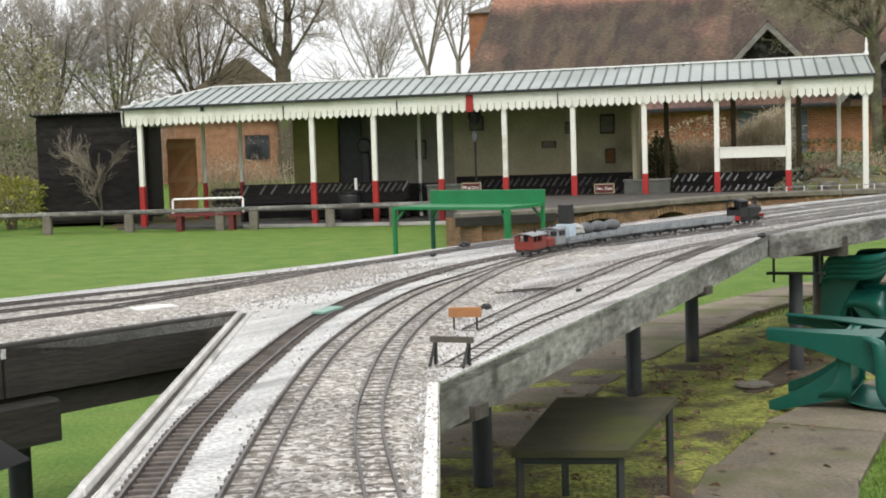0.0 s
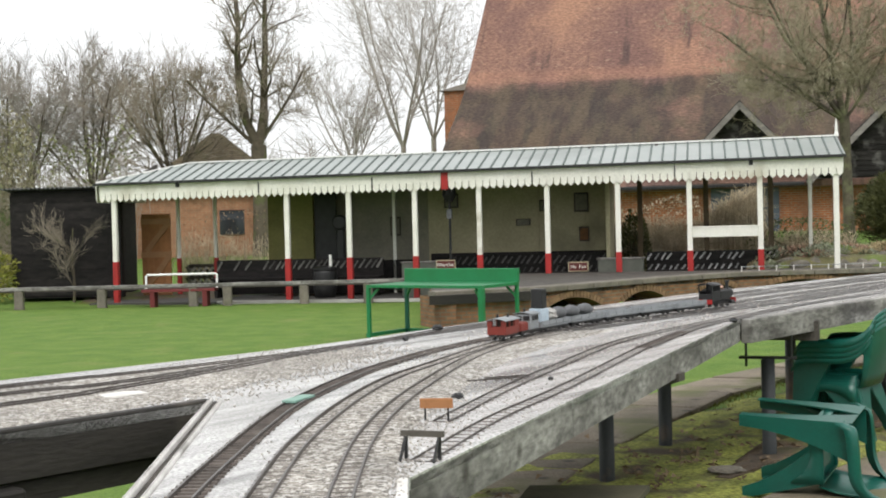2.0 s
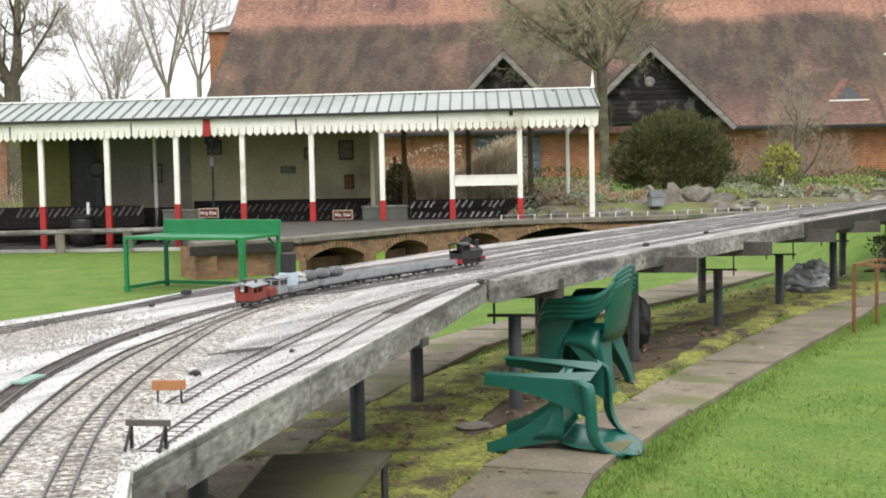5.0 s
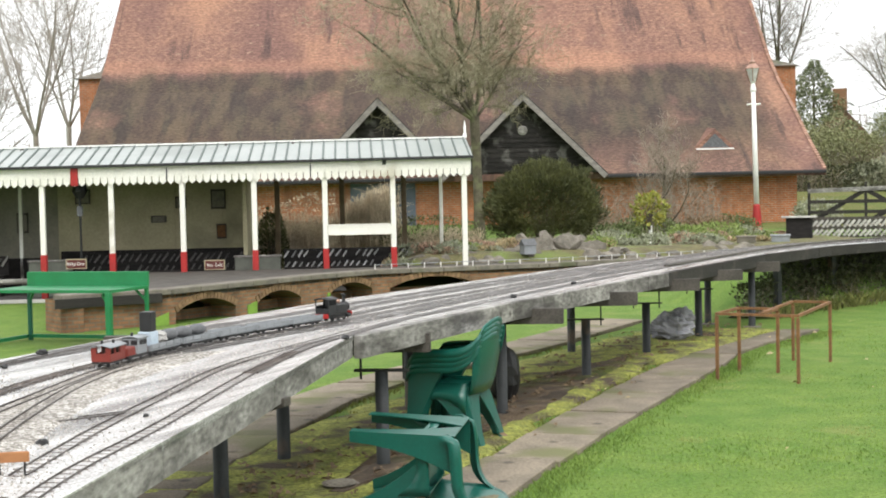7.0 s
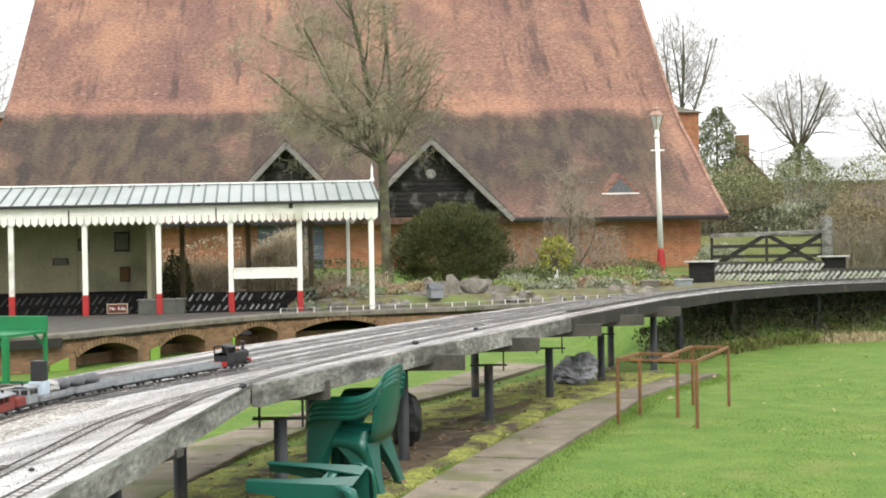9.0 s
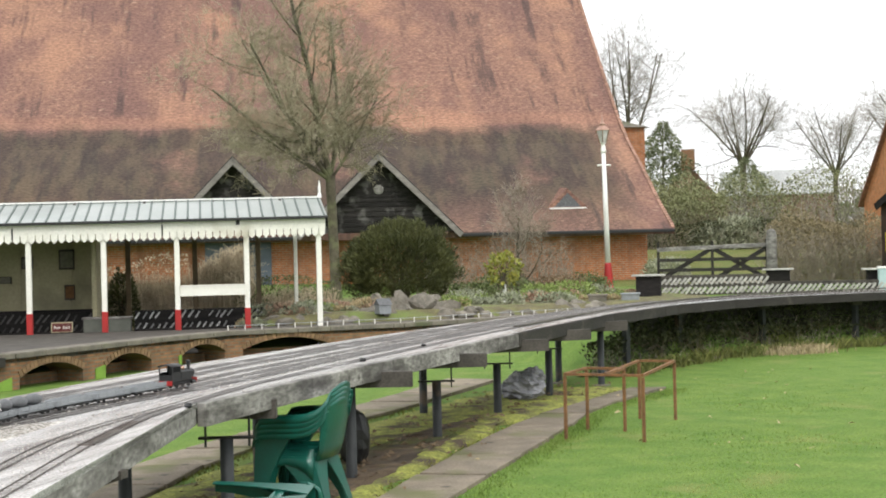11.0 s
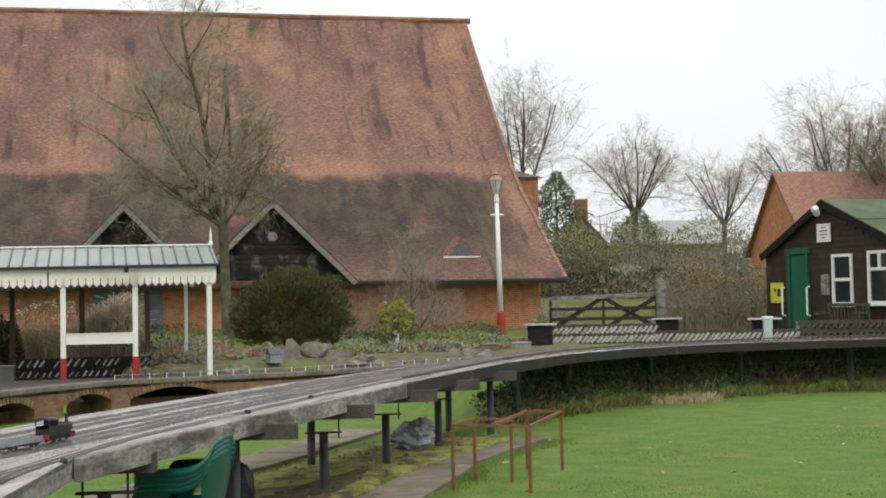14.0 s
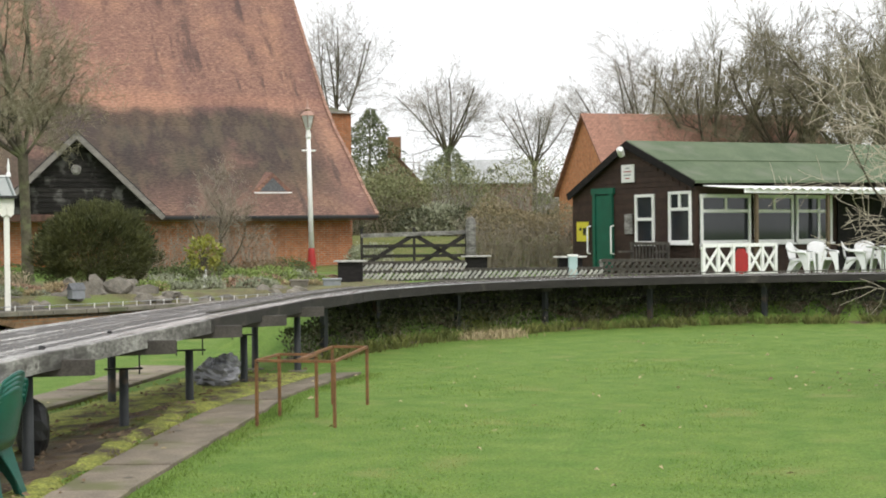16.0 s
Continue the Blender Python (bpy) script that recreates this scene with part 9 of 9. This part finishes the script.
part("wall", m, tile_mat("faded_brickwork", 0.225, 0.075, (0.36, 0.175, 0.10), (0.31, 0.15, 0.085), (0.28, 0.16, 0.1), (0.32, 0.22, 0.14)), bc)
m = Mesh().add([(-4, -2.7, 2.4), (1.6, -2.7, 2.4), (1.6, 2.7, 2.4), (-4, 2.7, 2.4), (-1.35, 0, 4.6), (-1.05, 0, 4.6)], [(0, 1, 5, 4), (1, 2, 5), (2, 3, 4, 5), (3, 0, 4), (3, 2, 1, 0)])
m.uv = [(p[0] + p[1], p[2] * 1.5) for p in m.v]
part("roof", m, tile_mat("brown_roof_tiles", 0.2, 0.12, (0.22, 0.18, 0.115), (0.18, 0.15, 0.10), (0.15, 0.14, 0.085), (0.13, 0.10, 0.07), brick=False), bc)
part("window", Mesh().box((1.6, -2.52, 1.5), (0.9, 0.06, 0.9)), GLASS, bc)
part("window", Mesh().box((-0.6, -2.52, 1.5), (0.8, 0.06, 0.8)), GLASS, bc)

# far woods all round
def far_wood():
    m = Mesh()
    r = random.Random(91)
    for _ in range(2600):
        a = r.uniform(-60, 110)
        d = r.uniform(120, 190)
        if 0 < a < 26:
            continue
        x, y = d * math.sin(radians(a)), d * math.cos(radians(a))
        z0 = ground_z(x, y)
        h = r.uniform(3.5, 8) * (1 + 0.4 * noise.noise(Vector((a * 0.12, 2, 3))))
        m.tube([(x, y, z0), (x + r.gauss(0, 0.3), y + r.gauss(0, 0.3), z0 + h)], [0.16, 0.03], 3, cap=False)
        for _k in range(7):
            f = r.uniform(0.25, 1)
            b = Vector((x, y, z0 + h * f))
            e = b + Vector((r.gauss(0, 1), r.gauss(0, 1), r.uniform(0.2, 1.4))) * h * 0.22
            m.tube([b, e], [0.06, 0.02], 3, cap=False)
    tagged(part("far_wood", m, FARTWIG), "belt of bare grey-brown woodland in the distance", "woodland", kind="stuff")
    hedge = Mesh()

    def place(q):
        a = q.uniform(-60, 110)
        d = q.uniform(115, 135)
        x, y = d * math.sin(radians(a)), d * math.cos(radians(a))
        return (x, y, ground_z(x, y) + 3.2 * q.random() ** 1.5 * (1 + 0.5 * noise.noise(Vector((a * 0.2, 0, 0))))), (0, 0, 1)

    tagged(part("far_hedgerow", leaves(hedge, 9000, place, 1.1, 92, 0, 0.8), SHRUB), "long green-brown hedgerow in the distance", "hedgerow", kind="stuff")


far_wood()

# pale drooping twigs of a tree beside the lawn
bare_tree("bare_tree", (12.6, 7.95, 0.0), 5, 107, "pale bare tree with drooping twigs beside the lawn", 0.8, 0.04, 0.1, mat("pale_twig", (0.40, 0.35, 0.27), (0.50, 0.44, 0.35), 3, 0.9, 0.0), 9, 0.62, (0.0, 0.0), False, 0.10, levels=3, tw=0.008, limb=0.85,
          forks=(0.9, ((-0.3, 0.25, 2.6, 0.6), (0.25, 0.2, 2.8, 0.7), (-0.45, 0.4, 2.2, 0.5), (0.0, -0.3, 3.0, 0.6))))

# white plastic chairs and table by the veranda
def white_chair(u, v, yaw):
    c = copy_thing(stack, Matrix())
    c.matrix_basis = Matrix.Translation(by_hut(u, v)) @ pose(0, 0, 0, 0, 0, yaw) @ Matrix.Diagonal((1.05, 1.05, 1.05, 1))
    c.name = "patio_chair"
    for o in c.children:
        o.data = WHITE_MESH.setdefault(o.data.name, o.data.copy())
        o.data.materials[0] = PLASTICWHITE
    return tagged(c, "white moulded plastic patio chair by the veranda", "chair", "patio chairs")


WHITE_MESH = {}
for u, v, yaw in ((1.75, 1.9, 200), (2.75, 1.7, 160), (3.6, 2.0, 215), (4.5, 1.7, 150), (5.6, 2.2, 190)):
    white_chair(u, v, yaw)
tb = thing("patio_table", by_hut(4.0, 2.6), "round white plastic patio table", "table", "")
part("tabletop", Mesh().lathe([(0.42, 0.68), (0.45, 0.7), (0.45, 0.72), (0.42, 0.73)], 20), PLASTICWHITE, tb)
for k in range(4):
    a = radians(45 + 90 * k)
    part("leg", Mesh().tube([(0.36 * math.cos(a), 0.36 * math.sin(a), 0), (0.26 * math.cos(a), 0.26 * math.sin(a), 0.69)], 0.03, 6), PLASTICWHITE, tb)
# dark station trolleys and boxes by the lamp
for x, y, w in ((16.25, 26.5, 0.75), (21.6, 28.9, 0.8), (22.1, 25.6, 0.8)):
    bx_ = thing("lidded_box", (x, y, 0.55), "dark box on posts with pale flat lid", "planter", "dark boxes", rz=-35)
    part("box", Mesh().box((0, 0, 0.3), (w * 0.75, 0.35, 0.55), 0, 0.01), BLACKWOOD, bx_)
    part("lid", Mesh().box((0, 0, 0.59), (w, 0.5, 0.035), 0, 0.008), PALE, bx_, "pale flat lid")
for x, y, c_, mt in ((13.95, 24.75, "buff", STONE), (14.8, 24.85, "grey", GREYPAINT)):
    t = thing("stone_trough", (x, y, 0.58), c_ + " box-shaped trough on the bank", "trough", rz=-30)
    part("trough", Mesh().box((0, 0, 0.11), (0.38, 0.3, 0.22), 0, 0.02), mt, t)
    part("lip", Mesh().box((0, 0, 0.22), (0.42, 0.34, 0.03), 0, 0.008), mt, t)
bn_ = thing("litter_bin", (21.9, 25.25, 0.6), "small pale blue litter bin beside the fence", "bin", rz=-35)
PALEBLUE = mat("pale_blue_plastic", (0.42, 0.55, 0.56), (0.36, 0.48, 0.50), 4, 0.5, 0.05)
part("tub", Mesh().box((0, 0, 0.28), (0.22, 0.2, 0.56), 0, 0.02), PALEBLUE, bn_)
part("lid", Mesh().box((0, 0, 0.58), (0.25, 0.23, 0.05), 0, 0.015), WHITE, bn_, "white lid")
